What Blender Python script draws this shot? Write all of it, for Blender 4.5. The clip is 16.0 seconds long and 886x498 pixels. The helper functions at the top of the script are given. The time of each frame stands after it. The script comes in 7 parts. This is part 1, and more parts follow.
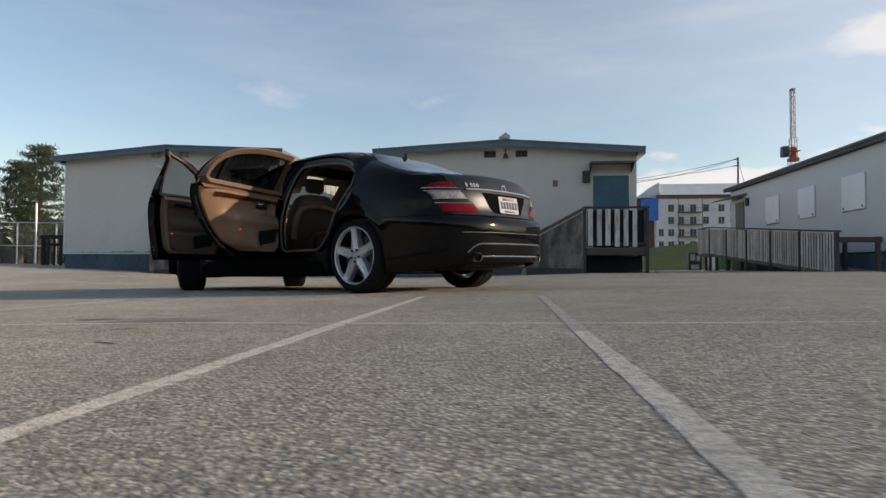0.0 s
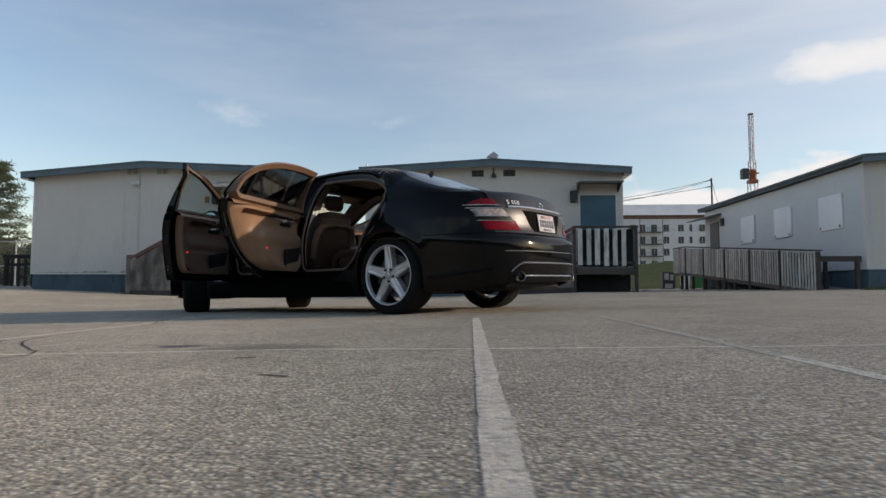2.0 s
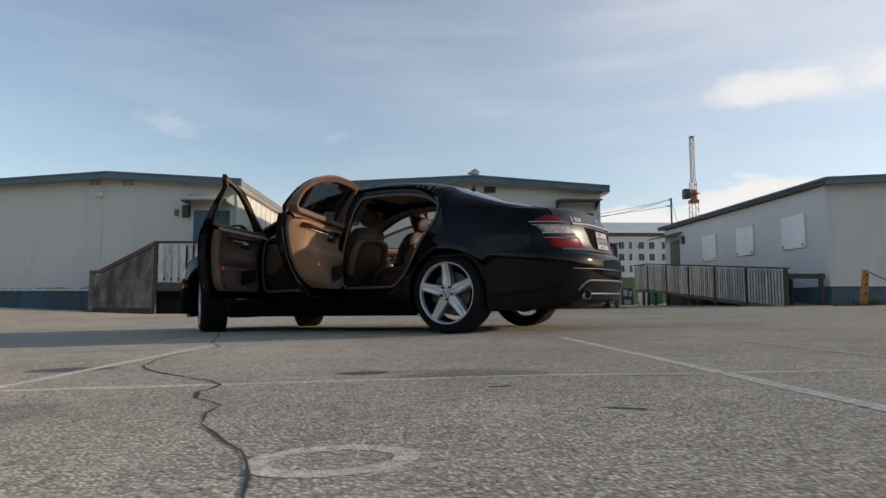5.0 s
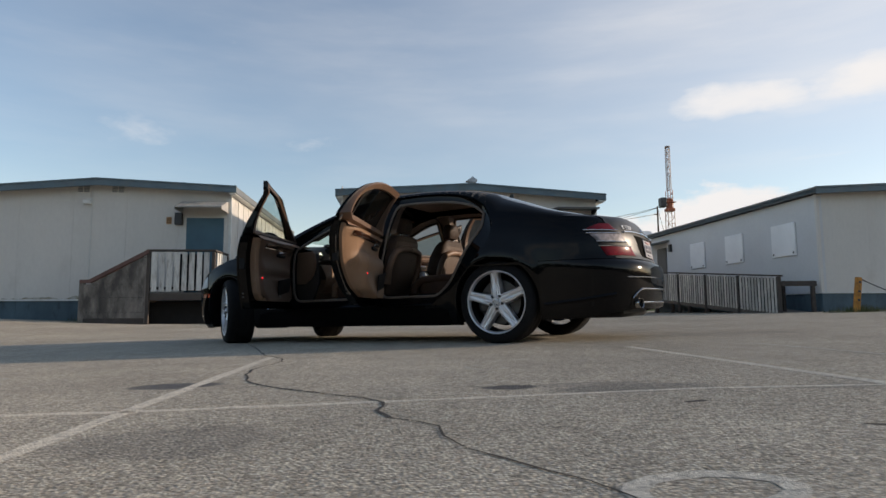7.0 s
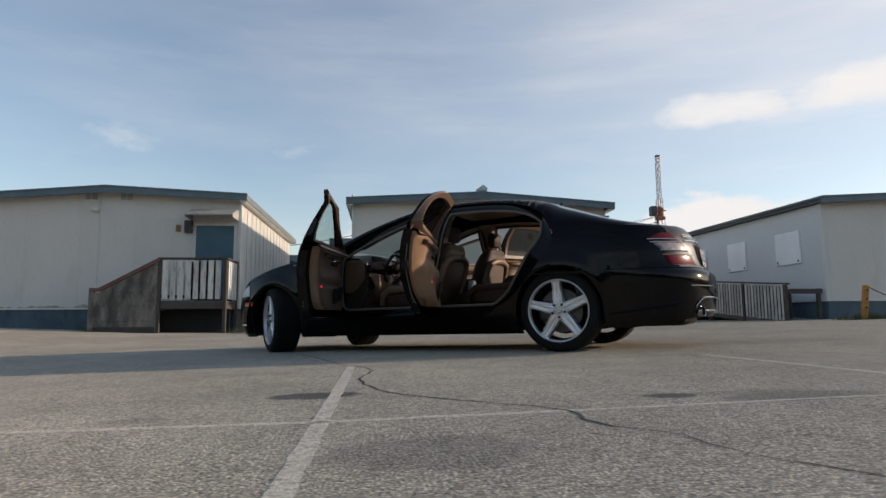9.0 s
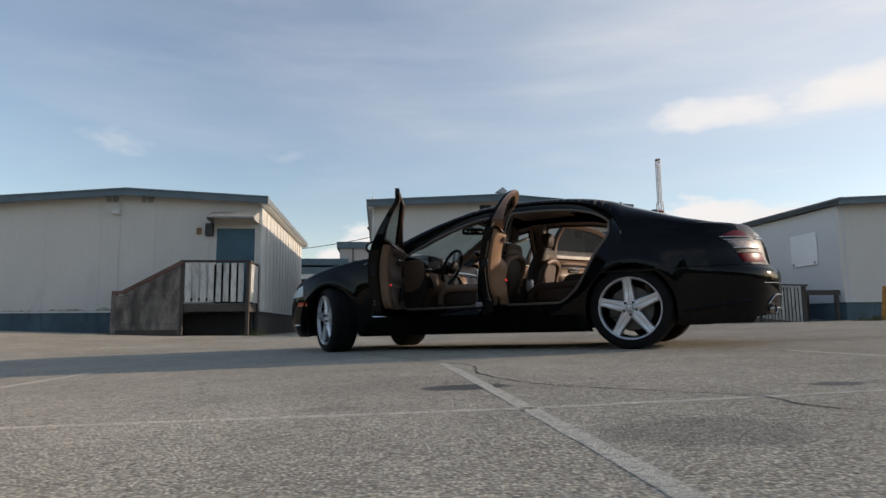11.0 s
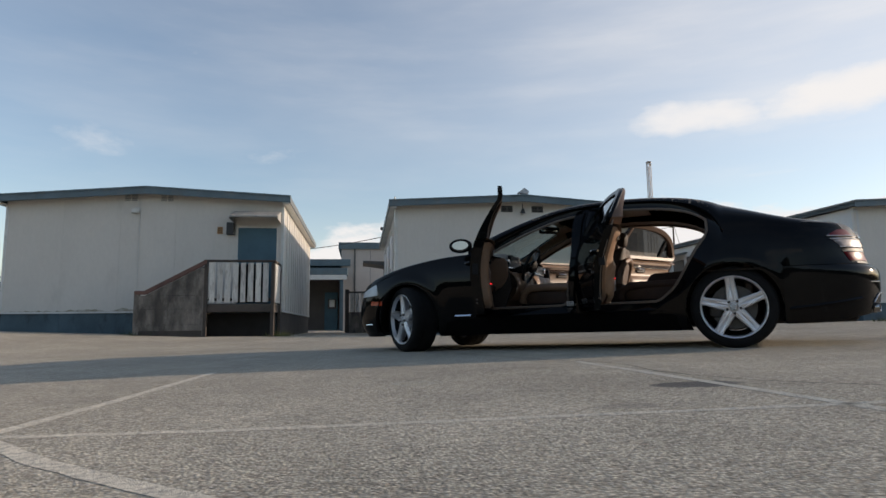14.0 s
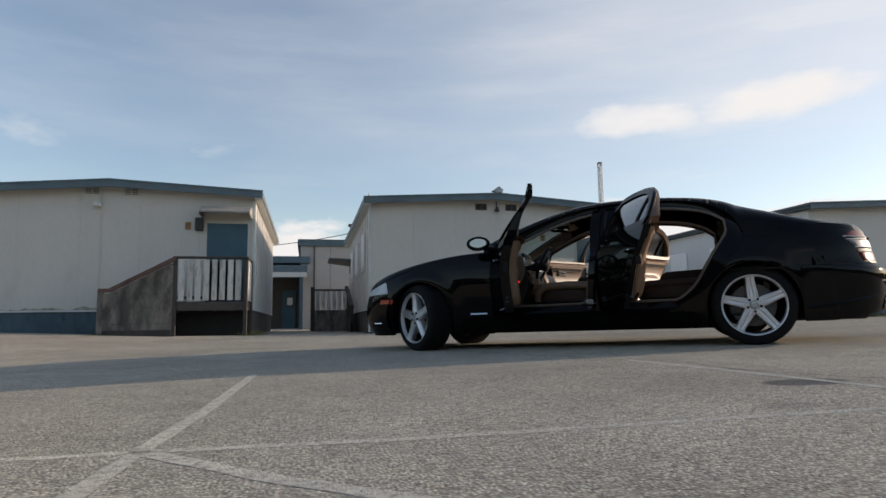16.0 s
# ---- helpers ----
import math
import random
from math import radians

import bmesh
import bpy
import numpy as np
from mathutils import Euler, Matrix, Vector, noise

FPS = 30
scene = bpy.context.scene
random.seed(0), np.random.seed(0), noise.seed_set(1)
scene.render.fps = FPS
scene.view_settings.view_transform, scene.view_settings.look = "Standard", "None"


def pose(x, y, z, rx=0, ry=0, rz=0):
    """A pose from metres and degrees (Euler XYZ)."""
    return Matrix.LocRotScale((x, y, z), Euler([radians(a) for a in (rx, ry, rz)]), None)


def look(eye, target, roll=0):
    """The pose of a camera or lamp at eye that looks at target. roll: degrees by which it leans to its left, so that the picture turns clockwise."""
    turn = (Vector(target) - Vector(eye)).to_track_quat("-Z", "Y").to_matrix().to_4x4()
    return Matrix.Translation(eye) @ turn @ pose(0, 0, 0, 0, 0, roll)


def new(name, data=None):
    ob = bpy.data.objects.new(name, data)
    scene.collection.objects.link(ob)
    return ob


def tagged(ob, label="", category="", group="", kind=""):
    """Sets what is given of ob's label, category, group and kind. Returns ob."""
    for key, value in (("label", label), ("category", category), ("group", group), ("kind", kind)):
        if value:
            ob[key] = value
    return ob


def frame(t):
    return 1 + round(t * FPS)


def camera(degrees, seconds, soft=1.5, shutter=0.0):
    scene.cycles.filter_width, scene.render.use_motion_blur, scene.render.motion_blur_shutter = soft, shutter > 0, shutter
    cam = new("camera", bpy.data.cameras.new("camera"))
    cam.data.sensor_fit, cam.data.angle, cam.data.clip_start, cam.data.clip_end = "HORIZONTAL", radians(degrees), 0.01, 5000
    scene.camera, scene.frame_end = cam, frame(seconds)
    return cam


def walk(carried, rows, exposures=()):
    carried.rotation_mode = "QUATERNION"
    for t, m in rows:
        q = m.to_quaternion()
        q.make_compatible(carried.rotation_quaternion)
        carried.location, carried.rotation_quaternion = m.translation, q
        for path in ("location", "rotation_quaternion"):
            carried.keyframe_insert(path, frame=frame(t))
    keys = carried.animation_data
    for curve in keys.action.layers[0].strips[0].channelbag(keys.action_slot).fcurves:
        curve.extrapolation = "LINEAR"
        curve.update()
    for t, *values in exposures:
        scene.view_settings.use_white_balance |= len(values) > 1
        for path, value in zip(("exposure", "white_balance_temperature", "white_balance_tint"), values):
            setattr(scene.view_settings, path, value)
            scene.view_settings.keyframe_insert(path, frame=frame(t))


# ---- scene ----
cam = camera(71.2, 16.0, shutter=0.5)
# the car park falls gently to one side: LOT turns its plane into the upright world
LOT = pose(0, 0, 0, 0, 0, 1.0) @ pose(0, 0, 0, 0, -1.3, 0)
PATH = [
    (0, (0.284, 0.641, 0.198), (0.077, 2.629, 0.266), -1.0),
    (0.5, (0.101, 0.697, 0.203), (-0.07, 2.688, 0.291), -1.0),
    (1, (-0.058, 0.73, 0.207), (-0.202, 2.722, 0.31), -1.1),
    (1.5, (-0.231, 0.746, 0.211), (-0.348, 2.739, 0.332), -1.1),
    (2, (-0.386, 0.772, 0.213), (-0.473, 2.766, 0.342), -1.2),
    (2.5, (-0.557, 0.807, 0.213), (-0.609, 2.802, 0.351), -1.2),
    (3, (-0.717, 0.828, 0.221), (-0.742, 2.822, 0.364), -1.2),
    (3.5, (-0.894, 0.859, 0.228), (-0.885, 2.853, 0.379), -1.3),
    (4, (-1.06, 0.873, 0.237), (-1.019, 2.866, 0.397), -1.3),
    (6.5, (-1.871, 0.998, 0.274), (-1.703, 2.982, 0.469), -1.5),
    (7, (-2.022, 1.035, 0.281), (-1.837, 3.016, 0.481), -1.6),
    (7.5, (-2.184, 1.051, 0.291), (-1.978, 3.029, 0.497), -1.7),
    (8, (-2.34, 1.064, 0.299), (-2.121, 3.04, 0.511), -1.7),
    (8.5, (-2.504, 1.074, 0.304), (-2.279, 3.049, 0.522), -1.7),
    (9, (-2.662, 1.08, 0.304), (-2.432, 3.054, 0.528), -1.7),
    (11.5, (-3.48, 1.153, 0.271), (-3.23, 3.123, 0.511), -1.9),
    (12, (-3.649, 1.168, 0.276), (-3.394, 3.137, 0.518), -1.9),
    (12.5, (-3.83, 1.183, 0.285), (-3.567, 3.151, 0.523), -1.9),
    (13, (-3.994, 1.219, 0.287), (-3.721, 3.186, 0.526), -1.9),
    (13.5, (-4.166, 1.27, 0.282), (-3.879, 3.234, 0.523), -1.9),
    (14, (-4.329, 1.326, 0.283), (-4.028, 3.288, 0.523), -1.9),
    (14.5, (-4.494, 1.373, 0.292), (-4.175, 3.333, 0.53), -1.9),
    (15, (-4.658, 1.418, 0.296), (-4.31, 3.373, 0.531), -2.0),
    (15.5, (-4.832, 1.482, 0.303), (-4.425, 3.426, 0.535), -2.0),
    (16, (-4.993, 1.534, 0.315), (-4.528, 3.466, 0.542), -2.1),
]
walk(cam, [(t, LOT @ look(eye, target, roll)) for t, eye, target, roll in PATH], [(0, 0.10, 7350, 15), (16, 0.10, 7350, 15)])

# ---- light ----
SUN_EL, SUN_AZ = 13.0, 87.0      # degrees above the horizon; degrees from +y towards +x
world = bpy.data.worlds.new("sky")
scene.world = world
world.use_nodes = True
wn, wl = world.node_tree.nodes, world.node_tree.links
sky = wn.new("ShaderNodeTexSky")
sky.sky_type = 'NISHITA'
sky.sun_disc = False
sky.sun_elevation, sky.sun_rotation = radians(SUN_EL), radians(SUN_AZ)
sky.air_density, sky.dust_density, sky.ozone_density = 1.0, 0.6, 2.2
wtc = wn.new("ShaderNodeTexCoord")


def wmath(op, a, b=None, c=None):
    n = wn.new("ShaderNodeMath")
    n.operation = op
    for k, v in enumerate((a, b, c)):
        if v is None:
            continue
        if isinstance(v, (int, float)):
            n.inputs[k].default_value = v
        else:
            wl.new(v, n.inputs[k])
    return n.outputs[0]


def wnoise(scale, detail, stretch, offset=(0, 0, 0)):
    m = wn.new("ShaderNodeMapping")
    m.inputs["Scale"].default_value = stretch
    m.inputs["Location"].default_value = offset
    wl.new(wtc.outputs["Generated"], m.inputs["Vector"])
    n = wn.new("ShaderNodeTexNoise")
    n.inputs["Scale"].default_value, n.inputs["Detail"].default_value = scale, detail
    n.inputs["Roughness"].default_value = 0.55
    wl.new(m.outputs[0], n.inputs["Vector"])
    return n.outputs["Fac"]


def smooth(v, lo, hi):
    n = wn.new("ShaderNodeMapRange")
    n.interpolation_type = 'SMOOTHSTEP'
    n.inputs["From Min"].default_value, n.inputs["From Max"].default_value = lo, hi
    wl.new(v, n.inputs["Value"])
    return n.outputs[0]


sep = wn.new("ShaderNodeSeparateXYZ")
wl.new(wtc.outputs["Generated"], sep.inputs[0])
DX, DY, DZ = sep.outputs
AZ = wmath('ARCTAN2', DX, DY)            # radians from +y towards +x
EL = wmath('ARCSINE', DZ)


def cloud(az, el, waz, wel, soft, wide=0.85):
    a = wmath('DIVIDE', wmath('SUBTRACT', AZ, radians(az)), radians(waz))
    e = wmath('DIVIDE', wmath('SUBTRACT', EL, radians(el)), radians(wel))
    r = wmath('ADD', wmath('MULTIPLY', a, a), wmath('MULTIPLY', e, e))
    return smooth(wmath('ADD', wmath('POWER', 2.718, wmath('MULTIPLY', r, -1.0)), wmath('MULTIPLY', wmath('SUBTRACT', puff, 0.5), 1.5)), soft, soft + wide)


puff = wnoise(7.0, 9.0, (1.0, 1.0, 2.4))
veil = wnoise(2.0, 6.0, (1.0, 1.0, 3.0), (3.1, 0.4, 0.2))
wisp = wnoise(4.5, 7.0, (0.8, 0.8, 5.0), (1.3, 2.2, 0.7))
# azimuth, elevation, half widths, softness, density
CLOUDS = [(31.2, 17.5, 8.0, 2.1, 0.12, 0.95), (40.6, 17.7, 8.0, 2.2, 0.08, 1.0), (37.0, 16.2, 13.0, 1.9, 0.22, 0.55), (62.0, 19.0, 12.0, 5.0, 0.2, 0.9), (36.0, 4.8, 30.0, 5.0, 0.30, 1.0, 0.26), (36.5, 12.2, 6.0, 0.6, 0.36, 0.5),
          (0.5, 4.5, 6.0, 5.2, 0.36, 1.0, 0.3), (-70.0, 6.0, 30.0, 3.0, 0.3, 0.7), (-150.0, 16.0, 60.0, 6.0, 0.45, 0.8)]
cover = wmath('MULTIPLY', smooth(veil, 0.36, 0.78), 0.11)
cover = wmath('ADD', cover, wmath('MULTIPLY', smooth(wisp, 0.42, 0.80), 0.08))
# thin high veil towards the sun
a = wmath('DIVIDE', wmath('SUBTRACT', AZ, radians(46)), radians(36))
e = wmath('DIVIDE', wmath('SUBTRACT', EL, radians(24)), radians(13))
r = wmath('ADD', wmath('MULTIPLY', a, a), wmath('MULTIPLY', e, e))
thin = wmath('MULTIPLY', wmath('POWER', 2.718, wmath('MULTIPLY', r, -1.0)), wmath('ADD', 0.36, wmath('MULTIPLY', wisp, 0.5)))
cover = wmath('ADD', cover, thin)
for c in CLOUDS:
    cover = wmath('MAXIMUM', cover, wmath('MULTIPLY', cloud(*c[:5], *c[6:]), c[5]))
haze = wmath('MULTIPLY', wmath('SUBTRACT', 1.0, smooth(EL, 0.0, 0.30)), 0.25)
cover = wmath('MINIMUM', 1.0, wmath('MAXIMUM', cover, haze))
SKY_STRENGTH = 0.197
bg_sky, bg_cloud, wmix = wn.new("ShaderNodeBackground"), wn.new("ShaderNodeBackground"), wn.new("ShaderNodeMixShader")
wl.new(sky.outputs[0], bg_sky.inputs["Color"])
bg_sky.inputs["Strength"].default_value = SKY_STRENGTH
bg_cloud.inputs["Color"].default_value = (0.865, 0.93, 1.0, 1)
bg_cloud.inputs["Strength"].default_value = 0.90
wl.new(cover, wmix.inputs[0])
wl.new(bg_sky.outputs[0], wmix.inputs[1])
wl.new(bg_cloud.outputs[0], wmix.inputs[2])
wl.new(wmix.outputs[0], [n for n in wn if n.bl_idname == "ShaderNodeOutputWorld"][0].inputs["Surface"])

sun = new("sun", bpy.data.lights.new("sun", 'SUN'))
sun.data.energy, sun.data.angle, sun.data.color = 4.0, radians(0.8), (1.0, 0.885, 0.755)
e, a = radians(SUN_EL), radians(SUN_AZ)
sun.matrix_world = look((40 * math.sin(a) * math.cos(e), 40 * math.cos(a) * math.cos(e), 40 * math.sin(e)), (0, 0, 0))
scene.view_settings.exposure = 0.0


# ---- materials ----
def mat(name, color, rough=0.6, metal=0.0, scale=8.0, vary=0.12, bump=0.0, fine=0.0, stain=None, stain_scale=1.2, stain_amount=0.0, stretch=(1, 1, 1), per_object=0.0, coat=0.0, spec=0.5, bump_scale=None, coat_rough=0.03, stain_from=0.50):
    """A painted or natural surface with grain, blotches, relief and stains."""
    m = bpy.data.materials.new(name)
    m.use_nodes = True
    nd, ln = m.node_tree.nodes, m.node_tree.links
    b = nd["Principled BSDF"]
    b.inputs["Roughness"].default_value, b.inputs["Metallic"].default_value = rough, metal
    b.inputs["Coat Weight"].default_value = coat
    b.inputs["Coat Roughness"].default_value = coat_rough
    b.inputs["Diffuse Roughness"].default_value = 0.6 if rough > 0.55 else 0.0
    b.inputs["Specular IOR Level"].default_value = spec
    tc = nd.new("ShaderNodeTexCoord")
    mp = nd.new("ShaderNodeMapping")
    mp.inputs["Scale"].default_value = stretch
    ln.new(tc.outputs["Object"], mp.inputs[0])

    def noisy(sc, detail=4.0, rough_=0.6):
        n = nd.new("ShaderNodeTexNoise")
        n.inputs["Scale"].default_value, n.inputs["Detail"].default_value, n.inputs["Roughness"].default_value = sc, detail, rough_
        ln.new(mp.outputs[0], n.inputs["Vector"])
        return n.outputs["Fac"]

    big = noisy(scale)
    ramp = nd.new("ShaderNodeMapRange")
    ramp.inputs["From Min"].default_value, ramp.inputs["From Max"].default_value = 0.3, 0.7
    ramp.inputs["To Min"].default_value, ramp.inputs["To Max"].default_value = 1.0 - vary, 1.0 + vary
    ln.new(big, ramp.inputs["Value"])
    col = nd.new("ShaderNodeMix")
    col.data_type, col.blend_type = 'RGBA', 'MULTIPLY'
    col.inputs["Factor"].default_value = 1.0
    col.inputs["A"].default_value = (*color, 1)
    ln.new(ramp.outputs[0], col.inputs["B"])
    out = col.outputs["Result"]
    if fine:
        f = noisy(scale * 14, 3.0, 0.7)
        r2 = nd.new("ShaderNodeMapRange")
        r2.inputs["From Min"].default_value, r2.inputs["From Max"].default_value = 0.3, 0.7
        r2.inputs["To Min"].default_value, r2.inputs["To Max"].default_value = 1.0 - fine, 1.0 + fine
        ln.new(f, r2.inputs["Value"])
        c2 = nd.new("ShaderNodeMix")
        c2.data_type, c2.blend_type = 'RGBA', 'MULTIPLY'
        c2.inputs["Factor"].default_value = 1.0
        ln.new(out, c2.inputs["A"])
        ln.new(r2.outputs[0], c2.inputs["B"])
        out = c2.outputs["Result"]
    if per_object:
        info = nd.new("ShaderNodeObjectInfo")
        r3 = nd.new("ShaderNodeMapRange")
        r3.inputs["To Min"].default_value, r3.inputs["To Max"].default_value = 1.0 - per_object, 1.0 + per_object
        ln.new(info.outputs["Random"], r3.inputs["Value"])
        c3 = nd.new("ShaderNodeMix")
        c3.data_type, c3.blend_type = 'RGBA', 'MULTIPLY'
        c3.inputs["Factor"].default_value = 1.0
        ln.new(out, c3.inputs["A"])
        ln.new(r3.outputs[0], c3.inputs["B"])
        out = c3.outputs["Result"]
    if stain:
        s = noisy(stain_scale, 6.0, 0.65)
        r4 = nd.new("ShaderNodeMapRange")
        r4.interpolation_type = 'SMOOTHSTEP'
        r4.inputs["From Min"].default_value, r4.inputs["From Max"].default_value = stain_from, stain_from + 0.20
        r4.inputs["To Max"].default_value = stain_amount
        ln.new(s, r4.inputs["Value"])
        c4 = nd.new("ShaderNodeMix")
        c4.data_type = 'RGBA'
        ln.new(r4.outputs[0], c4.inputs["Factor"])
        ln.new(out, c4.inputs["A"])
        c4.inputs["B"].default_value = (*stain, 1)
        out = c4.outputs["Result"]
    ln.new(out, b.inputs["Base Color"])
    if bump:
        bn = nd.new("ShaderNodeBump")
        bn.inputs["Strength"].default_value = bump
        bn.inputs["Distance"].default_value = 0.01
        ln.new(noisy(bump_scale or scale * 12, 4.0, 0.65), bn.inputs["Height"])
        ln.new(bn.outputs[0], b.inputs["Normal"])
    return m


def glass(name, tint, rough=0.0, front=0.075):
    """A thin tinted pane: clear with its colour, plus its real gloss, alike from both sides."""
    m = bpy.data.materials.new(name)
    m.use_nodes = True
    nd, ln = m.node_tree.nodes, m.node_tree.links
    nd.remove(nd["Principled BSDF"])
    tr, gl, mx, lw = nd.new("ShaderNodeBsdfTransparent"), nd.new("ShaderNodeBsdfGlossy"), nd.new("ShaderNodeMixShader"), nd.new("ShaderNodeLayerWeight")
    tr.inputs[0].default_value = (*tint, 1)
    gl.inputs["Roughness"].default_value = rough
    lw.inputs["Blend"].default_value = 0.5
    pw, ma = nd.new("ShaderNodeMath"), nd.new("ShaderNodeMath")
    pw.operation, ma.operation = 'POWER', 'MULTIPLY_ADD'
    pw.inputs[1].default_value = 4.5
    ma.inputs[1].default_value, ma.inputs[2].default_value = 1.0 - front, front
    ln.new(lw.outputs["Facing"], pw.inputs[0])
    ln.new(pw.outputs[0], ma.inputs[0])
    ln.new(ma.outputs[0], mx.inputs[0])
    ln.new(tr.outputs[0], mx.inputs[1])
    ln.new(gl.outputs[0], mx.inputs[2])
    ln.new(mx.outputs[0], nd["Material Output"].inputs["Surface"])
    return m


def lamp_lens(name, color, power):
    m = mat(name, color, 0.2)
    b = m.node_tree.nodes["Principled BSDF"]
    b.inputs["Emission Color"].default_value = (*color, 1)
    b.inputs["Emission Strength"].default_value = power
    return m


def asphalt_mat():
    """Old asphalt: grit of light and dark stones, blotches, a few oily stains, faint wheel polish."""
    m = bpy.data.materials.new("asphalt")
    m.use_nodes = True
    nd, ln = m.node_tree.nodes, m.node_tree.links
    b = nd["Principled BSDF"]
    tc = nd.new("ShaderNodeTexCoord")
    P = tc.outputs["Object"]

    def nz(sc, det=4.0, ro=0.6, dist=0.0):
        n = nd.new("ShaderNodeTexNoise")
        n.inputs["Scale"].default_value, n.inputs["Detail"].default_value = sc, det
        n.inputs["Roughness"].default_value, n.inputs["Distortion"].default_value = ro, dist
        ln.new(P, n.inputs["Vector"])
        return n.outputs["Fac"]

    def rng(v, a, b_, c, d, sm=False):
        n = nd.new("ShaderNodeMapRange")
        if sm:
            n.interpolation_type = 'SMOOTHSTEP'
        for k, x in zip(("From Min", "From Max", "To Min", "To Max"), (a, b_, c, d)):
            n.inputs[k].default_value = x
        ln.new(v, n.inputs["Value"])
        return n.outputs[0]

    def mth(op, a, b_=None):
        n = nd.new("ShaderNodeMath")
        n.operation = op
        for k, v in enumerate((a, b_)):
            if v is None:
                continue
            if isinstance(v, (int, float)):
                n.inputs[k].default_value = v
            else:
                ln.new(v, n.inputs[k])
        return n.outputs[0]

    def mixc(f, a, b_, blend='MIX'):
        n = nd.new("ShaderNodeMix")
        n.data_type, n.blend_type = 'RGBA', blend
        for key, v in (("Factor", f), ("A", a), ("B", b_)):
            if isinstance(v, (int, float)):
                n.inputs[key].default_value = v
            elif isinstance(v, tuple):
                n.inputs[key].default_value = (*v, 1)
            else:
                ln.new(v, n.inputs[key])
        return n.outputs["Result"]

    def stones(sc):
        v = nd.new("ShaderNodeTexVoronoi")
        v.inputs["Scale"].default_value = sc
        v.inputs["Randomness"].default_value = 1.0
        ln.new(P, v.inputs["Vector"])
        s = nd.new("ShaderNodeSeparateColor")
        ln.new(v.outputs["Color"], s.inputs[0])
        return v.outputs["Distance"], s.outputs[0], s.outputs[1]

    d1, r1, h1 = stones(105.0)
    d2, r2, h2 = stones(240.0)
    base = mixc(rng(r1, 0.0, 1.0, 0.0, 1.0), (0.238, 0.210, 0.163), (0.690, 0.615, 0.485))
    tan = mixc(rng(h1, 0.80, 0.95, 0.0, 0.38, True), base, (0.60, 0.47, 0.35))
    pale = mixc(rng(h2, 0.86, 0.97, 0.0, 0.60, True), tan, (0.68, 0.66, 0.62))
    tar = mixc(rng(d1, 0.30, 0.58, 0.0, 0.46, True), pale, (0.125, 0.114, 0.098))
    blot = mixc(1.0, tar, rng(nz(0.55, 5.0), 0.3, 0.7, 0.84, 1.18), 'MULTIPLY')
    blot = mixc(1.0, blot, rng(nz(3.5, 5.0), 0.3, 0.7, 0.90, 1.10), 'MULTIPLY')
    # oily stains, each with its own outline
    sep_ = nd.new("ShaderNodeSeparateXYZ")
    ln.new(P, sep_.inputs[0])
    # the asphalt's colour is darkened smoothly towards the ramp
    blot = mixc(1.0, blot, rng(mth('ADD', sep_.outputs[0], mth('MULTIPLY', nz(0.7, 3.0), 1.2)), -1.6, 0.6, 1.0, 0.86, True), 'MULTIPLY')
    wob = mth('MULTIPLY', mth('SUBTRACT', nz(5.0, 5.0, 0.65), 0.5), 1.6)
    total = None
    for sx, sy, wx, wy, k in ((-2.97, 3.71, 0.20, 0.12, 0.85), (-1.64, 3.26, 0.12, 0.07, 0.90), (-1.22, 3.12, 0.30, 0.12, 0.50), (-2.56, 2.50, 0.26, 0.20, 0.36), (-3.5, 3.2, 0.12, 0.06, 0.30), (-1.38, 3.26, 0.22, 0.07, 0.35), (-0.62, 2.98, 0.16, 0.06, 0.35), (0.9, 6.6, 0.8, 0.35, 0.22), (-7.4, 4.9, 0.5, 0.3, 0.25)):
        ax = mth('DIVIDE', mth('SUBTRACT', sep_.outputs[0], sx), wx)
        ay = mth('DIVIDE', mth('SUBTRACT', sep_.outputs[1], sy), wy)
        rr = mth('ADD', mth('ADD', mth('MULTIPLY', ax, ax), mth('MULTIPLY', ay, ay)), wob)
        one = rng(rr, 0.6, 1.2, k, 0.0, True)
        total = one if total is None else mth('MAXIMUM', total, one)
    dark = mixc(total, blot, (0.065, 0.06, 0.056))
    ln.new(dark, b.inputs["Base Color"])
    ln.new(rng(total, 0.0, 0.8, 0.86, 0.55), b.inputs["Roughness"])
    b.inputs["Specular IOR Level"].default_value = 0.2
    b.inputs["Diffuse Roughness"].default_value = 0.3
    bp = nd.new("ShaderNodeBump")
    bp.inputs["Strength"].default_value, bp.inputs["Distance"].default_value = 0.9, 0.004
    ln.new(mth('ADD', mth('MULTIPLY', d1, -0.8), mth('MULTIPLY', d2, -0.35)), bp.inputs["Height"])
    ln.new(bp.outputs[0], b.inputs["Normal"])
    return m


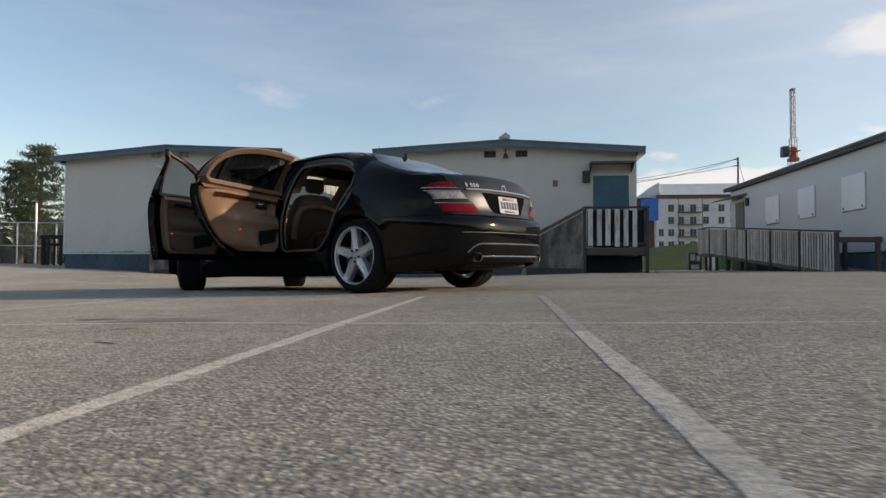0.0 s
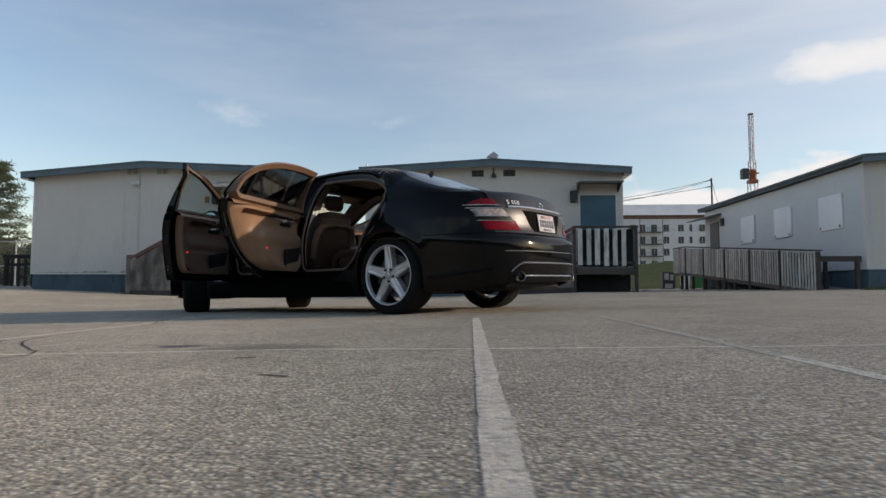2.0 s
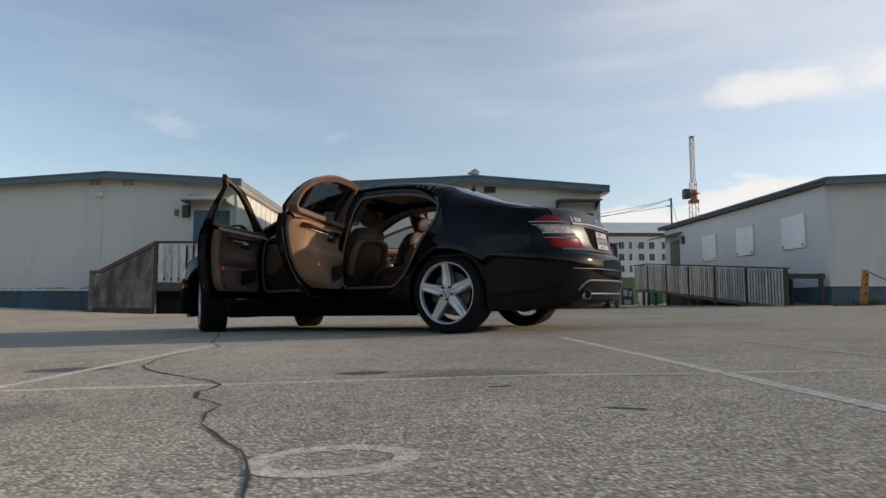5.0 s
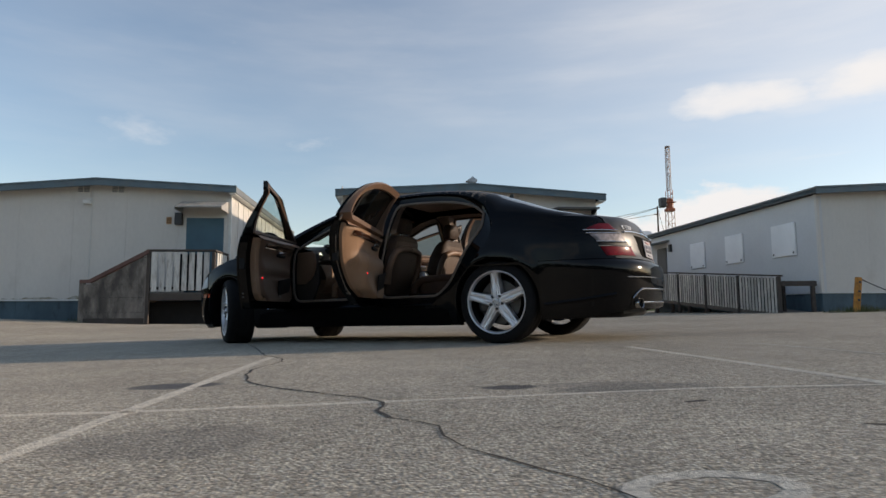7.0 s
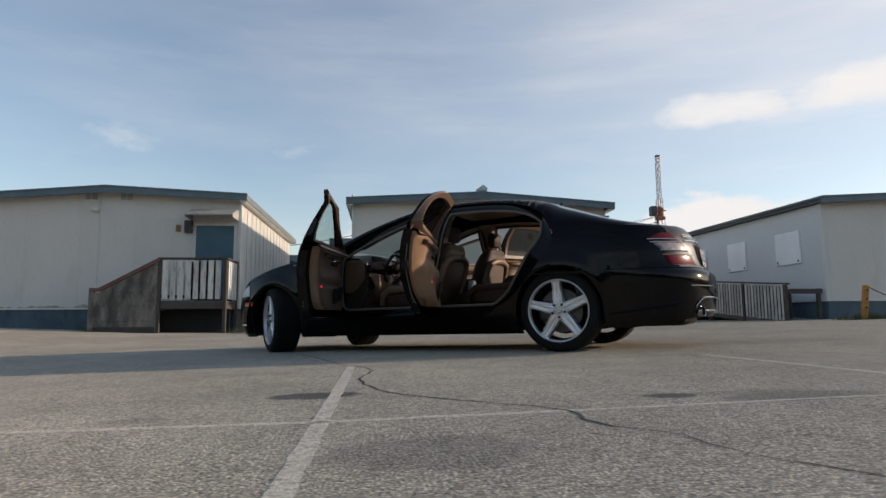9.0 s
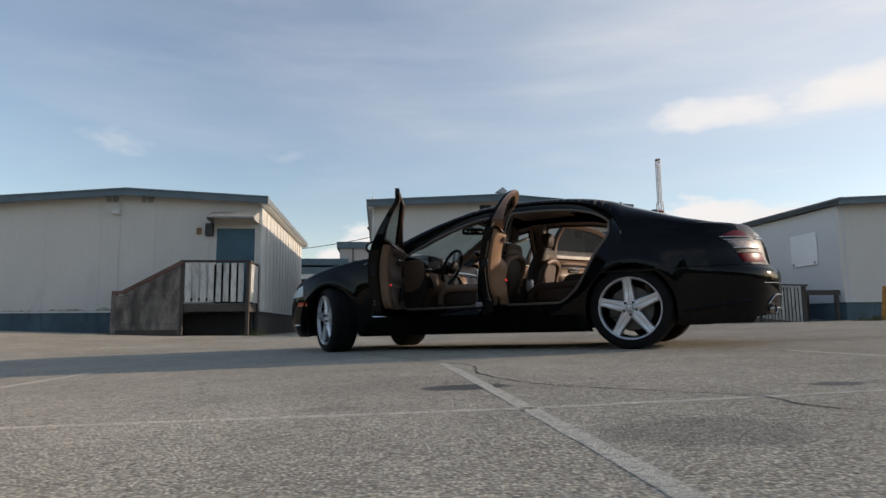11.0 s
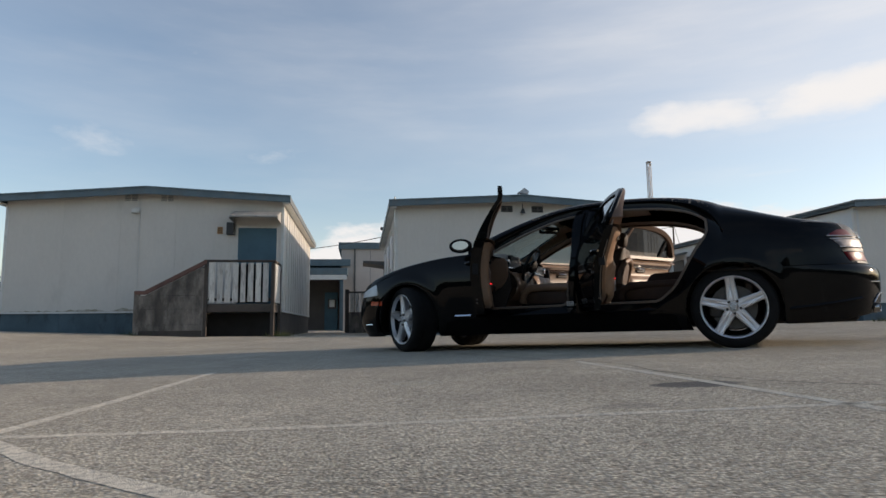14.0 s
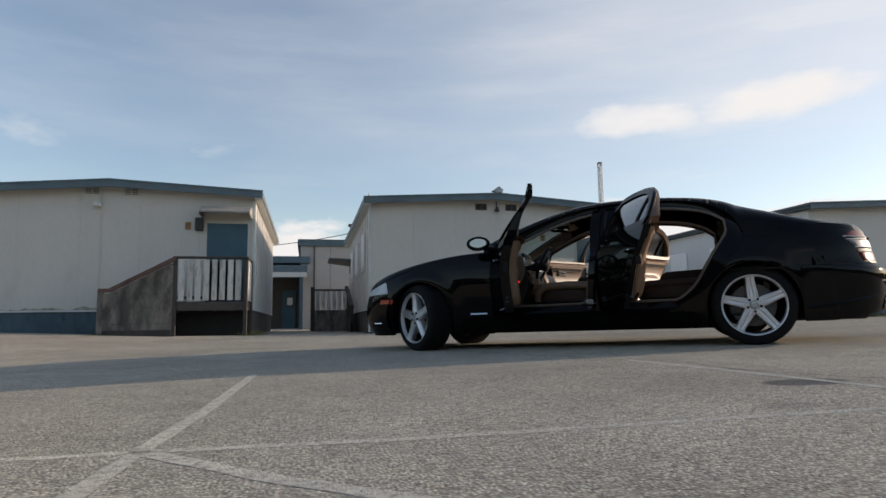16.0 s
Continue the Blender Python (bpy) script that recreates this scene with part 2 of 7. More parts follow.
ASPHALT = asphalt_mat()
LINE = mat("worn_line_paint", (0.64, 0.585, 0.49), 0.8, scale=9, vary=0.12, fine=0.22, bump=0.5, bump_scale=160, stain=(0.37, 0.345, 0.295), stain_scale=38, stain_amount=0.95, stain_from=0.45, spec=0.15)
LINE_FAINT = mat("faded_line_paint", (0.455, 0.415, 0.35), 0.85, scale=12, vary=0.2, fine=0.25, bump=0.5, bump_scale=160, stain=(0.355, 0.33, 0.283), stain_scale=40, stain_amount=1.0, stain_from=0.41, spec=0.15)
CRACK = mat("crack_dark", (0.028, 0.026, 0.024), 0.95, scale=20, vary=0.3)
SIDING = mat("pale_painted_siding", (0.675, 0.645, 0.595), 0.6, scale=0.8, vary=0.045, fine=0.03, bump=0.12, bump_scale=40, stain=(0.42, 0.40, 0.35), stain_scale=1.1, stain_amount=0.22, stretch=(1.2, 1.2, 0.6), stain_from=0.54)
SIDING_GREY = mat("pale_grey_siding", (0.625, 0.63, 0.63), 0.6, scale=0.8, vary=0.04, fine=0.03, bump=0.12, bump_scale=40, stain=(0.5, 0.49, 0.46), stain_scale=1.0, stain_amount=0.2, stain_from=0.55)
SIDING_STREAKED = mat("rain_streaked_siding", (0.66, 0.63, 0.58), 0.65, scale=0.8, vary=0.05, fine=0.03, bump=0.12, bump_scale=40, stain=(0.30, 0.285, 0.25), stain_scale=3.2, stain_amount=0.55, stretch=(3.0, 3.0, 0.35), stain_from=0.48)
CANOPY = mat("weathered_canopy_sheet", (0.36, 0.35, 0.325), 0.55, scale=2.5, vary=0.15, fine=0.06, stain=(0.12, 0.11, 0.10), stain_scale=5.0, stain_amount=0.6, stretch=(1, 1, 2))
SIDING_PINK = mat("pale_pinkish_stucco", (0.56, 0.50, 0.46), 0.75, scale=1.1, vary=0.05, fine=0.04, bump=0.2, bump_scale=60)
SKIRT = mat("blue_skirt_paint", (0.072, 0.122, 0.150), 0.7, scale=1.6, vary=0.18, fine=0.08, bump=0.15, stain=(0.03, 0.034, 0.034), stain_scale=3.0, stain_amount=0.6, stain_from=0.52, stretch=(1.4, 1.4, 0.7))
FASCIA = mat("blue_grey_fascia", (0.10, 0.15, 0.175), 0.55, scale=2.5, vary=0.15, fine=0.05, bump=0.1, stain=(0.16, 0.16, 0.15), stain_scale=3.0, stain_amount=0.5)
ROOFING = mat("roofing_membrane", (0.16, 0.165, 0.17), 0.85, scale=2.0, vary=0.2, bump=0.3)
DOORBLUE = mat("blue_door_paint", (0.045, 0.115, 0.155), 0.5, scale=2.2, vary=0.12, fine=0.04, bump=0.05)
TRIMWHITE = mat("white_metal_trim", (0.66, 0.66, 0.63), 0.5, scale=3.0, vary=0.08, stain=(0.42, 0.38, 0.3), stain_scale=4.0, stain_amount=0.35)
PANELWHITE = mat("white_shutter_board", (0.82, 0.82, 0.81), 0.5, scale=1.5, vary=0.05, fine=0.02)
PLYWOOD = mat("weathered_plywood", (0.215, 0.190, 0.165), 0.85, scale=3.5, vary=0.4, fine=0.2, bump=0.4, stain=(0.038, 0.034, 0.03), stain_scale=1.5, stain_amount=0.7, stretch=(1.8, 1.8, 0.7), per_object=0.05, stain_from=0.42)
TIMBER = mat("weathered_timber", (0.155, 0.135, 0.115), 0.85, scale=4.0, vary=0.25, fine=0.15, bump=0.4, stretch=(6, 6, 0.6), per_object=0.2)
TIMBER_DARK = mat("dark_rail_timber", (0.075, 0.06, 0.05), 0.8, scale=4.0, vary=0.25, fine=0.12, bump=0.3, per_object=0.15)
REDRAIL = mat("faded_red_brown_rail", (0.16, 0.085, 0.068), 0.75, scale=5.0, vary=0.25, fine=0.1, bump=0.25)
SLAT = mat("flaking_white_slat_paint", (0.66, 0.645, 0.605), 0.7, scale=3.5, vary=0.14, fine=0.1, bump=0.25, stain=(0.17, 0.145, 0.12), stain_scale=7.0, stain_amount=0.65, stretch=(2.2, 2.2, 0.35), per_object=0.12, stain_from=0.47)
SLAT_GREY = mat("grey_weathered_slat", (0.58, 0.55, 0.50), 0.8, scale=3.5, vary=0.15, fine=0.12, bump=0.3, stain=(0.22, 0.20, 0.17), stain_scale=5.0, stain_amount=0.6, stretch=(1.5, 1.5, 0.5), per_object=0.3)
DARKBOX = mat("dark_metal_box", (0.03, 0.032, 0.034), 0.5, scale=6, vary=0.2)
VENT = mat("dull_vent_metal", (0.11, 0.11, 0.105), 0.6, scale=8, vary=0.2)
SIGN_TAN = mat("faded_tan_sign", (0.42, 0.23, 0.10), 0.7, scale=5, vary=0.2)
# near-black; also stands in for shade behind slats and under the landings
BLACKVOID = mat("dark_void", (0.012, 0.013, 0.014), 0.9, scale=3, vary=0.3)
GALV = mat("galvanised_steel", (0.42, 0.43, 0.44), 0.45, 0.7, scale=8, vary=0.15)
YELLOW = mat("rusty_yellow_post", (0.50, 0.22, 0.035), 0.7, scale=7, vary=0.25, bump=0.3, stain=(0.14, 0.06, 0.03), stain_scale=9, stain_amount=0.85)


# ---- building blocks ----
def part(name, bm, material, parent=None, label="", flat=True):
    """Links a bmesh as one mesh object under a thing or a part."""
    me = bpy.data.meshes.new(name)
    bm.to_mesh(me)
    bm.free()
    if not flat:
        for p in me.polygons:
            p.use_smooth = True
    for m in (material if isinstance(material, (list, tuple)) else (material,)):
        me.materials.append(m)
    ob = new(name, me)
    if parent is not None:
        ob.parent = parent
    if label:
        ob["label"] = label
    return ob


def thing(name, m=None, label="", category="", group="", kind=""):
    ob = new(name)
    ob.empty_display_size = 0.1
    if m is not None:
        ob.matrix_world = m
    return tagged(ob, label, category, group, kind)


def box(bm, x0, x1, y0, y1, z0, z1, bevel=0.0, turn=None):
    """Adds a box, with its edges rounded by bevel, to bm."""
    v = [bm.verts.new(p) for p in ((x0, y0, z0), (x1, y0, z0), (x1, y1, z0), (x0, y1, z0), (x0, y0, z1), (x1, y0, z1), (x1, y1, z1), (x0, y1, z1))]
    f = [bm.faces.new([v[i] for i in q]) for q in ((3, 2, 1, 0), (4, 5, 6, 7), (0, 1, 5, 4), (1, 2, 6, 5), (2, 3, 7, 6), (3, 0, 4, 7))]
    if turn is not None:
        bmesh.ops.transform(bm, matrix=turn, verts=v)
    if bevel:
        bmesh.ops.bevel(bm, geom=list({e for q in f for e in q.edges}), offset=bevel, segments=1, affect='EDGES')
    return bm


def boxed(x0, x1, y0, y1, z0, z1, bevel=0.0, turn=None):
    return box(bmesh.new(), x0, x1, y0, y1, z0, z1, bevel, turn)


def prism(bm, outline, axis, a, b):
    """Adds a prism with a 2D outline; axis is the direction it is drawn out along, from a to b."""
    def put(p, t):
        return {"x": (t, p[0], p[1]), "y": (p[0], t, p[1]), "z": (p[0], p[1], t)}[axis]
    lo, hi = [bm.verts.new(put(p, a)) for p in outline], [bm.verts.new(put(p, b)) for p in outline]
    n = len(outline)
    faces = [bm.faces.new(lo), bm.faces.new(hi[::-1])]
    faces += [bm.faces.new((lo[i], hi[i], hi[(i + 1) % n], lo[(i + 1) % n])) for i in range(n)]
    bmesh.ops.recalc_face_normals(bm, faces=faces)
    return bm


def tube(bm, pts, r, sides=8, closed=False, r1=None):
    """Adds a round bar along points."""
    pts = [Vector(p) for p in pts]
    rings, n = [], len(pts)
    side = None
    for i, p in enumerate(pts):
        if closed:
            d = pts[(i + 1) % n] - pts[i - 1]
        else:
            d = pts[min(i + 1, n - 1)] - pts[max(i - 1, 0)]
        d.normalize()
        if side is None:
            side = d.orthogonal().normalized()
        side = (side - d * side.dot(d)).normalized()
        up = d.cross(side)
        rad = r if r1 is None else r + (r1 - r) * i / max(1, n - 1)
        rings.append([bm.verts.new(p + rad * (math.cos(2 * math.pi * k / sides) * side + math.sin(2 * math.pi * k / sides) * up)) for k in range(sides)])
    for i in range(n if closed else n - 1):
        a, b = rings[i], rings[(i + 1) % n]
        off = 0
        if closed and i == n - 1:
            off = min(range(sides), key=lambda s: (a[0].co - b[s].co).length)
        for k in range(sides):
            bm.faces.new((a[k], a[(k + 1) % sides], b[(k + 1 + off) % sides], b[(k + off) % sides]))
    if not closed:
        bm.faces.new(rings[0][::-1])
        bm.faces.new(rings[-1])
    return bm


def ground_z(x, y):
    """Height of the ground: the tilted car park, which levels out towards the classrooms."""
    n = LOT.to_3x3() @ Vector((0, 0, 1))
    xx = max(-16.0, min(17.0, x))
    yy = max(-16.0, min(40.0, y))
    f = max(0.0, min(1.0, (y - 9.5) / 6.5))
    rise = max(0.0, -0.0295 * (xx + 2.2)) + max(0.0, 0.030 * (-8.0 - xx)) + max(0.0, 0.06 - 0.012 * abs(xx - 2.0))
    return -(n.x * xx + n.y * yy) / n.z + rise * f * f * (3 - 2 * f)


# ---- ground ----
def make_ground():
    bm = bmesh.new()
    xs = [-900, -400, -150, -60, -30] + [-16 + 33 * i / 33 for i in range(34)] + [30, 60, 150, 400, 900]
    ys = [-900, -300, -90, -40, -16, -5, 2] + [9.5 + 6.5 * i / 12 for i in range(13)] + [18, 22, 28, 34, 40, 60, 120, 300, 900]
    g = [[bm.verts.new((x, y, ground_z(x, y))) for x in xs] for y in ys]
    for j in range(len(ys) - 1):
        for i in range(len(xs) - 1):
            bm.faces.new((g[j][i], g[j][i + 1], g[j + 1][i + 1], g[j + 1][i]))
    return tagged(part("ground", bm, ASPHALT, flat=False), "old grey asphalt of a school car park", "ground", kind="structure")


ground = make_ground()


def stroke(name, pts, width, material, label, group, lift=0.0011, ragged=0.0, rnd=None):
    """A flat painted stroke, or a crack, along points of the car park, a few mm thick."""
    rnd = rnd or random.Random(len(name) + int(100 * abs(pts[0][0])))
    dense = []
    for (x0, y0), (x1, y1) in zip(pts, pts[1:]):
        n = max(1, int(math.hypot(x1 - x0, y1 - y0) / 0.08))
        dense += [(x0 + (x1 - x0) * k / n, y0 + (y1 - y0) * k / n) for k in range(n)]
    dense.append(pts[-1])
    bm = bmesh.new()
    rows = []
    for i, (x, y) in enumerate(dense):
        a, b = dense[max(i - 1, 0)], dense[min(i + 1, len(dense) - 1)]
        dx, dy = b[0] - a[0], b[1] - a[1]
        ln_ = math.hypot(dx, dy) or 1
        nx, ny = -dy / ln_, dx / ln_
        wl_, wr_ = (width / 2 * (1 + ragged * rnd.uniform(-1, 1)) for _ in (0, 1))
        if ragged > 0.5:
            x, y = x + nx * rnd.uniform(-1, 1) * width * 0.9, y + ny * rnd.uniform(-1, 1) * width * 0.9
        rows.append([bm.verts.new((x + nx * wl_, y + ny * wl_, z)) for z in (0.0002, lift)] + [bm.verts.new((x - nx * wr_, y - ny * wr_, z)) for z in (lift, 0.0002)])
    for a, b in zip(rows, rows[1:]):
        bm.faces.new((a[1], b[1], b[2], a[2]))
    bmesh.ops.delete(bm, geom=[v for v in bm.verts if not v.link_faces], context='VERTS')
    bmesh.ops.recalc_face_normals(bm, faces=bm.faces)
    ob = part(name, bm, material)
    ob.matrix_world = LOT
    return tagged(ob, label, "line" if "line" in name else name, group, "structure")


PAINT = "lines painted on the asphalt"
for pts, w, m in (([(-0.35, 0.2), (-0.353, 2.7), (-0.356, 5.25)], 0.054, LINE), ([(0.508, 0.2), (0.506, 2.6)], 0.049, LINE), ([(0.506, 2.6), (0.518, 5.2)], 0.05, LINE_FAINT),
                  ([(-2.86, 0.9), (-2.83, 2.5), (-2.81, 5.4)], 0.055, LINE), ([(-5.48, 1.9), (-5.395, 3.33), (-5.33, 4.2), (-5.265, 5.85)], 0.055, LINE),
                  ([(-5.38, 3.32), (-5.03, 2.90), (-4.73, 2.60), (-4.0, 1.9)], 0.055, LINE), ([(-8.2, 3.45), (-7.9, 5.8)], 0.055, LINE_FAINT)):
    stroke("painted_line", pts, w, m, "worn off-white line painted on old asphalt", PAINT, ragged=0.12)
stroke("painted_line", [(-7.6, 3.62), (-5.36, 3.335), (-4.7, 3.22), (-3.9, 3.15), (-2.85, 3.055), (-2.0, 3.045)], 0.047, LINE, "thin worn line painted across the bays", PAINT, ragged=0.15)
stroke("painted_line", [(-2.0, 3.045), (-1.0, 3.06), (-0.45, 2.98), (0.68, 2.88), (2.2, 2.82), (5.0, 2.7)], 0.032, LINE, "thin faded line painted across the bays", PAINT, ragged=0.2)


def ellipse(cx, cy, rx, ry, turn, a0=0, a1=360, n=28):
    out = []
    for k in range(n + 1):
        a = radians(a0 + (a1 - a0) * k / n)
        px, py = rx * math.cos(a), ry * math.sin(a)
        out.append((cx + px * math.cos(turn) - py * math.sin(turn), cy + px * math.sin(turn) + py * math.cos(turn)))
    return out


stroke("painted_mark", ellipse(-1.53, 1.965, 0.125, 0.085, 0.1), 0.04, LINE, "worn round mark painted on the asphalt", "painted marks", ragged=0.15)
stroke("painted_mark", ellipse(-1.545, 4.09, 0.09, 0.12, 0.25), 0.026, LINE_FAINT, "faded round mark painted on the asphalt", "painted marks", ragged=0.2)
stroke("painted_mark", ellipse(-4.03, 4.37, 0.085, 0.12, 0.2), 0.03, LINE_FAINT, "faded round mark painted on the asphalt", "painted marks", ragged=0.2)
stroke("painted_mark", [(-4.10, 4.30), (-3.96, 4.43)], 0.025, LINE_FAINT, "faded stroke painted on the asphalt", "painted marks", ragged=0.2)
CRK = "cracks in the asphalt"
stroke("crack", [(-3.95, 9.3), (-3.26, 7.0), (-2.91, 5.67), (-2.71, 5.24), (-2.66, 4.95), (-2.74, 4.52), (-2.71, 4.17), (-2.65, 3.88), (-2.55, 3.67), (-2.48, 3.58), (-2.35, 3.42), (-2.24, 3.30), (-2.12, 3.17), (-2.04, 3.04), (-2.05, 2.87), (-2.02, 2.74)], 0.0105, CRACK, "long jagged crack in the asphalt", CRK, lift=0.0016, ragged=0.8)
stroke("crack", [(-2.02, 2.74), (-1.95, 2.67), (-1.90, 2.59), (-1.895, 2.47), (-1.86, 2.33), (-1.80, 2.22), (-1.75, 2.12), (-1.70, 2.05), (-1.67, 1.96), (-1.60, 1.7), (-1.62, 1.3)], 0.0062, CRACK, "long jagged crack in the asphalt", CRK, lift=0.0016, ragged=0.8)
stroke("crack", [(-2.46, 3.59), (-2.75, 3.68), (-3.05, 3.82)], 0.0022, CRACK, "fine crack in the asphalt", CRK, lift=0.0016, ragged=0.8)
stroke("crack", [(-1.17, 2.77), (-1.10, 2.79)], 0.02, CRACK, "short crack in the asphalt", CRK, lift=0.0016, ragged=0.8)
stroke("crack", [(-0.95, 2.38), (-0.86, 2.33)], 0.016, CRACK, "short crack in the asphalt", CRK, lift=0.0016, ragged=0.8)


def span(a, b, n):
    return [a + (b - a) * i / n for i in range(n + 1)]


# ---- the portable classrooms ----
MOSS = mat("wall_moss", (0.30, 0.27, 0.19), 0.9, scale=6, vary=0.4, fine=0.2, stain=(0.55, 0.53, 0.48), stain_scale=5, stain_amount=0.9, stain_from=0.45)
GUTTER = mat("dull_grey_gutter", (0.17, 0.185, 0.19), 0.6, scale=3.0, vary=0.15, fine=0.06)
def siding_wall(name, w, h0, h1, hm, grooves, parent, thick=0.14, paint=None):
    """A wall in its own plane (x along it, z up, outside at -y), gabled top, with upright grooves between its boards."""
    n = max(1, round(w / grooves))
    top = lambda x: (h0 + (hm - h0) * x / (w / 2)) if x < w / 2 else (hm + (h1 - hm) * (x - w / 2) / (w / 2))
    wall = part(name, prism(bmesh.new(), [(0, 0), (w, 0), (w, h1 - 0.01), (w / 2, hm - 0.01), (0, h0 - 0.01)], "y", 0.012, thick), paint or SIDING, parent)
    for i in range(n):
        a, b = w * i / n + 0.0015, w * (i + 1) / n - 0.0015
        part("siding_board", prism(bmesh.new(), [(a, 0), (b, 0), (b, top(b)), (a, top(a))], "y", 0.0, 0.011), paint or SIDING, wall)
    return wall


def slat_rail(parent, x0, x1, z0, z1, width, gap, y, mat_, seed, upright=True):
    rnd = random.Random(seed)
    x = x0
    while x + width < x1 + 0.02:
        bm = boxed(x + rnd.uniform(-.006, .006), x + width + rnd.uniform(-.006, .006), y, y + 0.022, z0 + rnd.uniform(-.015, .015), z1, 0.003)
        part("slat", bm, mat_, parent)
        x += width + gap


def entrance(ox, oy, zg, seed, gap=0.055):
    """Landing, stair and railing in front of a classroom's door."""
    t = thing("entrance_stair", pose(ox, oy, 0), "weathered timber landing and stair with a white slat railing", "stair", "entrance stairs of the classrooms")
    lx0, lx1, sx = 0.0, 1.49, -1.52
    deck_z, rail_z = 0.74, 1.70
    for i in range(8):
        part("deck_board", boxed(lx0, lx1, 0.02 + i * 0.135, 0.145 + i * 0.135, deck_z - 0.04, deck_z, 0.004), TIMBER, t)
    part("deck_beam", boxed(lx0 + 0.04, lx1 - 0.02, -0.02, 0.03, deck_z - 0.19, deck_z - 0.03, 0.006), TIMBER_DARK, t)
    part("deck_beam", boxed(lx1 - 0.05, lx1, 0.03, 1.05, deck_z - 0.19, deck_z - 0.045, 0.006), TIMBER_DARK, t)
    for x, y, top in ((lx0 - 0.05, -0.045, rail_z), (lx1 - 0.05, -0.05, rail_z - 0.02), (lx1 - 0.03, 0.96, rail_z - 0.02)):
        part("post", boxed(x, x + 0.08, y, y + 0.08, zg - 0.2, top, 0.008), TIMBER_DARK, t)
    part("post", boxed(sx - 0.02, sx + 0.09, -0.05, 0.05, zg - 0.2, 1.03, 0.008), PLYWOOD, t)
    part("handrail", boxed(lx0 - 0.06, lx1 + 0.05, -0.06, 0.06, rail_z, rail_z + 0.045, 0.008), TIMBER_DARK, t)
    part("handrail", boxed(lx1 - 0.04, lx1 + 0.05, 0.06, 1.05, rail_z - 0.005, rail_z + 0.04, 0.008), TIMBER_DARK, t)
    part("bottom_rail", boxed(lx0 + 0.04, lx1 - 0.05, 0.0, 0.045, deck_z + 0.06, deck_z + 0.13, 0.005), TIMBER_DARK, t)
    slat_rail(t, lx0 + 0.07, lx1 - 0.06, deck_z + 0.03, rail_z - 0.02, 0.115, gap, -0.024, SLAT, seed)
    # near-black sheet added so the gaps between slats read as shaded
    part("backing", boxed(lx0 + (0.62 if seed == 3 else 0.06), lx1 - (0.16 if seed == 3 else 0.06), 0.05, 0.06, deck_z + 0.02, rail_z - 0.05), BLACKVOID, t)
    # dark strip added for the band of dirt along the panel's foot
    part("base_board", boxed(sx + 0.10, lx0 - 0.06, -0.050, -0.036, zg - 0.1, zg + 0.17 + 0.12 * (zg < 0), 0.004), TIMBER_DARK, t)
    for i in range(5):
        part("slat", boxed(lx1 + 0.01, lx1 + 0.032, 0.14 + i * 0.17, 0.26 + i * 0.17, deck_z + 0.03, rail_z - 0.02, 0.003), SLAT, t)
    # stair side: plywood panel with a sloping red-brown rail
    bm = prism(bmesh.new(), [(sx + 0.05, zg - 0.1), (lx0 - 0.01, zg - 0.1), (lx0 - 0.01, rail_z - 0.10), (lx0 - 0.12, rail_z - 0.13), (sx + 0.22, 0.93), (sx + 0.05, 0.93)], "y", -0.035, -0.01)
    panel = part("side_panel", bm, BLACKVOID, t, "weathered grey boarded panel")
    slope = lambda z: sx + 0.05 if z <= 0.93 else sx + 0.22 + (z - 0.93) * (lx0 - 0.12 - sx - 0.22) / (rail_z - 0.13 - 0.93)
    zs = [zg - 0.1, 0.27, 0.62, 0.93, 1.25, rail_z - 0.14]
    for za, zb in zip(zs, zs[1:]):
        a, b = za + 0.0015, zb - 0.0015
        part("board", prism(bmesh.new(), [(slope(a), a), (lx0 - 0.012, a), (lx0 - 0.012, b), (slope(b), b)], "y", -0.043, -0.0355), PLYWOOD, panel)
    bm = prism(bmesh.new(), [(sx + 0.0, 0.955), (sx + 0.22, 0.955), (lx0 + 0.0, rail_z - 0.045), (lx0 + 0.0, rail_z + 0.05), (sx + 0.20, 1.035), (sx + 0.0, 1.035)], "y", -0.075, 0.03)
    part("sloping_rail", bm, REDRAIL, t, "faded red-brown sloping rail")
    for i in range(3):
        part("step", boxed(lx0 - 0.32 - 0.30 * i, lx0 - 0.02 - 0.30 * i, 0.0, 1.0, deck_z - 0.18 * (i + 1) - 0.04, deck_z - 0.18 * (i + 1), 0.005), TIMBER, t)
    # near-black sheet added for the shade below the landing
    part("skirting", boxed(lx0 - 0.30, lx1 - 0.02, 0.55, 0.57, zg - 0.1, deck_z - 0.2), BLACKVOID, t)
    return t


def shutter(parent, w, h, m, bolts=True):
    bm = boxed(-w / 2, w / 2, -0.05, 0.0, -h / 2, h / 2, 0.018)
    bmesh.ops.transform(bm, matrix=m, verts=bm.verts)
    s = part("window_board", bm, PANELWHITE, parent, "white board screwed over a window")
    for x in (-w / 2 + 0.09, w / 2 - 0.09):
        bm = boxed(x - 0.025, x + 0.025, -0.062, -0.048, -h / 2 + 0.05, -h / 2 + 0.11, 0.006)
        bmesh.ops.transform(bm, matrix=m, verts=bm.verts)
        part("latch", bm, DARKBOX, s)


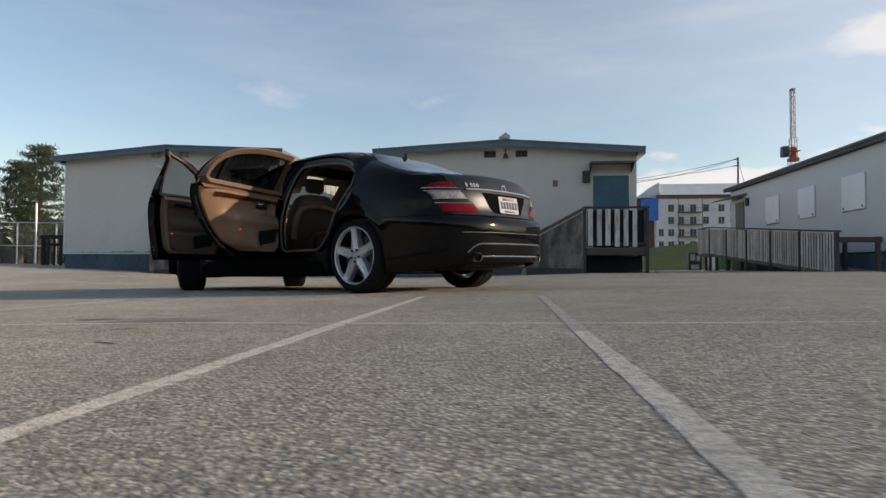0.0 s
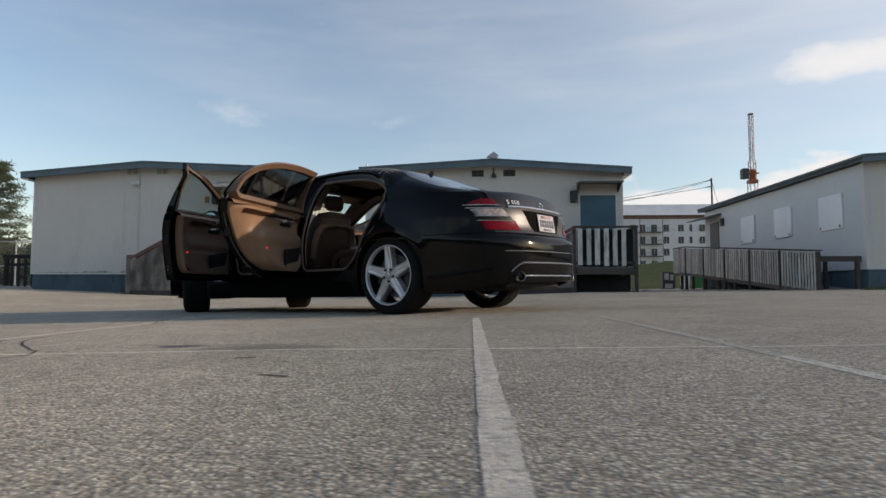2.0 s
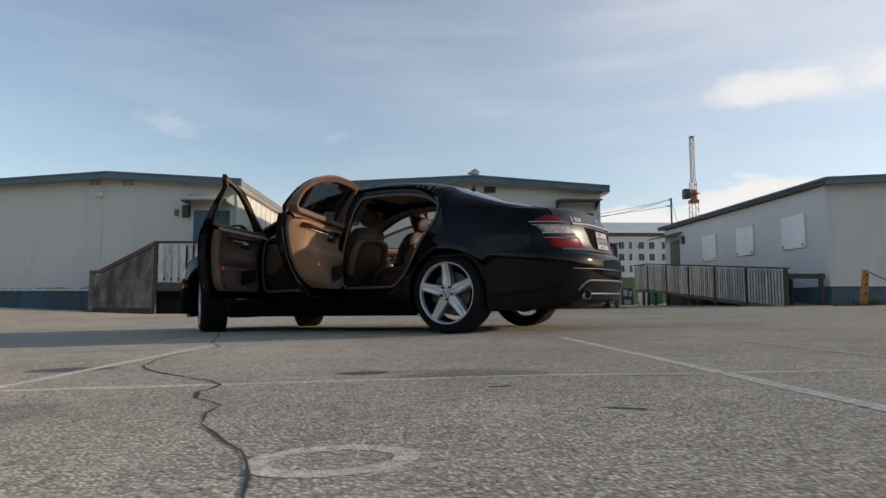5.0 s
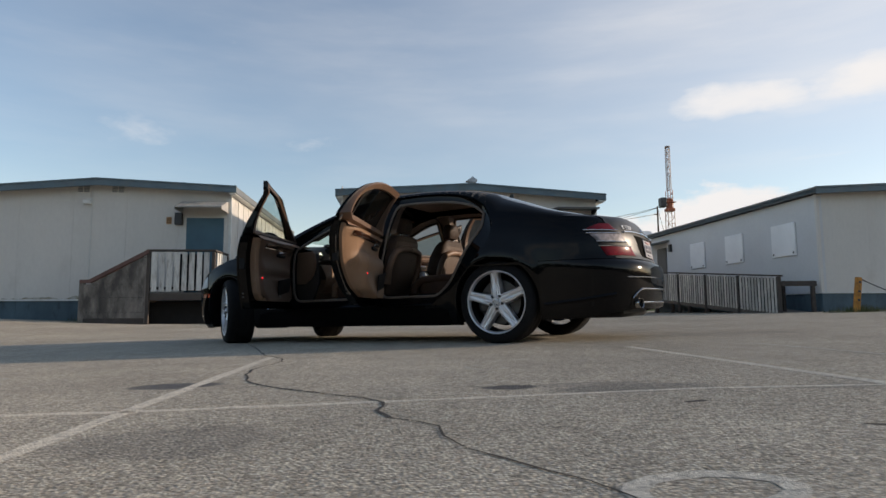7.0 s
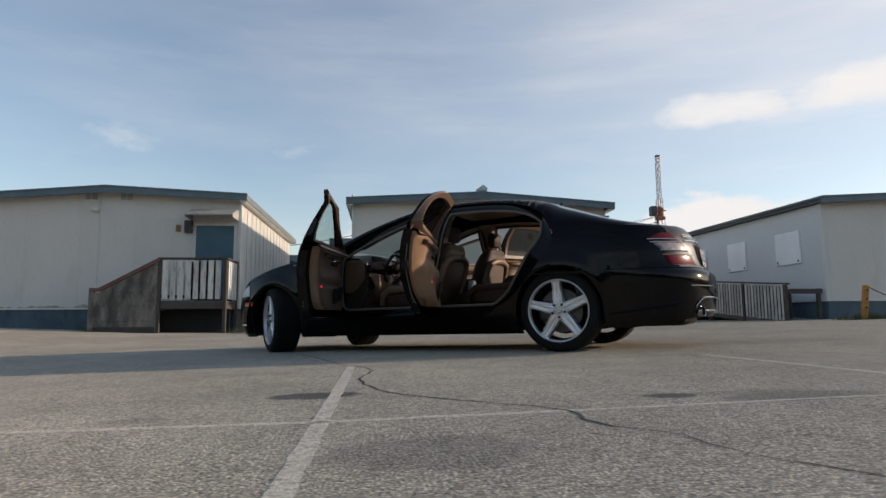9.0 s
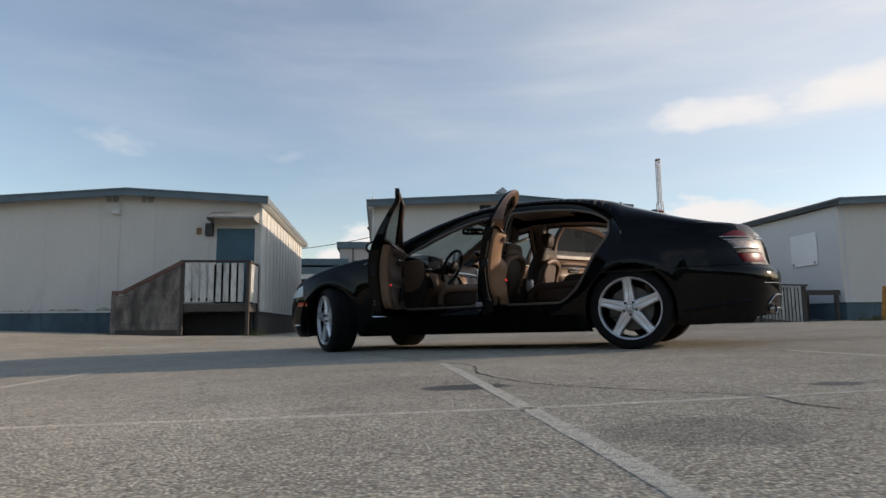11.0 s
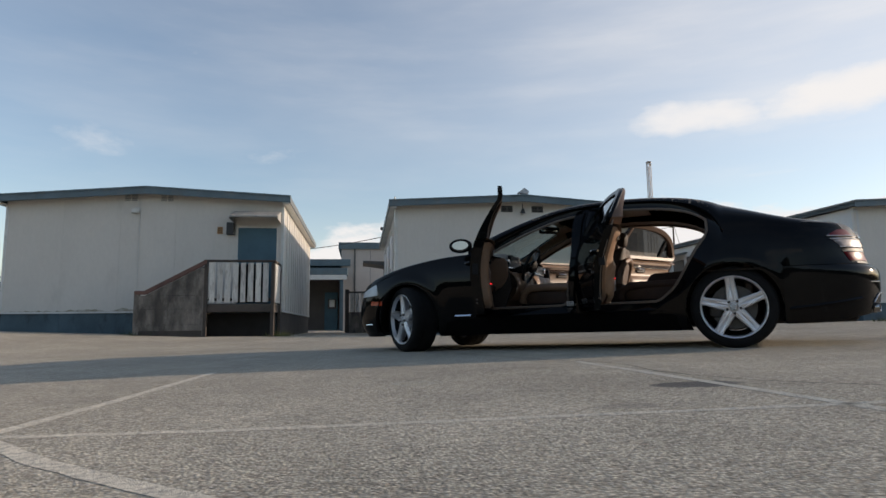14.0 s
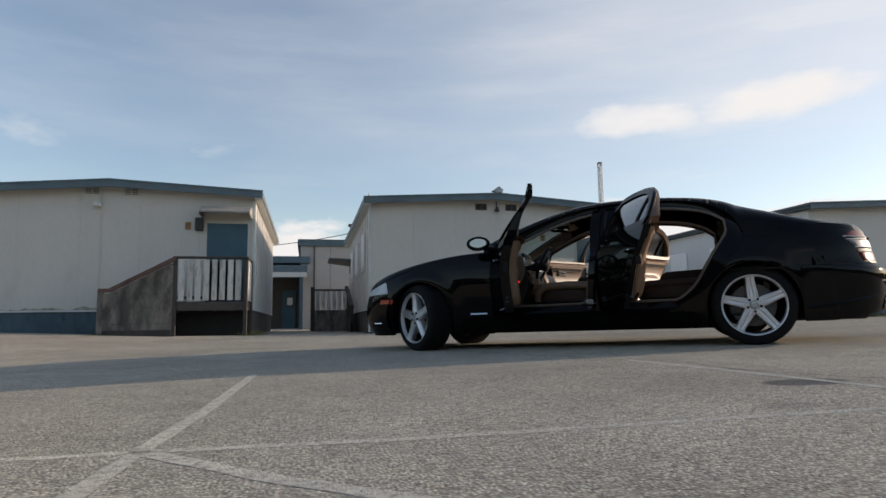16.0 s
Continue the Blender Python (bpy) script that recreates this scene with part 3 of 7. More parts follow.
def classroom(name, x0, x1, y0, y1, zg, hl, hr, hm, label, door=None, seed=0, left_boards=(), left_awning=None):
    """A portable classroom: front at y0 facing the car park, ridge running back from the middle."""
    t = thing(name, pose(0, 0, 0), label, "building", "portable classrooms", "")
    w, d = x1 - x0, y1 - y0
    sk = 0.60
    front = siding_wall("front_wall", w, hl - sk, hr - sk, hm - sk, 1.22, t)
    front.matrix_world = pose(x0, y0, sk)
    for nm, mm, h in (("side_wall", pose(x1, y0 + 0.14, sk, 0, 0, 90), hr), ("side_wall", pose(x0, y1 - 0.14, sk, 0, 0, -90), hl)):
        wall = siding_wall(nm, d - 0.28, h - sk, h - sk, h - sk, 1.22, t, paint=SIDING_STREAKED)
        wall.matrix_world = mm
        for k in range(1, 14):
            part("batten", boxed((d - 0.28) * k / 14 - 0.02, (d - 0.28) * k / 14 + 0.02, -0.016, -0.001, 0.02, h - sk - 0.14), SIDING_STREAKED, wall)
    back = siding_wall("back_wall", w, hr - sk, hl - sk, hm - sk, 1.22, t)
    back.matrix_world = pose(x1, y1, sk, 0, 0, 180)
    # blue skirt below, set slightly back, with a thin white drip edge
    n = round(w / 1.22)
    skirt = part("skirt", boxed(x0 + 0.03, x1 - 0.03, y0 + 0.045, y0 + 0.09, zg - 0.4, sk - 0.02), SKIRT, t, "blue painted plywood skirt with dirt")
    for i in range(n):
        a, b = x0 + 0.02 + (w - 0.04) * i / n + 0.003, x0 + 0.02 + (w - 0.04) * (i + 1) / n - 0.003
        part("skirt_panel", boxed(a, b, y0 + 0.03, y0 + 0.044, zg - 0.4, sk - 0.01), SKIRT, skirt)
    for xx in (x0 + 0.03, x1 - 0.10):
        part("skirt", boxed(xx, xx + 0.07, y0 + 0.11, y1 - 0.1, zg - 0.4, sk - 0.01), TIMBER_DARK, t, "dark side skirt")
    bm = boxed(x0 - 0.012, x1 + 0.012, y0 - 0.014, y0 + 0.05, sk - 0.03, sk + 0.012)
    box(bm, x1 - 0.05, x1 + 0.014, y0 + 0.051, y1, sk - 0.03, sk + 0.012)
    box(bm, x0 - 0.014, x0 + 0.05, y0 + 0.051, y1, sk - 0.03, sk + 0.012)
    part("drip_edge", bm, TRIMWHITE, t, "thin white drip edge")
    rnd = random.Random(31 + seed)
    bm, hs = bmesh.new(), 0.0
    n_ = int((w - 0.3) / 0.05)
    prev = None
    for k in range(n_ + 1):
        x = x0 + 0.10 + (w - 0.3) * k / n_
        hs = max(0.004, min(0.085, hs * 0.86 + rnd.uniform(-0.02, 0.026)))
        cur = (bm.verts.new((x, y0 - 0.0025, sk + 0.012)), bm.verts.new((x, y0 - 0.0025, sk + 0.012 + hs)))
        if prev:
            bm.faces.new((prev[0], cur[0], cur[1], prev[1]))
        prev = cur
    part("moss_stain", bm, MOSS, t, "brown-green moss along the wall's foot")
    for xx in (x0 - 0.012, x1 - 0.05):
        part("corner_trim", boxed(xx, xx + 0.062, y0 - 0.012, y0 + 0.06, sk + 0.013, (hl if xx < x0 + 1 else hr) - 0.14), TRIMWHITE, t)
    # roof with overhang and fascia
    o, s = 0.30, 0.16
    xm = (x0 + x1) / 2
    bm = prism(bmesh.new(), [(x0 - s, hl - 0.03), (xm, hm - 0.03), (x1 + s, hr - 0.03), (x1 + s, hr + 0.05), (xm, hm + 0.06), (x0 - s, hl + 0.05)], "y", y0 - o + 0.03, y1 + o - 0.03)
    part("roof", bm, ROOFING, t, "low grey membrane roof")
    bm = prism(bmesh.new(), [(x0 - s - 0.03, hl - 0.09), (xm, hm - 0.09), (xm, hm + 0.085), (x0 - s - 0.03, hl + 0.075)], "y", y0 - o, y0 - o + 0.028)
    part("fascia", bm, FASCIA, t)
    bm = prism(bmesh.new(), [(xm + 0.002, hm - 0.09), (x1 + s + 0.03, hr - 0.09), (x1 + s + 0.03, hr + 0.075), (xm + 0.002, hm + 0.085)], "y", y0 - o, y0 - o + 0.028)
    part("fascia", bm, FASCIA, t)
    bm = prism(bmesh.new(), [(x0 - s - 0.035, hl + 0.05), (xm, hm + 0.065), (x1 + s + 0.035, hr + 0.05), (x1 + s + 0.035, hr + 0.085), (xm, hm + 0.10), (x0 - s - 0.035, hl + 0.085)], "y", y0 - o - 0.02, y0 - o + 0.05)
    part("roof_edge", bm, FASCIA, t, "dark metal roof edge")
    for xx, h in ((x0 - s - 0.03, hl), (x1 + s + 0.003, hr)):
        part("fascia", boxed(xx, xx + 0.027, y0 - o + 0.029, y1 + o, h - 0.10, h + 0.06), GUTTER, t, "dull grey side fascia")
    part("soffit", boxed(x0 - s, x0, y0 - o + 0.03, y1 + o, hl - 0.12, hl - 0.09), TRIMWHITE, t)
    part("soffit", boxed(x1, x1 + s, y0 - o + 0.03, y1 + o, hr - 0.12, hr - 0.09), TRIMWHITE, t)
    # vents under the gable and a wall lamp between them
    xv, hv = xm, (hm if seed else hm + 0.10)
    for dx in (-0.42, 0.42):
        fr = part("gable_vent", boxed(xv + dx - 0.16, xv + dx + 0.16, y0 - 0.018, y0, hv - 0.33, hv - 0.16, 0.006), VENT if seed else SIDING, t, "louvred vent")
        for k in range(4):
            part("louvre", boxed(xv + dx - 0.14, xv + dx + 0.14, y0 - 0.03, y0 - 0.019, hv - 0.315 + 0.04 * k, hv - 0.295 + 0.04 * k), BLACKVOID if seed else GUTTER, fr)
        part("mullion", boxed(xv + dx - 0.012, xv + dx + 0.012, y0 - 0.034, y0 - 0.031, hv - 0.33, hv - 0.16), VENT if seed else SIDING, fr)
    if door is not None:
        dx0, dx1 = door
        part("door", boxed(dx0, dx1, y0 - 0.03, y0 - 0.002, 0.76, 2.66, 0.008), DOORBLUE, t, "plain blue door")
        fr = bmesh.new()
        box(fr, dx0 - 0.06, dx0 - 0.002, y0 - 0.022, y0 - 0.001, 0.72, 2.72)
        box(fr, dx1 + 0.002, dx1 + 0.06, y0 - 0.022, y0 - 0.001, 0.72, 2.72)
        box(fr, dx0 - 0.002, dx1 + 0.002, y0 - 0.022, y0 - 0.001, 2.662, 2.72)
        part("door_frame", fr, SIDING, t)
        can = CANOPY if seed == 0 else VENT
        # sheet-metal canopy, closed at its ends
        fold = [(y0 - 0.002, 3.07), (y0 - 0.10, 3.06), (y0 - 0.62, 2.87), (y0 - 0.62, 2.835), (y0 - 0.10, 3.02), (y0 - 0.002, 3.03)] if seed == 0 else [(y0 - 0.002, 3.0), (y0 - 0.62, 2.945), (y0 - 0.62, 2.905), (y0 - 0.002, 2.955)]
        bm = prism(bmesh.new(), fold, "x", dx0 - 0.10, dx1 + 0.08)
        aw = part("canopy", bm, can, t, "folded sheet-metal canopy")
        if seed == 0:
            for xx in (dx0 - 0.115, dx1 + 0.081):
                part("canopy_end", prism(bmesh.new(), [(y0 - 0.002, 3.06), (y0 - 0.10, 3.05), (y0 - 0.61, 2.86), (y0 - 0.61, 2.80), (y0 - 0.002, 2.78)], "x", xx, xx + 0.014), can, aw)
            for k in range(5):
                xx = dx0 - 0.06 + (dx1 - dx0 + 0.08) * k / 4
                part("seam", prism(bmesh.new(), [(y0 - 0.10, 3.062), (y0 - 0.62, 2.872), (y0 - 0.62, 2.876), (y0 - 0.10, 3.066)], "x", xx, xx + 0.012), can, aw)
        else:
            for xx in (dx0 - 0.085, dx1 + 0.045):
                part("bracket", prism(bmesh.new(), [(y0 - 0.002, 2.954), (y0 - 0.50, 2.913), (y0 - 0.10, 2.76), (y0 - 0.002, 2.74)], "x", xx, xx + 0.02), DARKBOX, aw)
        part("control_box", boxed(dx0 - 0.27, dx0 - 0.09, y0 - 0.13, y0, 2.47, 2.78, 0.015), DARKBOX, t, "dark metal control box")
    for m_, w_, h_ in left_boards:
        shutter(t, w_, h_, m_)
    return t


def wall_lamp(x, y, z, label):
    t = thing("wall_lamp", pose(x, y, z), label, "lamp", "wall lamps")
    part("backplate", boxed(-0.06, 0.06, -0.025, 0, -0.03, 0.09, 0.008), TRIMWHITE, t)
    part("arm", tube(bmesh.new(), [(0.02, -0.01, 0.08), (0.03, -0.03, 0.16), (0.03, -0.02, 0.22)], 0.009, 6), TRIMWHITE, t)
    bm = boxed(-0.10, 0.09, -0.15, -0.026, -0.07, 0.03, 0.02)
    part("housing", bm, TRIMWHITE, t)
    return t


def dish_lamp(x, y, z):
    t = thing("gable_lamp", pose(x, y, z), "dark conical floodlight hung below the gable", "lamp", "wall lamps")
    part("stem", tube(bmesh.new(), [(0, -0.02, 0.20), (0, -0.05, 0.05)], 0.012, 8), DARKBOX, t)
    bm = bmesh.new()
    bmesh.ops.create_cone(bm, cap_ends=True, segments=16, radius1=0.075, radius2=0.03, depth=0.12, matrix=pose(0, -0.07, 0, 20, 0, 0))
    part("shade", bm, DARKBOX, t)
    return t


def small_sign(x, y, z, label):
    t = thing("wall_sign", pose(x, y, z), label, "sign", "wall signs")
    part("plate", boxed(-0.065, 0.065, -0.012, 0, -0.09, 0.09, 0.004), SIGN_TAN, t)
    for k in range(3):
        part("text_bar", boxed(-0.045, 0.045, -0.016, -0.0125, 0.035 - 0.045 * k, 0.048 - 0.045 * k), TIMBER_DARK, t)
    return t


b1 = classroom("classroom_building", -12.74, -6.30, 17.0, 25.2, -0.22, 3.27, 3.36, 3.52, "pale grey portable classroom with a blue skirt and blue roof edge", door=(-7.39, -6.46))
b2 = classroom("classroom_building", -3.47, 3.30, 17.2, 25.4, 0.0, 3.34, 3.28, 3.52, "pale grey portable classroom with a blue door and roof edge", door=(2.20, 3.12), seed=1,
               left_boards=[(pose(-3.48, y, 2.2, 0, 0, -90), 0.85, 1.05) for y in (19.0, 21.2, 23.4)])
wall_lamp(-9.80, 17.0, 3.06, "small white lamp box on the classroom's gable wall")
dish_lamp(-0.08, 17.2, 3.22)
small_sign(-7.83, 17.0, 2.59, "small faded tan sign on the classroom wall")
small_sign(1.22, 17.2, 2.47, "small faded orange sign on the classroom wall")
entrance(-7.86, 15.95, -0.15, 3)
entrance(1.88, 16.13, 0.06, 5, 0.098)
conduit = tagged(part("conduit", tube(bmesh.new(), [(-9.72, 16.985, 0.6), (-9.72, 16.985, 3.4)], 0.008, 6), TRIMWHITE), "thin painted conduit up the gable wall", "pipe")
pipe = tagged(part("drain_pipe", tube(bmesh.new(), [(-3.50, 17.16, 0.0), (-3.50, 17.16, 3.55)], 0.022, 8), TRIMWHITE), "slim white pipe at the classroom's corner", "pipe")
cowl = thing("roof_cowl", pose(-0.1, 17.0, 3.61), "small metal ventilation cowl on the roof edge", "roof vent")
bm = bmesh.new()
bmesh.ops.create_cone(bm, cap_ends=True, segments=14, radius1=0.07, radius2=0.055, depth=0.12, matrix=pose(0, 0, 0.05))
part("stub", bm, GALV, cowl)
part("hood", prism(bmesh.new(), [(-0.16, 0.06), (0.12, 0.03), (0.14, 0.10), (0.02, 0.19)], "y", -0.09, 0.09), GALV, cowl)


# the classroom along the side of the yard
def side_classroom():
    t = thing("classroom_building", pose(8.72, 16.02, 0, 0, 0, 1.6), "long grey classroom with white boards over its windows", "building", "portable classrooms")
    H, zg, L, Wd, sk = 3.22, 0.12, 9.8, 9.0, 0.70
    w = siding_wall("side_wall", L, H - sk, H - sk, H - sk, 1.22, t, paint=SIDING_GREY)
    w.matrix_local = pose(0, L, sk, 0, 0, -90)
    w = siding_wall("front_wall", Wd - 0.14, H - sk, H - sk, H - sk + 0.02, 1.22, t)
    w.matrix_local = pose(0.14, 0, sk)
    part("back_wall", boxed(0.14, Wd, L - 0.14, L, sk, H), SIDING, t)
    part("far_wall", boxed(Wd - 0.14, Wd, 0.14, L - 0.14, sk, H), SIDING, t)
    for i in range(8):
        part("skirt_panel", boxed(0.03, 0.10, 0.02 + i * 1.222, 1.238 + i * 1.222, zg - 0.5, sk - 0.01), SKIRT, t, "blue painted skirt panel")
    for i in range(7):
        part("skirt_panel", boxed(0.104 + i * 1.26, 1.360 + i * 1.26, 0.03, 0.10, zg - 0.5, sk - 0.01), SKIRT, t, "blue painted skirt panel")
    bm = boxed(-0.014, 0.03, -0.014, L, sk - 0.03, sk + 0.012)
    box(bm, 0.031, Wd, -0.014, 0.03, sk - 0.03, sk + 0.012)
    part("drip_edge", bm, TRIMWHITE, t)
    part("corner_trim", boxed(-0.013, 0.06, -0.013, 0.06, sk + 0.013, H - 0.12), SIDING, t)
    # low gabled roof, its ridge running back from the middle of the front
    rise, xm = 0.27, Wd / 2
    up = lambda x: rise * (1 - abs(x - xm) / (xm + 0.2))
    ends = (-0.2, xm, Wd + 0.2)
    part("roof", prism(bmesh.new(), [(x, H + 0.02 + up(x)) for x in ends] + [(x, H + 0.125 + up(x)) for x in ends[::-1]], "y", -0.27, L + 0.2), ROOFING, t)
    part("gable", prism(bmesh.new(), [(0.0, H - 0.0), (Wd, H - 0.0), (Wd, H + 0.015), (xm, H + rise + 0.01), (0.0, H + 0.015)], "y", 0.0, 0.12), SIDING, t)
    part("fascia", boxed(-0.20, -0.172, -0.268, L + 0.2, H + 0.01, H + 0.10), FASCIA, t)
    for xa, xb in ((-0.2, xm - 0.001), (xm + 0.001, Wd + 0.2)):
        part("fascia", prism(bmesh.new(), [(xa, H - 0.03 + up(xa)), (xb, H - 0.03 + up(xb)), (xb, H + 0.11 + up(xb)), (xa, H + 0.11 + up(xa))], "y", -0.30, -0.272), FASCIA, t)
        part("roof_edge", prism(bmesh.new(), [(xa, H + 0.112 + up(xa)), (xb, H + 0.112 + up(xb)), (xb, H + 0.155 + up(xb)), (xa, H + 0.155 + up(xa))], "y", -0.325, -0.24), FASCIA, t)
    part("roof_edge", boxed(-0.225, -0.201, -0.325, L + 0.2, H + 0.101, H + 0.15), GUTTER, t, "dull metal roof edge")
    for y, w_ in ((1.35, 1.03), (3.77, 0.98), (6.05, 0.98)):
        shutter(t, w_, 0.91, pose(-0.001, y, 2.18, 0, 0, -90))
    # far door with its canopy
    part("door", boxed(-0.03, -0.002, 8.45, 9.25, 0.95, 2.72, 0.006), DARKBOX, t, "dark door at the ramp's top")
    part("canopy", prism(bmesh.new(), [(-0.002, 3.02), (-0.75, 2.84), (-0.75, 2.80), (-0.002, 2.95)], "y", 8.2, 9.75), GUTTER, t)
    part("control_box", boxed(-0.10, -0.002, 7.98, 8.12, 2.52, 2.80, 0.01), DARKBOX, t)
    return t


side_classroom()


def ramp():
    """The long timber ramp with its slatted railing beside the side classroom."""
    t = thing("access_ramp", pose(7.66, 16.1, 0, 0, 0, 1.2), "long weathered timber ramp with a grey slatted railing", "ramp")
    L = 10.5
    zf = lambda y: 0.20 + 0.68 * min(1, y / 9.2)      # walking surface
    bm = prism(bmesh.new(), [(0, zf(0) - 0.02), (9.2, zf(9.2) - 0.02), (L, zf(L) - 0.02), (L, zf(L) - 0.16), (9.2, zf(9.2) - 0.16), (0, zf(0) - 0.14)], "x", 0.05, 1.02)
    part("ramp_deck", bm, TIMBER, t)
    bm = prism(bmesh.new(), [(0, zf(0) + 0.0), (9.2, zf(9.2)), (L, zf(L)), (L, zf(L) - 0.15), (9.2, zf(9.2) - 0.15), (0, zf(0) - 0.15)], "x", 0.0, 0.045)
    part("edge_beam", bm, TIMBER, t, "weathered edge beam")
    bm = prism(bmesh.new(), [(-0.04, zf(0) + 0.90), (9.2, zf(9.2) + 0.93), (L, zf(L) + 0.93), (L, zf(L) + 0.97), (9.2, zf(9.2) + 0.97), (-0.04, zf(0) + 0.94)], "x", -0.05, 0.07)
    part("handrail", bm, TIMBER_DARK, t)
    rnd = random.Random(8)
    k, y = 0, 0.02
    while y < L:
        if k % 13 == 0 or y < 0.04:
            part("post", boxed(-0.035, 0.055, y, y + 0.09, -0.1, zf(y) + 0.90, 0.006), TIMBER_DARK, t)
            y += 0.10
        else:
            part("slat", boxed(-0.018 + rnd.uniform(-.003, .003), -0.008, y, y + 0.092, zf(y) - 0.04 + rnd.uniform(-.012, .012), zf(y) + 0.895, 0.003), SLAT_GREY, t)
            y += 0.142
        k += 1
    # sheet added behind the slats; its near-black puts shade into the gaps
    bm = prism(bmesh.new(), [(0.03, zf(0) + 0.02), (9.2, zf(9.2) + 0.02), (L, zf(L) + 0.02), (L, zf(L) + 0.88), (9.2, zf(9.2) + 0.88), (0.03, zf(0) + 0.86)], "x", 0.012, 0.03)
    part("backing", bm, BLACKVOID, t, "near-black sheet added behind the slats for shade in the gaps")
    for i in range(8):
        y = 1.2 + i * 1.22
        part("leg", boxed(0.03, 0.12, y, y + 0.09, -0.1, zf(y) - 0.16), TIMBER_DARK, t)
    return t


ramp()


def low_rail():
    t = thing("ramp_rail", pose(7.70, 16.12, 0), "short dark timber rail at the ramp's foot", "railing")
    part("post", boxed(0.80, 0.89, -0.04, 0.05, 0.0, 1.0, 0.008), TIMBER_DARK, t)
    part("post", boxed(0.30, 0.38, 0.40, 0.48, 0.0, 0.98, 0.008), TIMBER_DARK, t)
    part("rail", boxed(-0.02, 0.92, -0.065, -0.042, 0.86, 0.99, 0.006), TIMBER_DARK, t)
    return t


low_rail()


def yellow_post():
    t = thing("gate_post", pose(8.36, 14.42, ground_z(8.36, 14.4), 0, 8, 0), "rusty yellow steel post with a slack cable", "post")
    part("post", boxed(-0.06, 0.06, -0.05, 0.05, -0.1, 0.80, 0.012), YELLOW, t)
    for z in (0.25, 0.45, 0.66):
        part("hinge", boxed(-0.03, 0.03, -0.062, -0.051, z, z + 0.05, 0.004), DARKBOX, t)
    pts = [(0.05 + 2.2 * k / 10, 0.0, 0.77 - 0.35 * (1 - (1 - k / 10) ** 2)) for k in range(11)]
    part("cable", tube(bmesh.new(), pts, 0.012, 6), DARKBOX, t)
    return t


yellow_post()


# ---- between and behind the classrooms ----
# the porch's shade is put into this wall's dark colour
PORCHWALL = mat("shaded_porch_wall", (0.115, 0.098, 0.088), 0.8, scale=1.5, vary=0.1, fine=0.04)
GRASS = mat("rough_grass", (0.060, 0.078, 0.020), 0.95, scale=1.3, vary=0.25, fine=0.2, bump=0.4, stain=(0.075, 0.074, 0.028), stain_scale=0.5, stain_amount=0.5, spec=0.1)
BLADE = mat("grass_blade", (0.055, 0.075, 0.018), 0.8, scale=3, vary=0.4)
CONCRETE = mat("pale_concrete", (0.40, 0.39, 0.37), 0.85, scale=2, vary=0.12, fine=0.06, bump=0.2)
BARK = mat("rough_bark", (0.070, 0.048, 0.034), 0.95, scale=5, vary=0.3, bump=0.8, stretch=(3, 3, 0.5))
NEEDLES = mat("pine_needles", (0.030, 0.050, 0.022), 0.7, scale=0.6, vary=0.45)
NEEDLES_B = mat("pine_needles_yellowed", (0.038, 0.048, 0.020), 0.7, scale=0.6, vary=0.45)
HOUSEWRAP = mat("white_house_wrap", (0.66, 0.67, 0.68), 0.6, scale=0.5, vary=0.05, stain=(0.48, 0.50, 0.53), stain_scale=1.4, stain_amount=0.7)
SHEETING = mat("grey_roof_sheeting", (0.60, 0.61, 0.62), 0.65, scale=0.35, vary=0.12, bump=0.4, bump_scale=1.2)
TIMBERRAW = mat("raw_timber_band", (0.17, 0.095, 0.07), 0.8, scale=1.0, vary=0.25)
TARP = mat("blue_tarpaulin", (0.015, 0.13, 0.48), 0.5, scale=0.8, vary=0.15, bump=0.3, bump_scale=2)
DARKGLASS = mat("dark_window_glass", (0.045, 0.042, 0.042), 0.3, scale=1, vary=0.3)
CRANE_RED = mat("orange_red_crane_paint", (0.36, 0.10, 0.045), 0.55, scale=2, vary=0.2)
CRANE_GREY = mat("pale_crane_paint", (0.34, 0.24, 0.21), 0.55, scale=2, vary=0.2)
BIN_GREEN = mat("green_plastic_bin", (0.03, 0.17, 0.06), 0.45, scale=3, vary=0.12)
FAR_LEAF = mat("far_trees", (0.022, 0.032, 0.018), 0.9, scale=0.12, vary=0.4, fine=0.3, bump=0.5, bump_scale=0.8)


def bank():
    """A grassy bank that rises behind the classrooms."""
    bm = bmesh.new()
    top = lambda x, y: 0.16 + 2.55 * max(0, min(1, (y - 31) / 26)) ** 0.9 * (0.35 + 0.65 * max(0, min(1, (x - 4) / 12.5))) + 0.10 * noise.noise(Vector((x * 0.4, y * 0.4, 0)))
    xs, ys = span(3.0, 42.0, 40), span(31.0, 95.0, 40)
    rows = [[Vector((x, y, top(x, y) if y > 31.1 else 0.1)) for x in xs] for y in ys]
    g = bmesh.new()
    vs = [[g.verts.new(p) for p in r] for r in rows]
    for a, b in zip(vs, vs[1:]):
        for k in range(len(a) - 1):
            g.faces.new((a[k], a[k + 1], b[k + 1], b[k]))
    ob = tagged(part("grass_bank", g, GRASS, flat=False), "grassy bank rising behind the yard", "bank", kind="structure")
    rnd = random.Random(4)
    g = bmesh.new()
    for _ in range(1800):
        x, y = rnd.uniform(5, 16), rnd.uniform(31.5, 62)
        h, a = rnd.uniform(0.02, 0.06), rnd.uniform(0, 3.14)
        z = top(x, y)
        w = 0.02
        dx, dy = w * math.cos(a), w * math.sin(a)
        g.faces.new([g.verts.new(p) for p in ((x - dx, y - dy, z - 0.02), (x + dx, y + dy, z - 0.02), (x + rnd.uniform(-.08, .08), y + rnd.uniform(-.05, .05), z + h))])
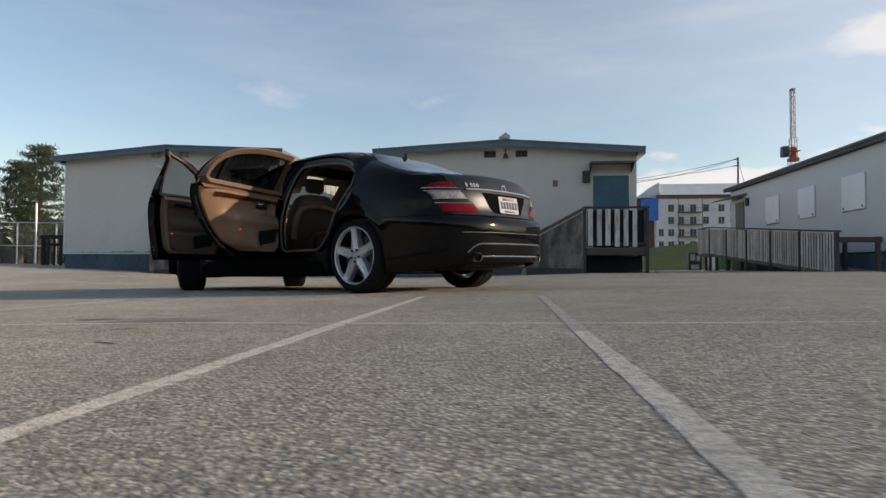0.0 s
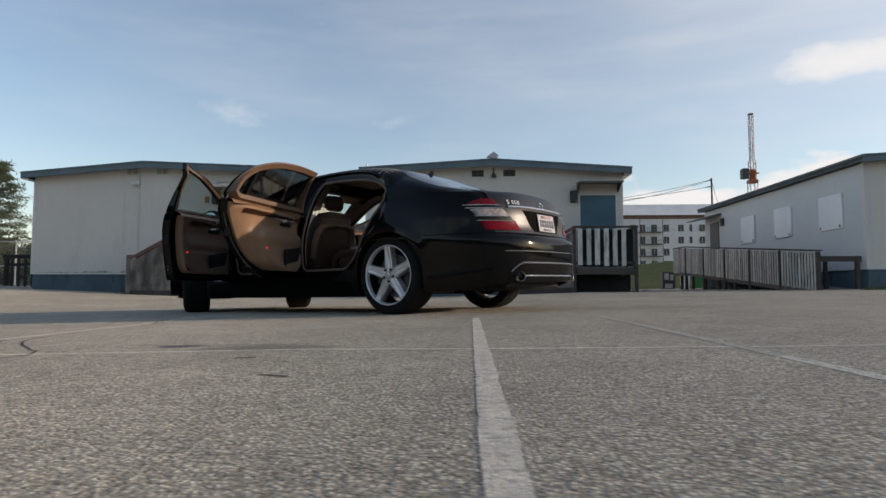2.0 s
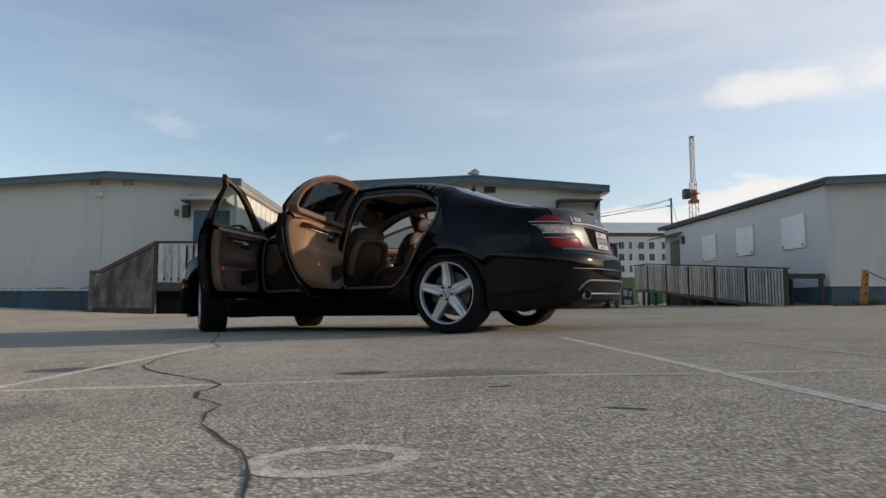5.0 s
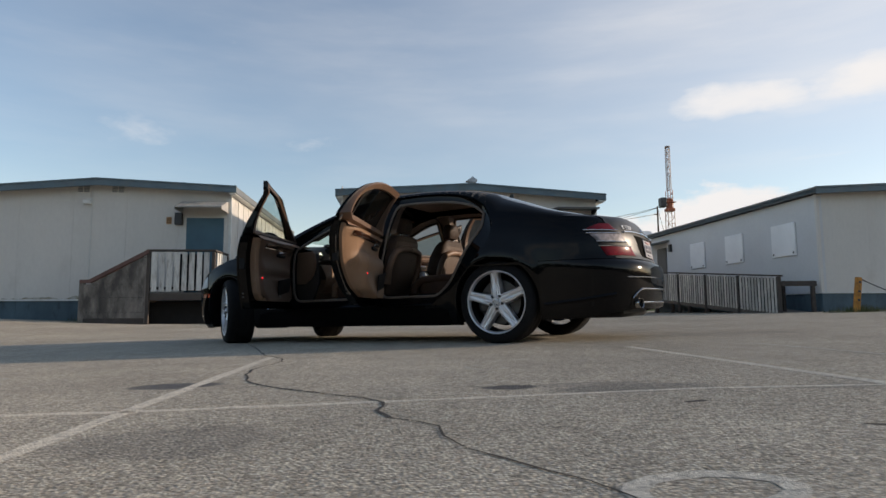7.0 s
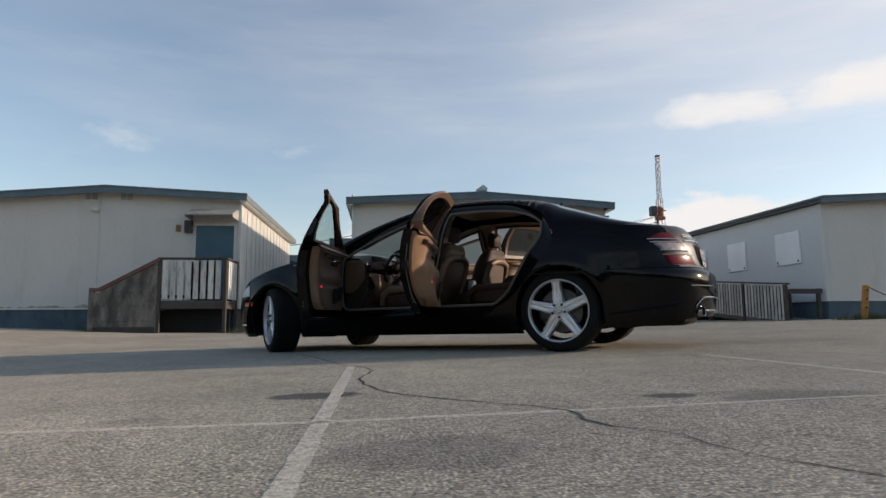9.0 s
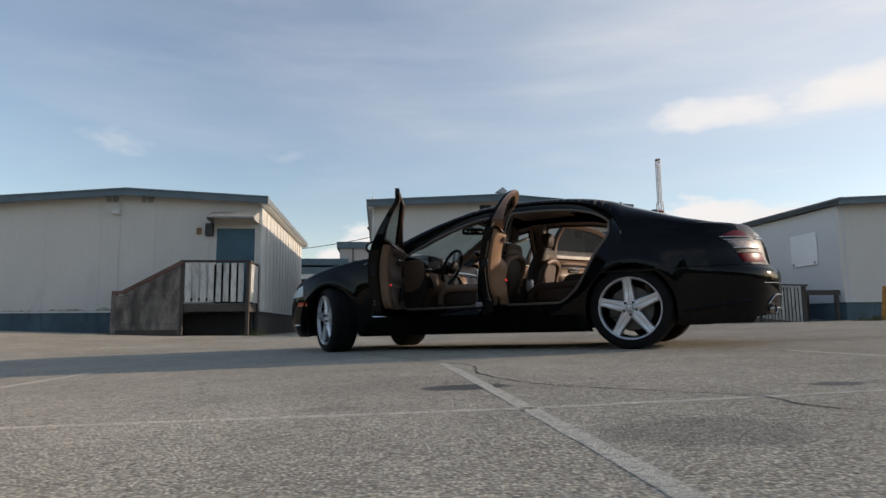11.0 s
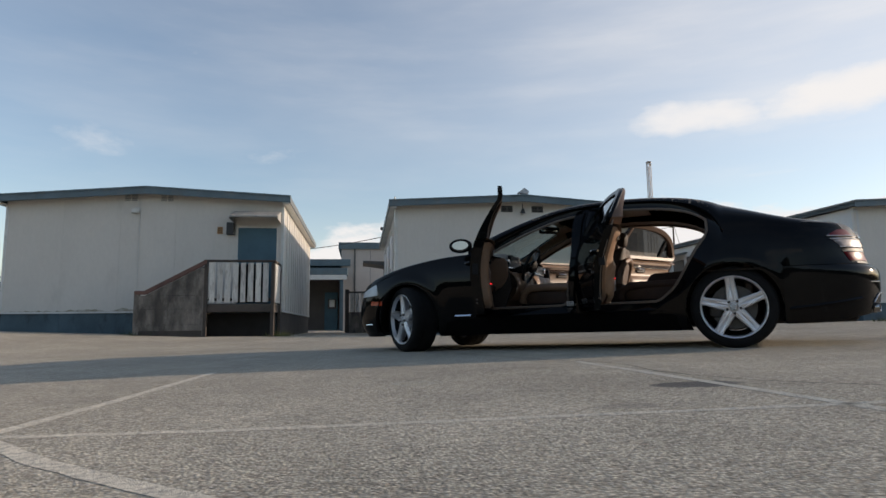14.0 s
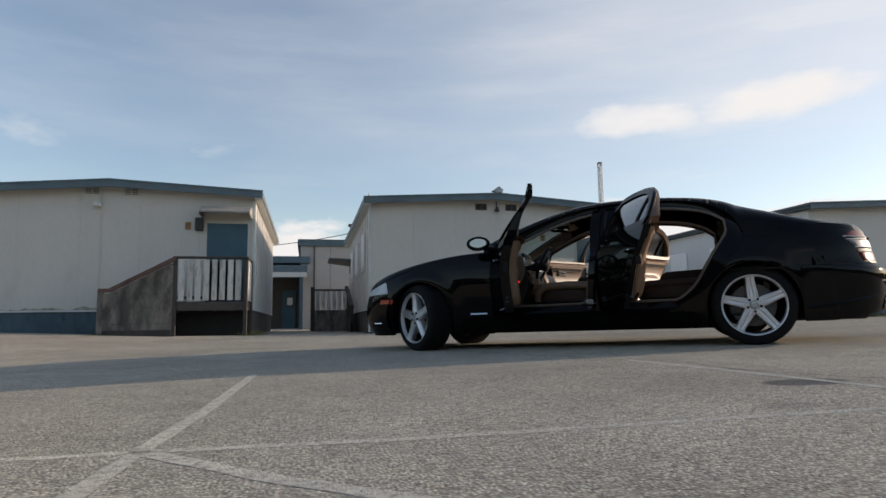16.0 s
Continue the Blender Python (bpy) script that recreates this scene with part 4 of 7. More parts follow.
    tagged(part("grass", g, BLADE), "rough grass on the bank", "grass", kind="stuff")
    return ob




bank()
rnd = random.Random(12)
g = bmesh.new()
for _ in range(900):
    a, r = rnd.uniform(0, 6.28), rnd.uniform(0, 0.75) ** 1.0
    x, y = 8.50 + r * math.cos(a) * 1.2, 14.45 + r * math.sin(a) * 0.5
    z = ground_z(x, y)
    h, q = rnd.uniform(0.04, 0.22) * (1 - 0.6 * r), rnd.uniform(0, 3.14)
    g.faces.new([g.verts.new(p) for p in ((x - 0.006 * math.cos(q), y - 0.006 * math.sin(q), z - 0.01), (x + 0.006 * math.cos(q), y + 0.006 * math.sin(q), z - 0.01), (x + rnd.uniform(-.05, .05), y + rnd.uniform(-.05, .05), z + h))])
for bx_, by_, n_ in ((-6.2, 16.2, 160), (-9.4, 15.85, 60), (3.35, 16.3, 80)):
    for _ in range(n_):
        x, y = bx_ + rnd.gauss(0, 0.16), by_ + rnd.gauss(0, 0.10)
        z, h, q = ground_z(x, y), rnd.uniform(0.03, 0.16), rnd.uniform(0, 3.14)
        g.faces.new([g.verts.new(p) for p in ((x - 0.006 * math.cos(q), y - 0.006 * math.sin(q), z - 0.01), (x + 0.006 * math.cos(q), y + 0.006 * math.sin(q), z - 0.01), (x + rnd.uniform(-.04, .04), y + rnd.uniform(-.04, .04), z + h))])
tagged(part("weeds", g, BLADE), "tufts of grass and weeds along the walls", "weeds", kind="stuff")


def bin_(x, y, z, w, h, m_, label):
    t = thing("waste_bin", pose(x, y, z), label, "bin", "waste bins")
    part("body", prism(bmesh.new(), [(-w * 0.44, 0.06), (w * 0.44, 0.06), (w * 0.5, h), (-w * 0.5, h)], "y", -w * 0.5, w * 0.5), m_, t)
    part("lid", boxed(-w * 0.54, w * 0.54, -w * 0.56, w * 0.54, h + 0.002, h + 0.06, 0.02), m_, t)
    for s in (-1, 1):
        bm = bmesh.new()
        bmesh.ops.create_cone(bm, cap_ends=True, segments=12, radius1=0.09, radius2=0.09, depth=0.05, matrix=pose(s * w * 0.46, w * 0.36, 0.09, 0, 90, 0))
        part("wheel", bm, DARKBOX, t)


bin_(9.62, 30.2, 0.14, 0.56, 0.66, BIN_GREEN, "green wheeled waste bin behind the ramp")
bin_(9.05, 30.3, 0.14, 0.34, 0.66, PANELWHITE, "small white waste bin behind the ramp")
wh = thing("steel_cabinet", pose(8.30, 30.4, 0.1), "dark steel cabinet with pale panels behind the ramp", "cabinet")
part("body", boxed(-0.30, 0.28, -0.22, 0.25, 0.04, 0.90, 0.02), DARKBOX, wh)
for x_, z_, w_, h_ in ((-0.12, 0.52, 0.20, 0.30), (0.12, 0.50, 0.14, 0.26), (-0.02, 0.14, 0.34, 0.20)):
    part("panel", boxed(x_ - w_ / 2, x_ + w_ / 2, -0.235, -0.221, z_, z_ + h_, 0.006), GALV, wh)


def school():
    """The pinkish school wing seen through the gap between the classrooms."""
    t = thing("school_building", pose(0, 0, 0), "pinkish stucco school wing with blue fascias", "building")
    part("tall_wall", boxed(-5.40, 2.0, 34.0, 44.0, -0.3, 4.30), SIDING_PINK, t)
    for x in (-3.9, -2.4):
        part("panel_joint", boxed(x, x + 0.02, 33.99, 34.0, 0.6, 4.2), VENT, t)
    part("fascia", boxed(-5.55, 2.1, 33.86, 44.1, 4.26, 4.60), FASCIA, t)
    part("low_wall", boxed(-9.5, -5.41, 36.6, 44.0, -0.3, 3.36), PORCHWALL, t)
    part("fascia", boxed(-9.6, -4.93, 33.80, 44.0, 3.36, 3.70), FASCIA, t)
    part("porch_roof", boxed(-9.6, -5.05, 32.6, 36.59, 2.80, 3.13), FASCIA, t)
    part("porch_beam", boxed(-9.6, -5.08, 32.62, 32.7, 2.55, 2.79), TRIMWHITE, t)
    part("column", boxed(-5.42, -5.25, 32.65, 32.85, -0.2, 2.55), SKIRT, t)
    d = part("door", boxed(-6.38, -5.66, 36.50, 36.59, 0.0, 2.12, 0.01), DOORBLUE, t, "blue door with a small pane")
    part("pane", boxed(-6.2, -5.75, 36.485, 36.499, 1.2, 1.75), DARKGLASS, d)
    part("notice", boxed(-6.12, -5.83, 36.478, 36.484, 1.3, 1.7), PANELWHITE, d)
    part("doorstep", boxed(-7.2, -5.1, 33.4, 36.49, -0.2, 0.02), CONCRETE, t)
    part("drain_pipe", tube(bmesh.new(), [(-4.7, 33.96, 0), (-4.7, 33.96, 4.25)], 0.04, 8), VENT, t)
    return t


school()
# landing at the flank of the second classroom
t = thing("side_landing", pose(0, 0, 0), "dark timber landing with white slats beside the classroom", "landing")
part("deck", boxed(-4.85, -3.63, 23.4, 25.2, 0.60, 0.70), TIMBER_DARK, t)
part("panel", boxed(-4.85, -3.63, 23.36, 23.399, -0.2, 0.69), PLYWOOD, t)
part("handrail", boxed(-4.90, -3.58, 23.35, 23.45, 1.37, 1.43, 0.008), TIMBER_DARK, t)
part("post", boxed(-4.92, -4.78, 23.33, 23.47, -0.2, 1.50, 0.01), TIMBER_DARK, t)
part("post", boxed(-3.72, -3.60, 23.33, 23.45, -0.2, 1.37, 0.01), TIMBER_DARK, t)
for i in range(6):
    part("slat", boxed(-4.74 + 0.185 * i, -4.61 + 0.185 * i, 23.31, 23.33, 0.72, 1.36, 0.003), SLAT, t)
part("stair_side", prism(bmesh.new(), [(23.3, -0.2), (23.3, 0.75), (20.6, 0.3), (20.6, -0.2)], "x", -3.72, -3.66), TIMBER_DARK, t)
part("stair_rail", prism(bmesh.new(), [(23.3, 1.45), (23.3, 1.53), (20.5, 0.78), (20.5, 0.70)], "x", -3.76, -3.64), TIMBER_DARK, t)
for y in (20.6, 21.9):
    part("post", boxed(-3.75, -3.65, y, y + 0.1, -0.2, 0.72 + (y - 20.6) * 0.27), TIMBER_DARK, t)
aw = thing("side_canopy", pose(0, 0, 0), "flat dark canopy over the classroom's side door", "canopy")
part("sheet", prism(bmesh.new(), [(-3.49, 2.52), (-4.30, 2.55), (-4.30, 2.47), (-3.49, 2.36)], "y", 23.6, 24.9), VENT, aw)
part("bracket", boxed(-3.54, -3.49, 24.2, 24.26, 2.05, 2.35), VENT, aw)
bk = thing("flood_lamp", pose(-3.65, 22.0, 0), "small floodlight on a bracket at the roof edge", "lamp", "wall lamps")
part("bracket", tube(bmesh.new(), [(0, 0, 3.30), (0, 0, 3.52)], 0.015, 6), VENT, bk)
part("head", boxed(-0.08, 0.04, -0.05, 0.05, 3.42, 3.52, 0.02), VENT, bk)


def sagging(a, b, sag, n=16):
    return [Vector(a).lerp(Vector(b), k / n) - Vector((0, 0, sag * 4 * (k / n) * (1 - k / n))) for k in range(n + 1)]


# ---- service mast and wires ----
t = thing("service_mast", pose(8.58, 25.38, 0), "slim service mast with sagging wires at the classroom's roof", "mast")
part("mast", tube(bmesh.new(), [(0, 0, 3.2), (0, 0, 4.52)], 0.038, 8, r1=0.032), BARK, t)
part("insulator", boxed(-0.16, 0.02, -0.03, 0.03, 4.17, 4.21, 0.008), BARK, t)
part("insulator", boxed(-0.10, 0.02, -0.03, 0.03, 4.43, 4.47, 0.008), BARK, t)
for z, e_, sag in ((4.45, (-5.25, -0.2, 3.52), 0.10), (4.43, (-5.25, -0.1, 3.42), 0.16), (4.19, (-5.25, -0.2, 3.46), 0.05)):
    part("wire", tube(bmesh.new(), sagging((-0.08, 0, z), e_, sag), 0.009, 5), DARKBOX, t)
part("stay_wire", tube(bmesh.new(), sagging((0.02, 0, 4.40), (0.30, 0, 3.3), 0.06), 0.008, 5), DARKBOX, t)
wire = tagged(part("overhead_wire", tube(bmesh.new(), sagging((-6.9, 27.6, 3.42), (-3.3, 25.5, 3.75), 0.06), 0.014, 5), DARKBOX), "dark cable strung between the classrooms", "cable")


# ---- apartment block under construction ----
def apartments():
    K = 1.366
    X = lambda x: 0.1 + (x - 0.1) * K
    Z = lambda z: 0.2 + (z - 0.2) * K
    y0 = 150.0
    t = thing("apartment_building", pose(0, 0, 0), "white-wrapped apartment block under construction", "building")
    part("wall", boxed(X(23.7), X(46), y0, y0 + 16, -0.6, Z(12.5)), HOUSEWRAP, t, "wall in white house wrap")
    part("roof", prism(bmesh.new(), [(y0 - 0.8, Z(12.95)), (y0 + 5, Z(15.35)), (y0 + 17, Z(15.35)), (y0 + 17, Z(12.95))], "x", X(24.2), X(46)), SHEETING, t, "roof under pale sheeting")
    part("gable", prism(bmesh.new(), [(X(20.5), Z(12.6)), (X(24.2), Z(15.3)), (X(24.2), Z(12.6))], "y", y0 + 1.0, y0 + 15), SHEETING, t)
    part("timber_band", boxed(X(23.5), X(46), y0 - 0.25, y0 - 0.01, Z(12.35), Z(12.97)), TIMBERRAW, t)
    part("tarpaulin", boxed(X(21.0), X(23.9), y0 - 0.3, y0 - 0.05, Z(8.6), Z(12.3), 0.05), TARP, t, "blue tarpaulin over scaffolding")
    part("side_wing", boxed(X(20.0), X(23.69), y0 + 3, y0 + 16, -0.6, Z(12.4)), TIMBERRAW, t)
    for r in range(5):
        zt = 11.35 - 2.09 * r
        for x0, w in ((25.5, 1.0), (27.2, 0.95), (29.1, 1.05), (31.2, 1.0), (33.7, 1.0), (35.6, 0.55), (37.3, 1.0), (39.2, 1.0), (41.5, 1.0), (23.95, 0.85)):
            if x0 < 25 and r < 1.5:
                continue
            wn_ = part("window", boxed(X(x0), X(x0 + w), y0 - 0.12, y0 - 0.02, Z(zt - 1.27), Z(zt), 0.03), PANELWHITE, t)
            part("pane", boxed(X(x0 + 0.03), X(x0 + w * 0.49), y0 - 0.15, y0 - 0.121, Z(zt - 1.24), Z(zt - 0.03)), DARKGLASS, wn_)
            part("pane", boxed(X(x0 + w * 0.53), X(x0 + w - 0.03), y0 - 0.15, y0 - 0.121, Z(zt - 1.24), Z(zt - 0.03)), DARKGLASS, wn_)
        rn = random.Random(r)
        for k in range(14):
            x = rn.uniform(24.5, 41)
            part("wrap_print", boxed(X(x), X(x + 0.35), y0 - 0.02, y0 - 0.004, Z(zt - 1.0), Z(zt - 0.75)), SHEETING, t)
        zb = zt - 1.45
        bal = part("balcony", boxed(X(26.95), X(30.8), y0 - 1.5, y0 - 0.01, Z(zb), Z(zb + 0.13)), VENT, t)
        part("railing", boxed(X(26.95), X(30.8), y0 - 1.55, y0 - 1.5, Z(zb + 0.70), Z(zb + 0.76)), VENT, bal)
    for x in (26.95, 30.8):
        part("corner_post", boxed(X(x), X(x + 0.1), y0 - 1.5, y0 - 1.35, -0.6, Z(12.5)), TIMBERRAW, t)
    return t


apartments()


def tower_crane():
    t = thing("tower_crane", pose(25.75, 61.8, 0), "slim orange and grey tower crane mast with its cab", "crane")

    def lattice(z0, z1, ww, step, m_):
        for sx, sy in ((-1, -1), (1, -1), (1, 1), (-1, 1)):
            part("mast_leg", tube(bmesh.new(), [(sx * ww, sy * ww, z0), (sx * ww, sy * ww, z1)], 0.04, 5), m_, t)
        n = int((z1 - z0) / step)
        for i in range(n):
            a, b = z0 + (z1 - z0) * i / n, z0 + (z1 - z0) * (i + 1) / n
            s = 1 if i % 2 else -1
            part("brace", tube(bmesh.new(), [(-s * ww, -ww, a), (s * ww, -ww, b)], 0.022, 4), m_, t)
            part("brace", tube(bmesh.new(), [(-ww, -s * ww, a), (-ww, s * ww, b)], 0.022, 4), m_, t)
            part("brace", tube(bmesh.new(), [(-ww, -ww, b), (ww, -ww, b)], 0.020, 4), m_, t)
    lattice(0.8, 10.4, 0.34, 0.62, CRANE_GREY)
    part("slewing_ring", boxed(-0.42, 0.42, -0.4, 0.4, 10.4, 10.72, 0.05), CRANE_RED, t)
    part("machinery", boxed(-0.20, 0.24, -0.22, 0.22, 10.722, 11.75, 0.05), CRANE_RED, t)
    part("platform", boxed(-0.52, 0.50, -0.42, 0.42, 11.30, 11.38, 0.02), CRANE_RED, t)
    lattice(10.72, 12.6, 0.25, 0.36, CRANE_RED)
    lattice(12.6, 17.2, 0.165, 0.34, CRANE_GREY)
    part("top_cap", boxed(-0.21, 0.21, -0.2, 0.2, 17.1, 17.25, 0.02), CRANE_GREY, t)
    cab = part("cab", boxed(-1.02, -0.43, -0.4, 0.4, 10.83, 11.80, 0.05), DARKBOX, t, "dark glazed cab")
    part("cab_window", boxed(-0.93, -0.55, -0.43, -0.405, 11.15, 11.68), DARKGLASS, cab)
    part("cab_arm", boxed(-0.45, -0.2, -0.1, 0.1, 10.9, 11.0), CRANE_RED, t)
    return t


tower_crane()


# ---- pine and fence at the far side ----
def pine(x, y, z, h, spread, seed, label):
    rnd = random.Random(seed)
    t = thing("pine_tree", pose(x, y, z), label, "tree", "trees")
    trunk = bmesh.new()
    tube(trunk, [(0.15 * math.sin(k * 0.9), 0.1 * math.cos(k), h * k / 10) for k in range(11)], 0.26, 9, r1=0.03)
    tips = []
    for i in range(38):
        f = 0.14 + 0.84 * i / 37
        a = i * 2.4 + rnd.uniform(-.4, .4)
        ln_ = spread * (1.05 - f) ** 0.75 * rnd.uniform(0.62, 1.15) + 0.25
        b0 = Vector((0.1 * math.sin(f * 9), 0, h * f))
        b1 = b0 + Vector((math.cos(a) * ln_ * 0.6, math.sin(a) * ln_ * 0.6, 0.02 * ln_))
        b2 = b0 + Vector((math.cos(a) * ln_, math.sin(a) * ln_, 0.28 * ln_))
        tube(trunk, [b0, b1, b2], 0.05 * (1.2 - f), 5, r1=0.012)
        for q in span(0.25, 1.0, 5):
            tips.append(b0.lerp(b1, q * 1.6) if q < 0.6 else b1.lerp(b2, (q - 0.6) / 0.4))
        for s in (-1, 1):
            c = b0.lerp(b2, 0.62) + Vector((-math.sin(a) * s, math.cos(a) * s, 0.25)) * ln_ * 0.28
            tips += [c, b0.lerp(c, 0.7) + Vector((0, 0, 0.08))]
    tips.append(Vector((0, 0, h)))
    part("trunk", trunk, BARK, t)
    for m_, keep in ((NEEDLES, 0), (NEEDLES_B, 1)):
        g = bmesh.new()
        for k, p in enumerate(tips):
            if (k % 4 == 0) != bool(keep):
                continue
            for _ in range(24):
                d = Vector((rnd.gauss(0, 1), rnd.gauss(0, 1), rnd.gauss(0.35, 0.8))).normalized()
                r = rnd.uniform(0.18, 0.36)
                o_ = p + Vector((rnd.gauss(0, 0.24), rnd.gauss(0, 0.24), rnd.gauss(0, 0.07)))
                sd = d.orthogonal().normalized() * 0.035
                g.faces.new([g.verts.new(v) for v in (o_ - sd, o_ + sd, o_ + d * r)])
        part("needles" if not keep else "pale_needles", g, m_, t)
    return t


pine(-34.6, 42.0, 0.1, 8.9, 3.3, 3, "tall dark green pine with an open crown")
pine(-37.6, 43.5, 0.1, 8.0, 3.2, 7, "dark green pine behind the wire fence")


def wire_fence():
    t = thing("chain_link_fence", pose(-18.0, 26.0, -0.1), "galvanised chain-link fence with pipe rails", "fence")
    for x in (-4.2, -2.28, -0.4, 1.5):
        part("post", tube(bmesh.new(), [(x, 0, 0), (x, 0, 2.25)], 0.03, 8), GALV, t)
    part("tall_post", tube(bmesh.new(), [(-3.2, -0.1, 0), (-3.2, -0.1, 3.15)], 0.045, 8), GALV, t)
    for z in (2.25, 1.2, 0.12):
        part("rail", tube(bmesh.new(), [(-12, 0, z + 0.12), (3, 0, z - 0.03)], 0.024, 6), GALV, t)
    g = bmesh.new()
    x = -12.0
    while x < 3:
        for s in (-1, 1):
            a, b = Vector((x, 0.03, 0.12)), Vector((x + s * 2.13, 0.03, 2.25))
            tube(g, [a, b], 0.0028, 3)
        x += 0.16
    tagged(part("wire_mesh", g, GALV, t), kind="stuff")
    return t


wire_fence()
BLACKTIMBER = mat("black_stained_timber", (0.022, 0.019, 0.017), 0.8, scale=4, vary=0.25, fine=0.1, bump=0.2)
t = thing("low_fence", pose(-14.75, 19.0, 0), "low dark timber fence beside the classroom", "fence")
part("post", boxed(-0.36, -0.24, -0.05, 0.05, -0.4, 1.20, 0.01), BLACKTIMBER, t)
part("top_rail", boxed(-0.40, 1.95, -0.07, 0.07, 1.10, 1.22, 0.01), BLACKTIMBER, t)
part("low_rail", boxed(-0.24, 1.95, -0.03, 0.03, 0.10, 0.20, 0.01), BLACKTIMBER, t)
part("mid_rail", boxed(-0.24, 1.95, -0.03, 0.03, 0.86, 0.96, 0.01), BLACKTIMBER, t)
for k in range(8):
    part("baluster", boxed(-0.14 + 0.22 * k, -0.05 + 0.22 * k, -0.05, -0.031, 0.05, 1.09, 0.004), BLACKTIMBER, t)


# ---- far woods that close the place, unseen ones added for the car's reflections ----
def woods(name, x0, x1, y, h, seed, axis="x"):
    rnd = random.Random(seed)
    g = bmesh.new()
    n = int(abs(x1 - x0) / 2.2)
    for i in range(n):
        x = x0 + (x1 - x0) * i / n + rnd.uniform(-1, 1)
        hh, r = h * rnd.uniform(0.78, 1.12), rnd.uniform(1.6, 3.4)
        yy = y + rnd.uniform(-3, 3)
        for k in range(5):
            c = Vector((x + rnd.uniform(-r, r) * 0.5, yy + rnd.uniform(-1, 1), hh * (0.2 + 0.17 * k)))
            if axis == "y":
                c = Vector((c.y, c.x, c.z))
            bm2 = bmesh.ops.create_icosphere(g, subdivisions=1, radius=r * (1.1 - 0.15 * k), matrix=Matrix.Translation(c) @ Matrix.Diagonal((1, 1, 1.3, 1)))
            for v in bm2["verts"]:
                v.co += Vector((rnd.gauss(0, 0.35), rnd.gauss(0, 0.35), rnd.gauss(0, 0.35)))
    return tagged(part(name, g, FAR_LEAF), "far dark line of trees round the grounds", "woods", kind="stuff")


woods("far_woods", -150, 118, -48, 9.5, 21)
woods("far_woods", -120, -48, 95, 7.0, 22)
woods("far_woods", -60, 100, -95, 9.0, 23, "y")
woods("far_woods", -90, 66, 105, 8.5, 24, "y")


# ---- the car ----
PAINT_BLACK = mat("black_car_paint", (0.003, 0.0032, 0.0035), 0.35, scale=3, vary=0.05, coat=0.37, spec=0.0, coat_rough=0.035)
# tail panels get a rougher coat, set to soften the sun's glint
PAINT_SOFT = mat("soft_gloss_black_paint", (0.004, 0.0041, 0.0043), 0.35, scale=3, vary=0.05, coat=0.50, spec=0.0, coat_rough=0.09)
PAINT_LID = mat("soft_gloss_lid_paint", (0.004, 0.0041, 0.0043), 0.35, scale=3, vary=0.05, coat=1.0, spec=0.0, coat_rough=0.42)
TRIM_BLACK = mat("black_plastic_trim", (0.008, 0.008, 0.0085), 0.5, scale=30, vary=0.1, bump=0.05, spec=0.18)
RUBBER = mat("tyre_rubber", (0.010, 0.010, 0.0105), 0.8, scale=20, vary=0.2, fine=0.1, bump=0.15, spec=0.2)
ALLOY = mat("silver_painted_alloy", (0.74, 0.74, 0.75), 0.38, 0.75, scale=8, vary=0.06, coat=0.3)
STEEL = mat("brake_steel", (0.085, 0.08, 0.075), 0.5, 0.7, scale=20, vary=0.2)
CHROME = mat("chrome", (0.82, 0.83, 0.85), 0.06, 1.0, scale=5, vary=0.02)
LEATHER = mat("tan_leather", (0.222, 0.130, 0.077), 0.45, scale=14, vary=0.07, fine=0.05, bump=0.15, bump_scale=220)
LEATHER_DARK = mat("brown_leather", (0.070, 0.040, 0.025), 0.5, scale=14, vary=0.1, fine=0.05, bump=0.15, bump_scale=220)
# tan seat leather darkened, so its colour carries the cabin's shade
SEATHIDE = mat("shaded_seat_leather", (0.056, 0.031, 0.020), 0.6, scale=14, vary=0.15, fine=0.08, bump=0.3, bump_scale=220, spec=0.25)
HEADLINER = mat("beige_headliner_cloth", (0.34, 0.245, 0.175), 0.9, scale=30, vary=0.05, bump=0.1)
SEAL = mat("tan_door_seal", (0.17, 0.132, 0.104), 0.7, scale=30, vary=0.08)
CARPET = mat("dark_brown_carpet", (0.030, 0.021, 0.016), 0.95, scale=60, vary=0.2, bump=0.3)
WOOD = mat("dark_walnut_trim", (0.035, 0.014, 0.008), 0.12, scale=6, vary=0.5, stretch=(1, 1, 8), coat=1.0)
GLASS_TINT = glass("tinted_car_glass", (0.66, 0.74, 0.70))
GLASS_DARK = glass("privacy_car_glass", (0.07, 0.075, 0.075), front=0.12)
MIRROR = mat("mirror_glass", (0.33, 0.385, 0.375), 0.01, 1.0, scale=3, vary=0.01)
RED_LENS = mat("red_tail_lens", (0.14, 0.003, 0.009), 0.3, scale=40, vary=0.3, coat=0.14, spec=0.05)
CLEAR_LENS = mat("clear_tail_lens", (0.25, 0.225, 0.23), 0.35, 0.0, scale=30, vary=0.5, coat=0.22, spec=0.15)
ORANGE_LENS = mat("orange_signal_lens", (0.42, 0.045, 0.015), 0.15, scale=40, vary=0.1, coat=1.0)
RED_LAMP = lamp_lens("red_door_lamp", (0.9, 0.02, 0.03), 1.2)
RECESS = mat("deep_black_plastic", (0.004, 0.004, 0.004), 0.85, scale=20, vary=0.2, spec=0.04)
SATIN = mat("satin_bumper_chrome", (0.36, 0.36, 0.36), 0.22, 1.0, scale=5, vary=0.03)
RED_DARK = mat("dark_red_tail_lens", (0.11, 0.003, 0.008), 0.3, scale=40, vary=0.12, coat=0.22, spec=0.15)
# plate white greyed down, with the recess's shade in its colour
PLATE = mat("number_plate_shaded_white", (0.29, 0.29, 0.31), 0.4, scale=30, vary=0.06)
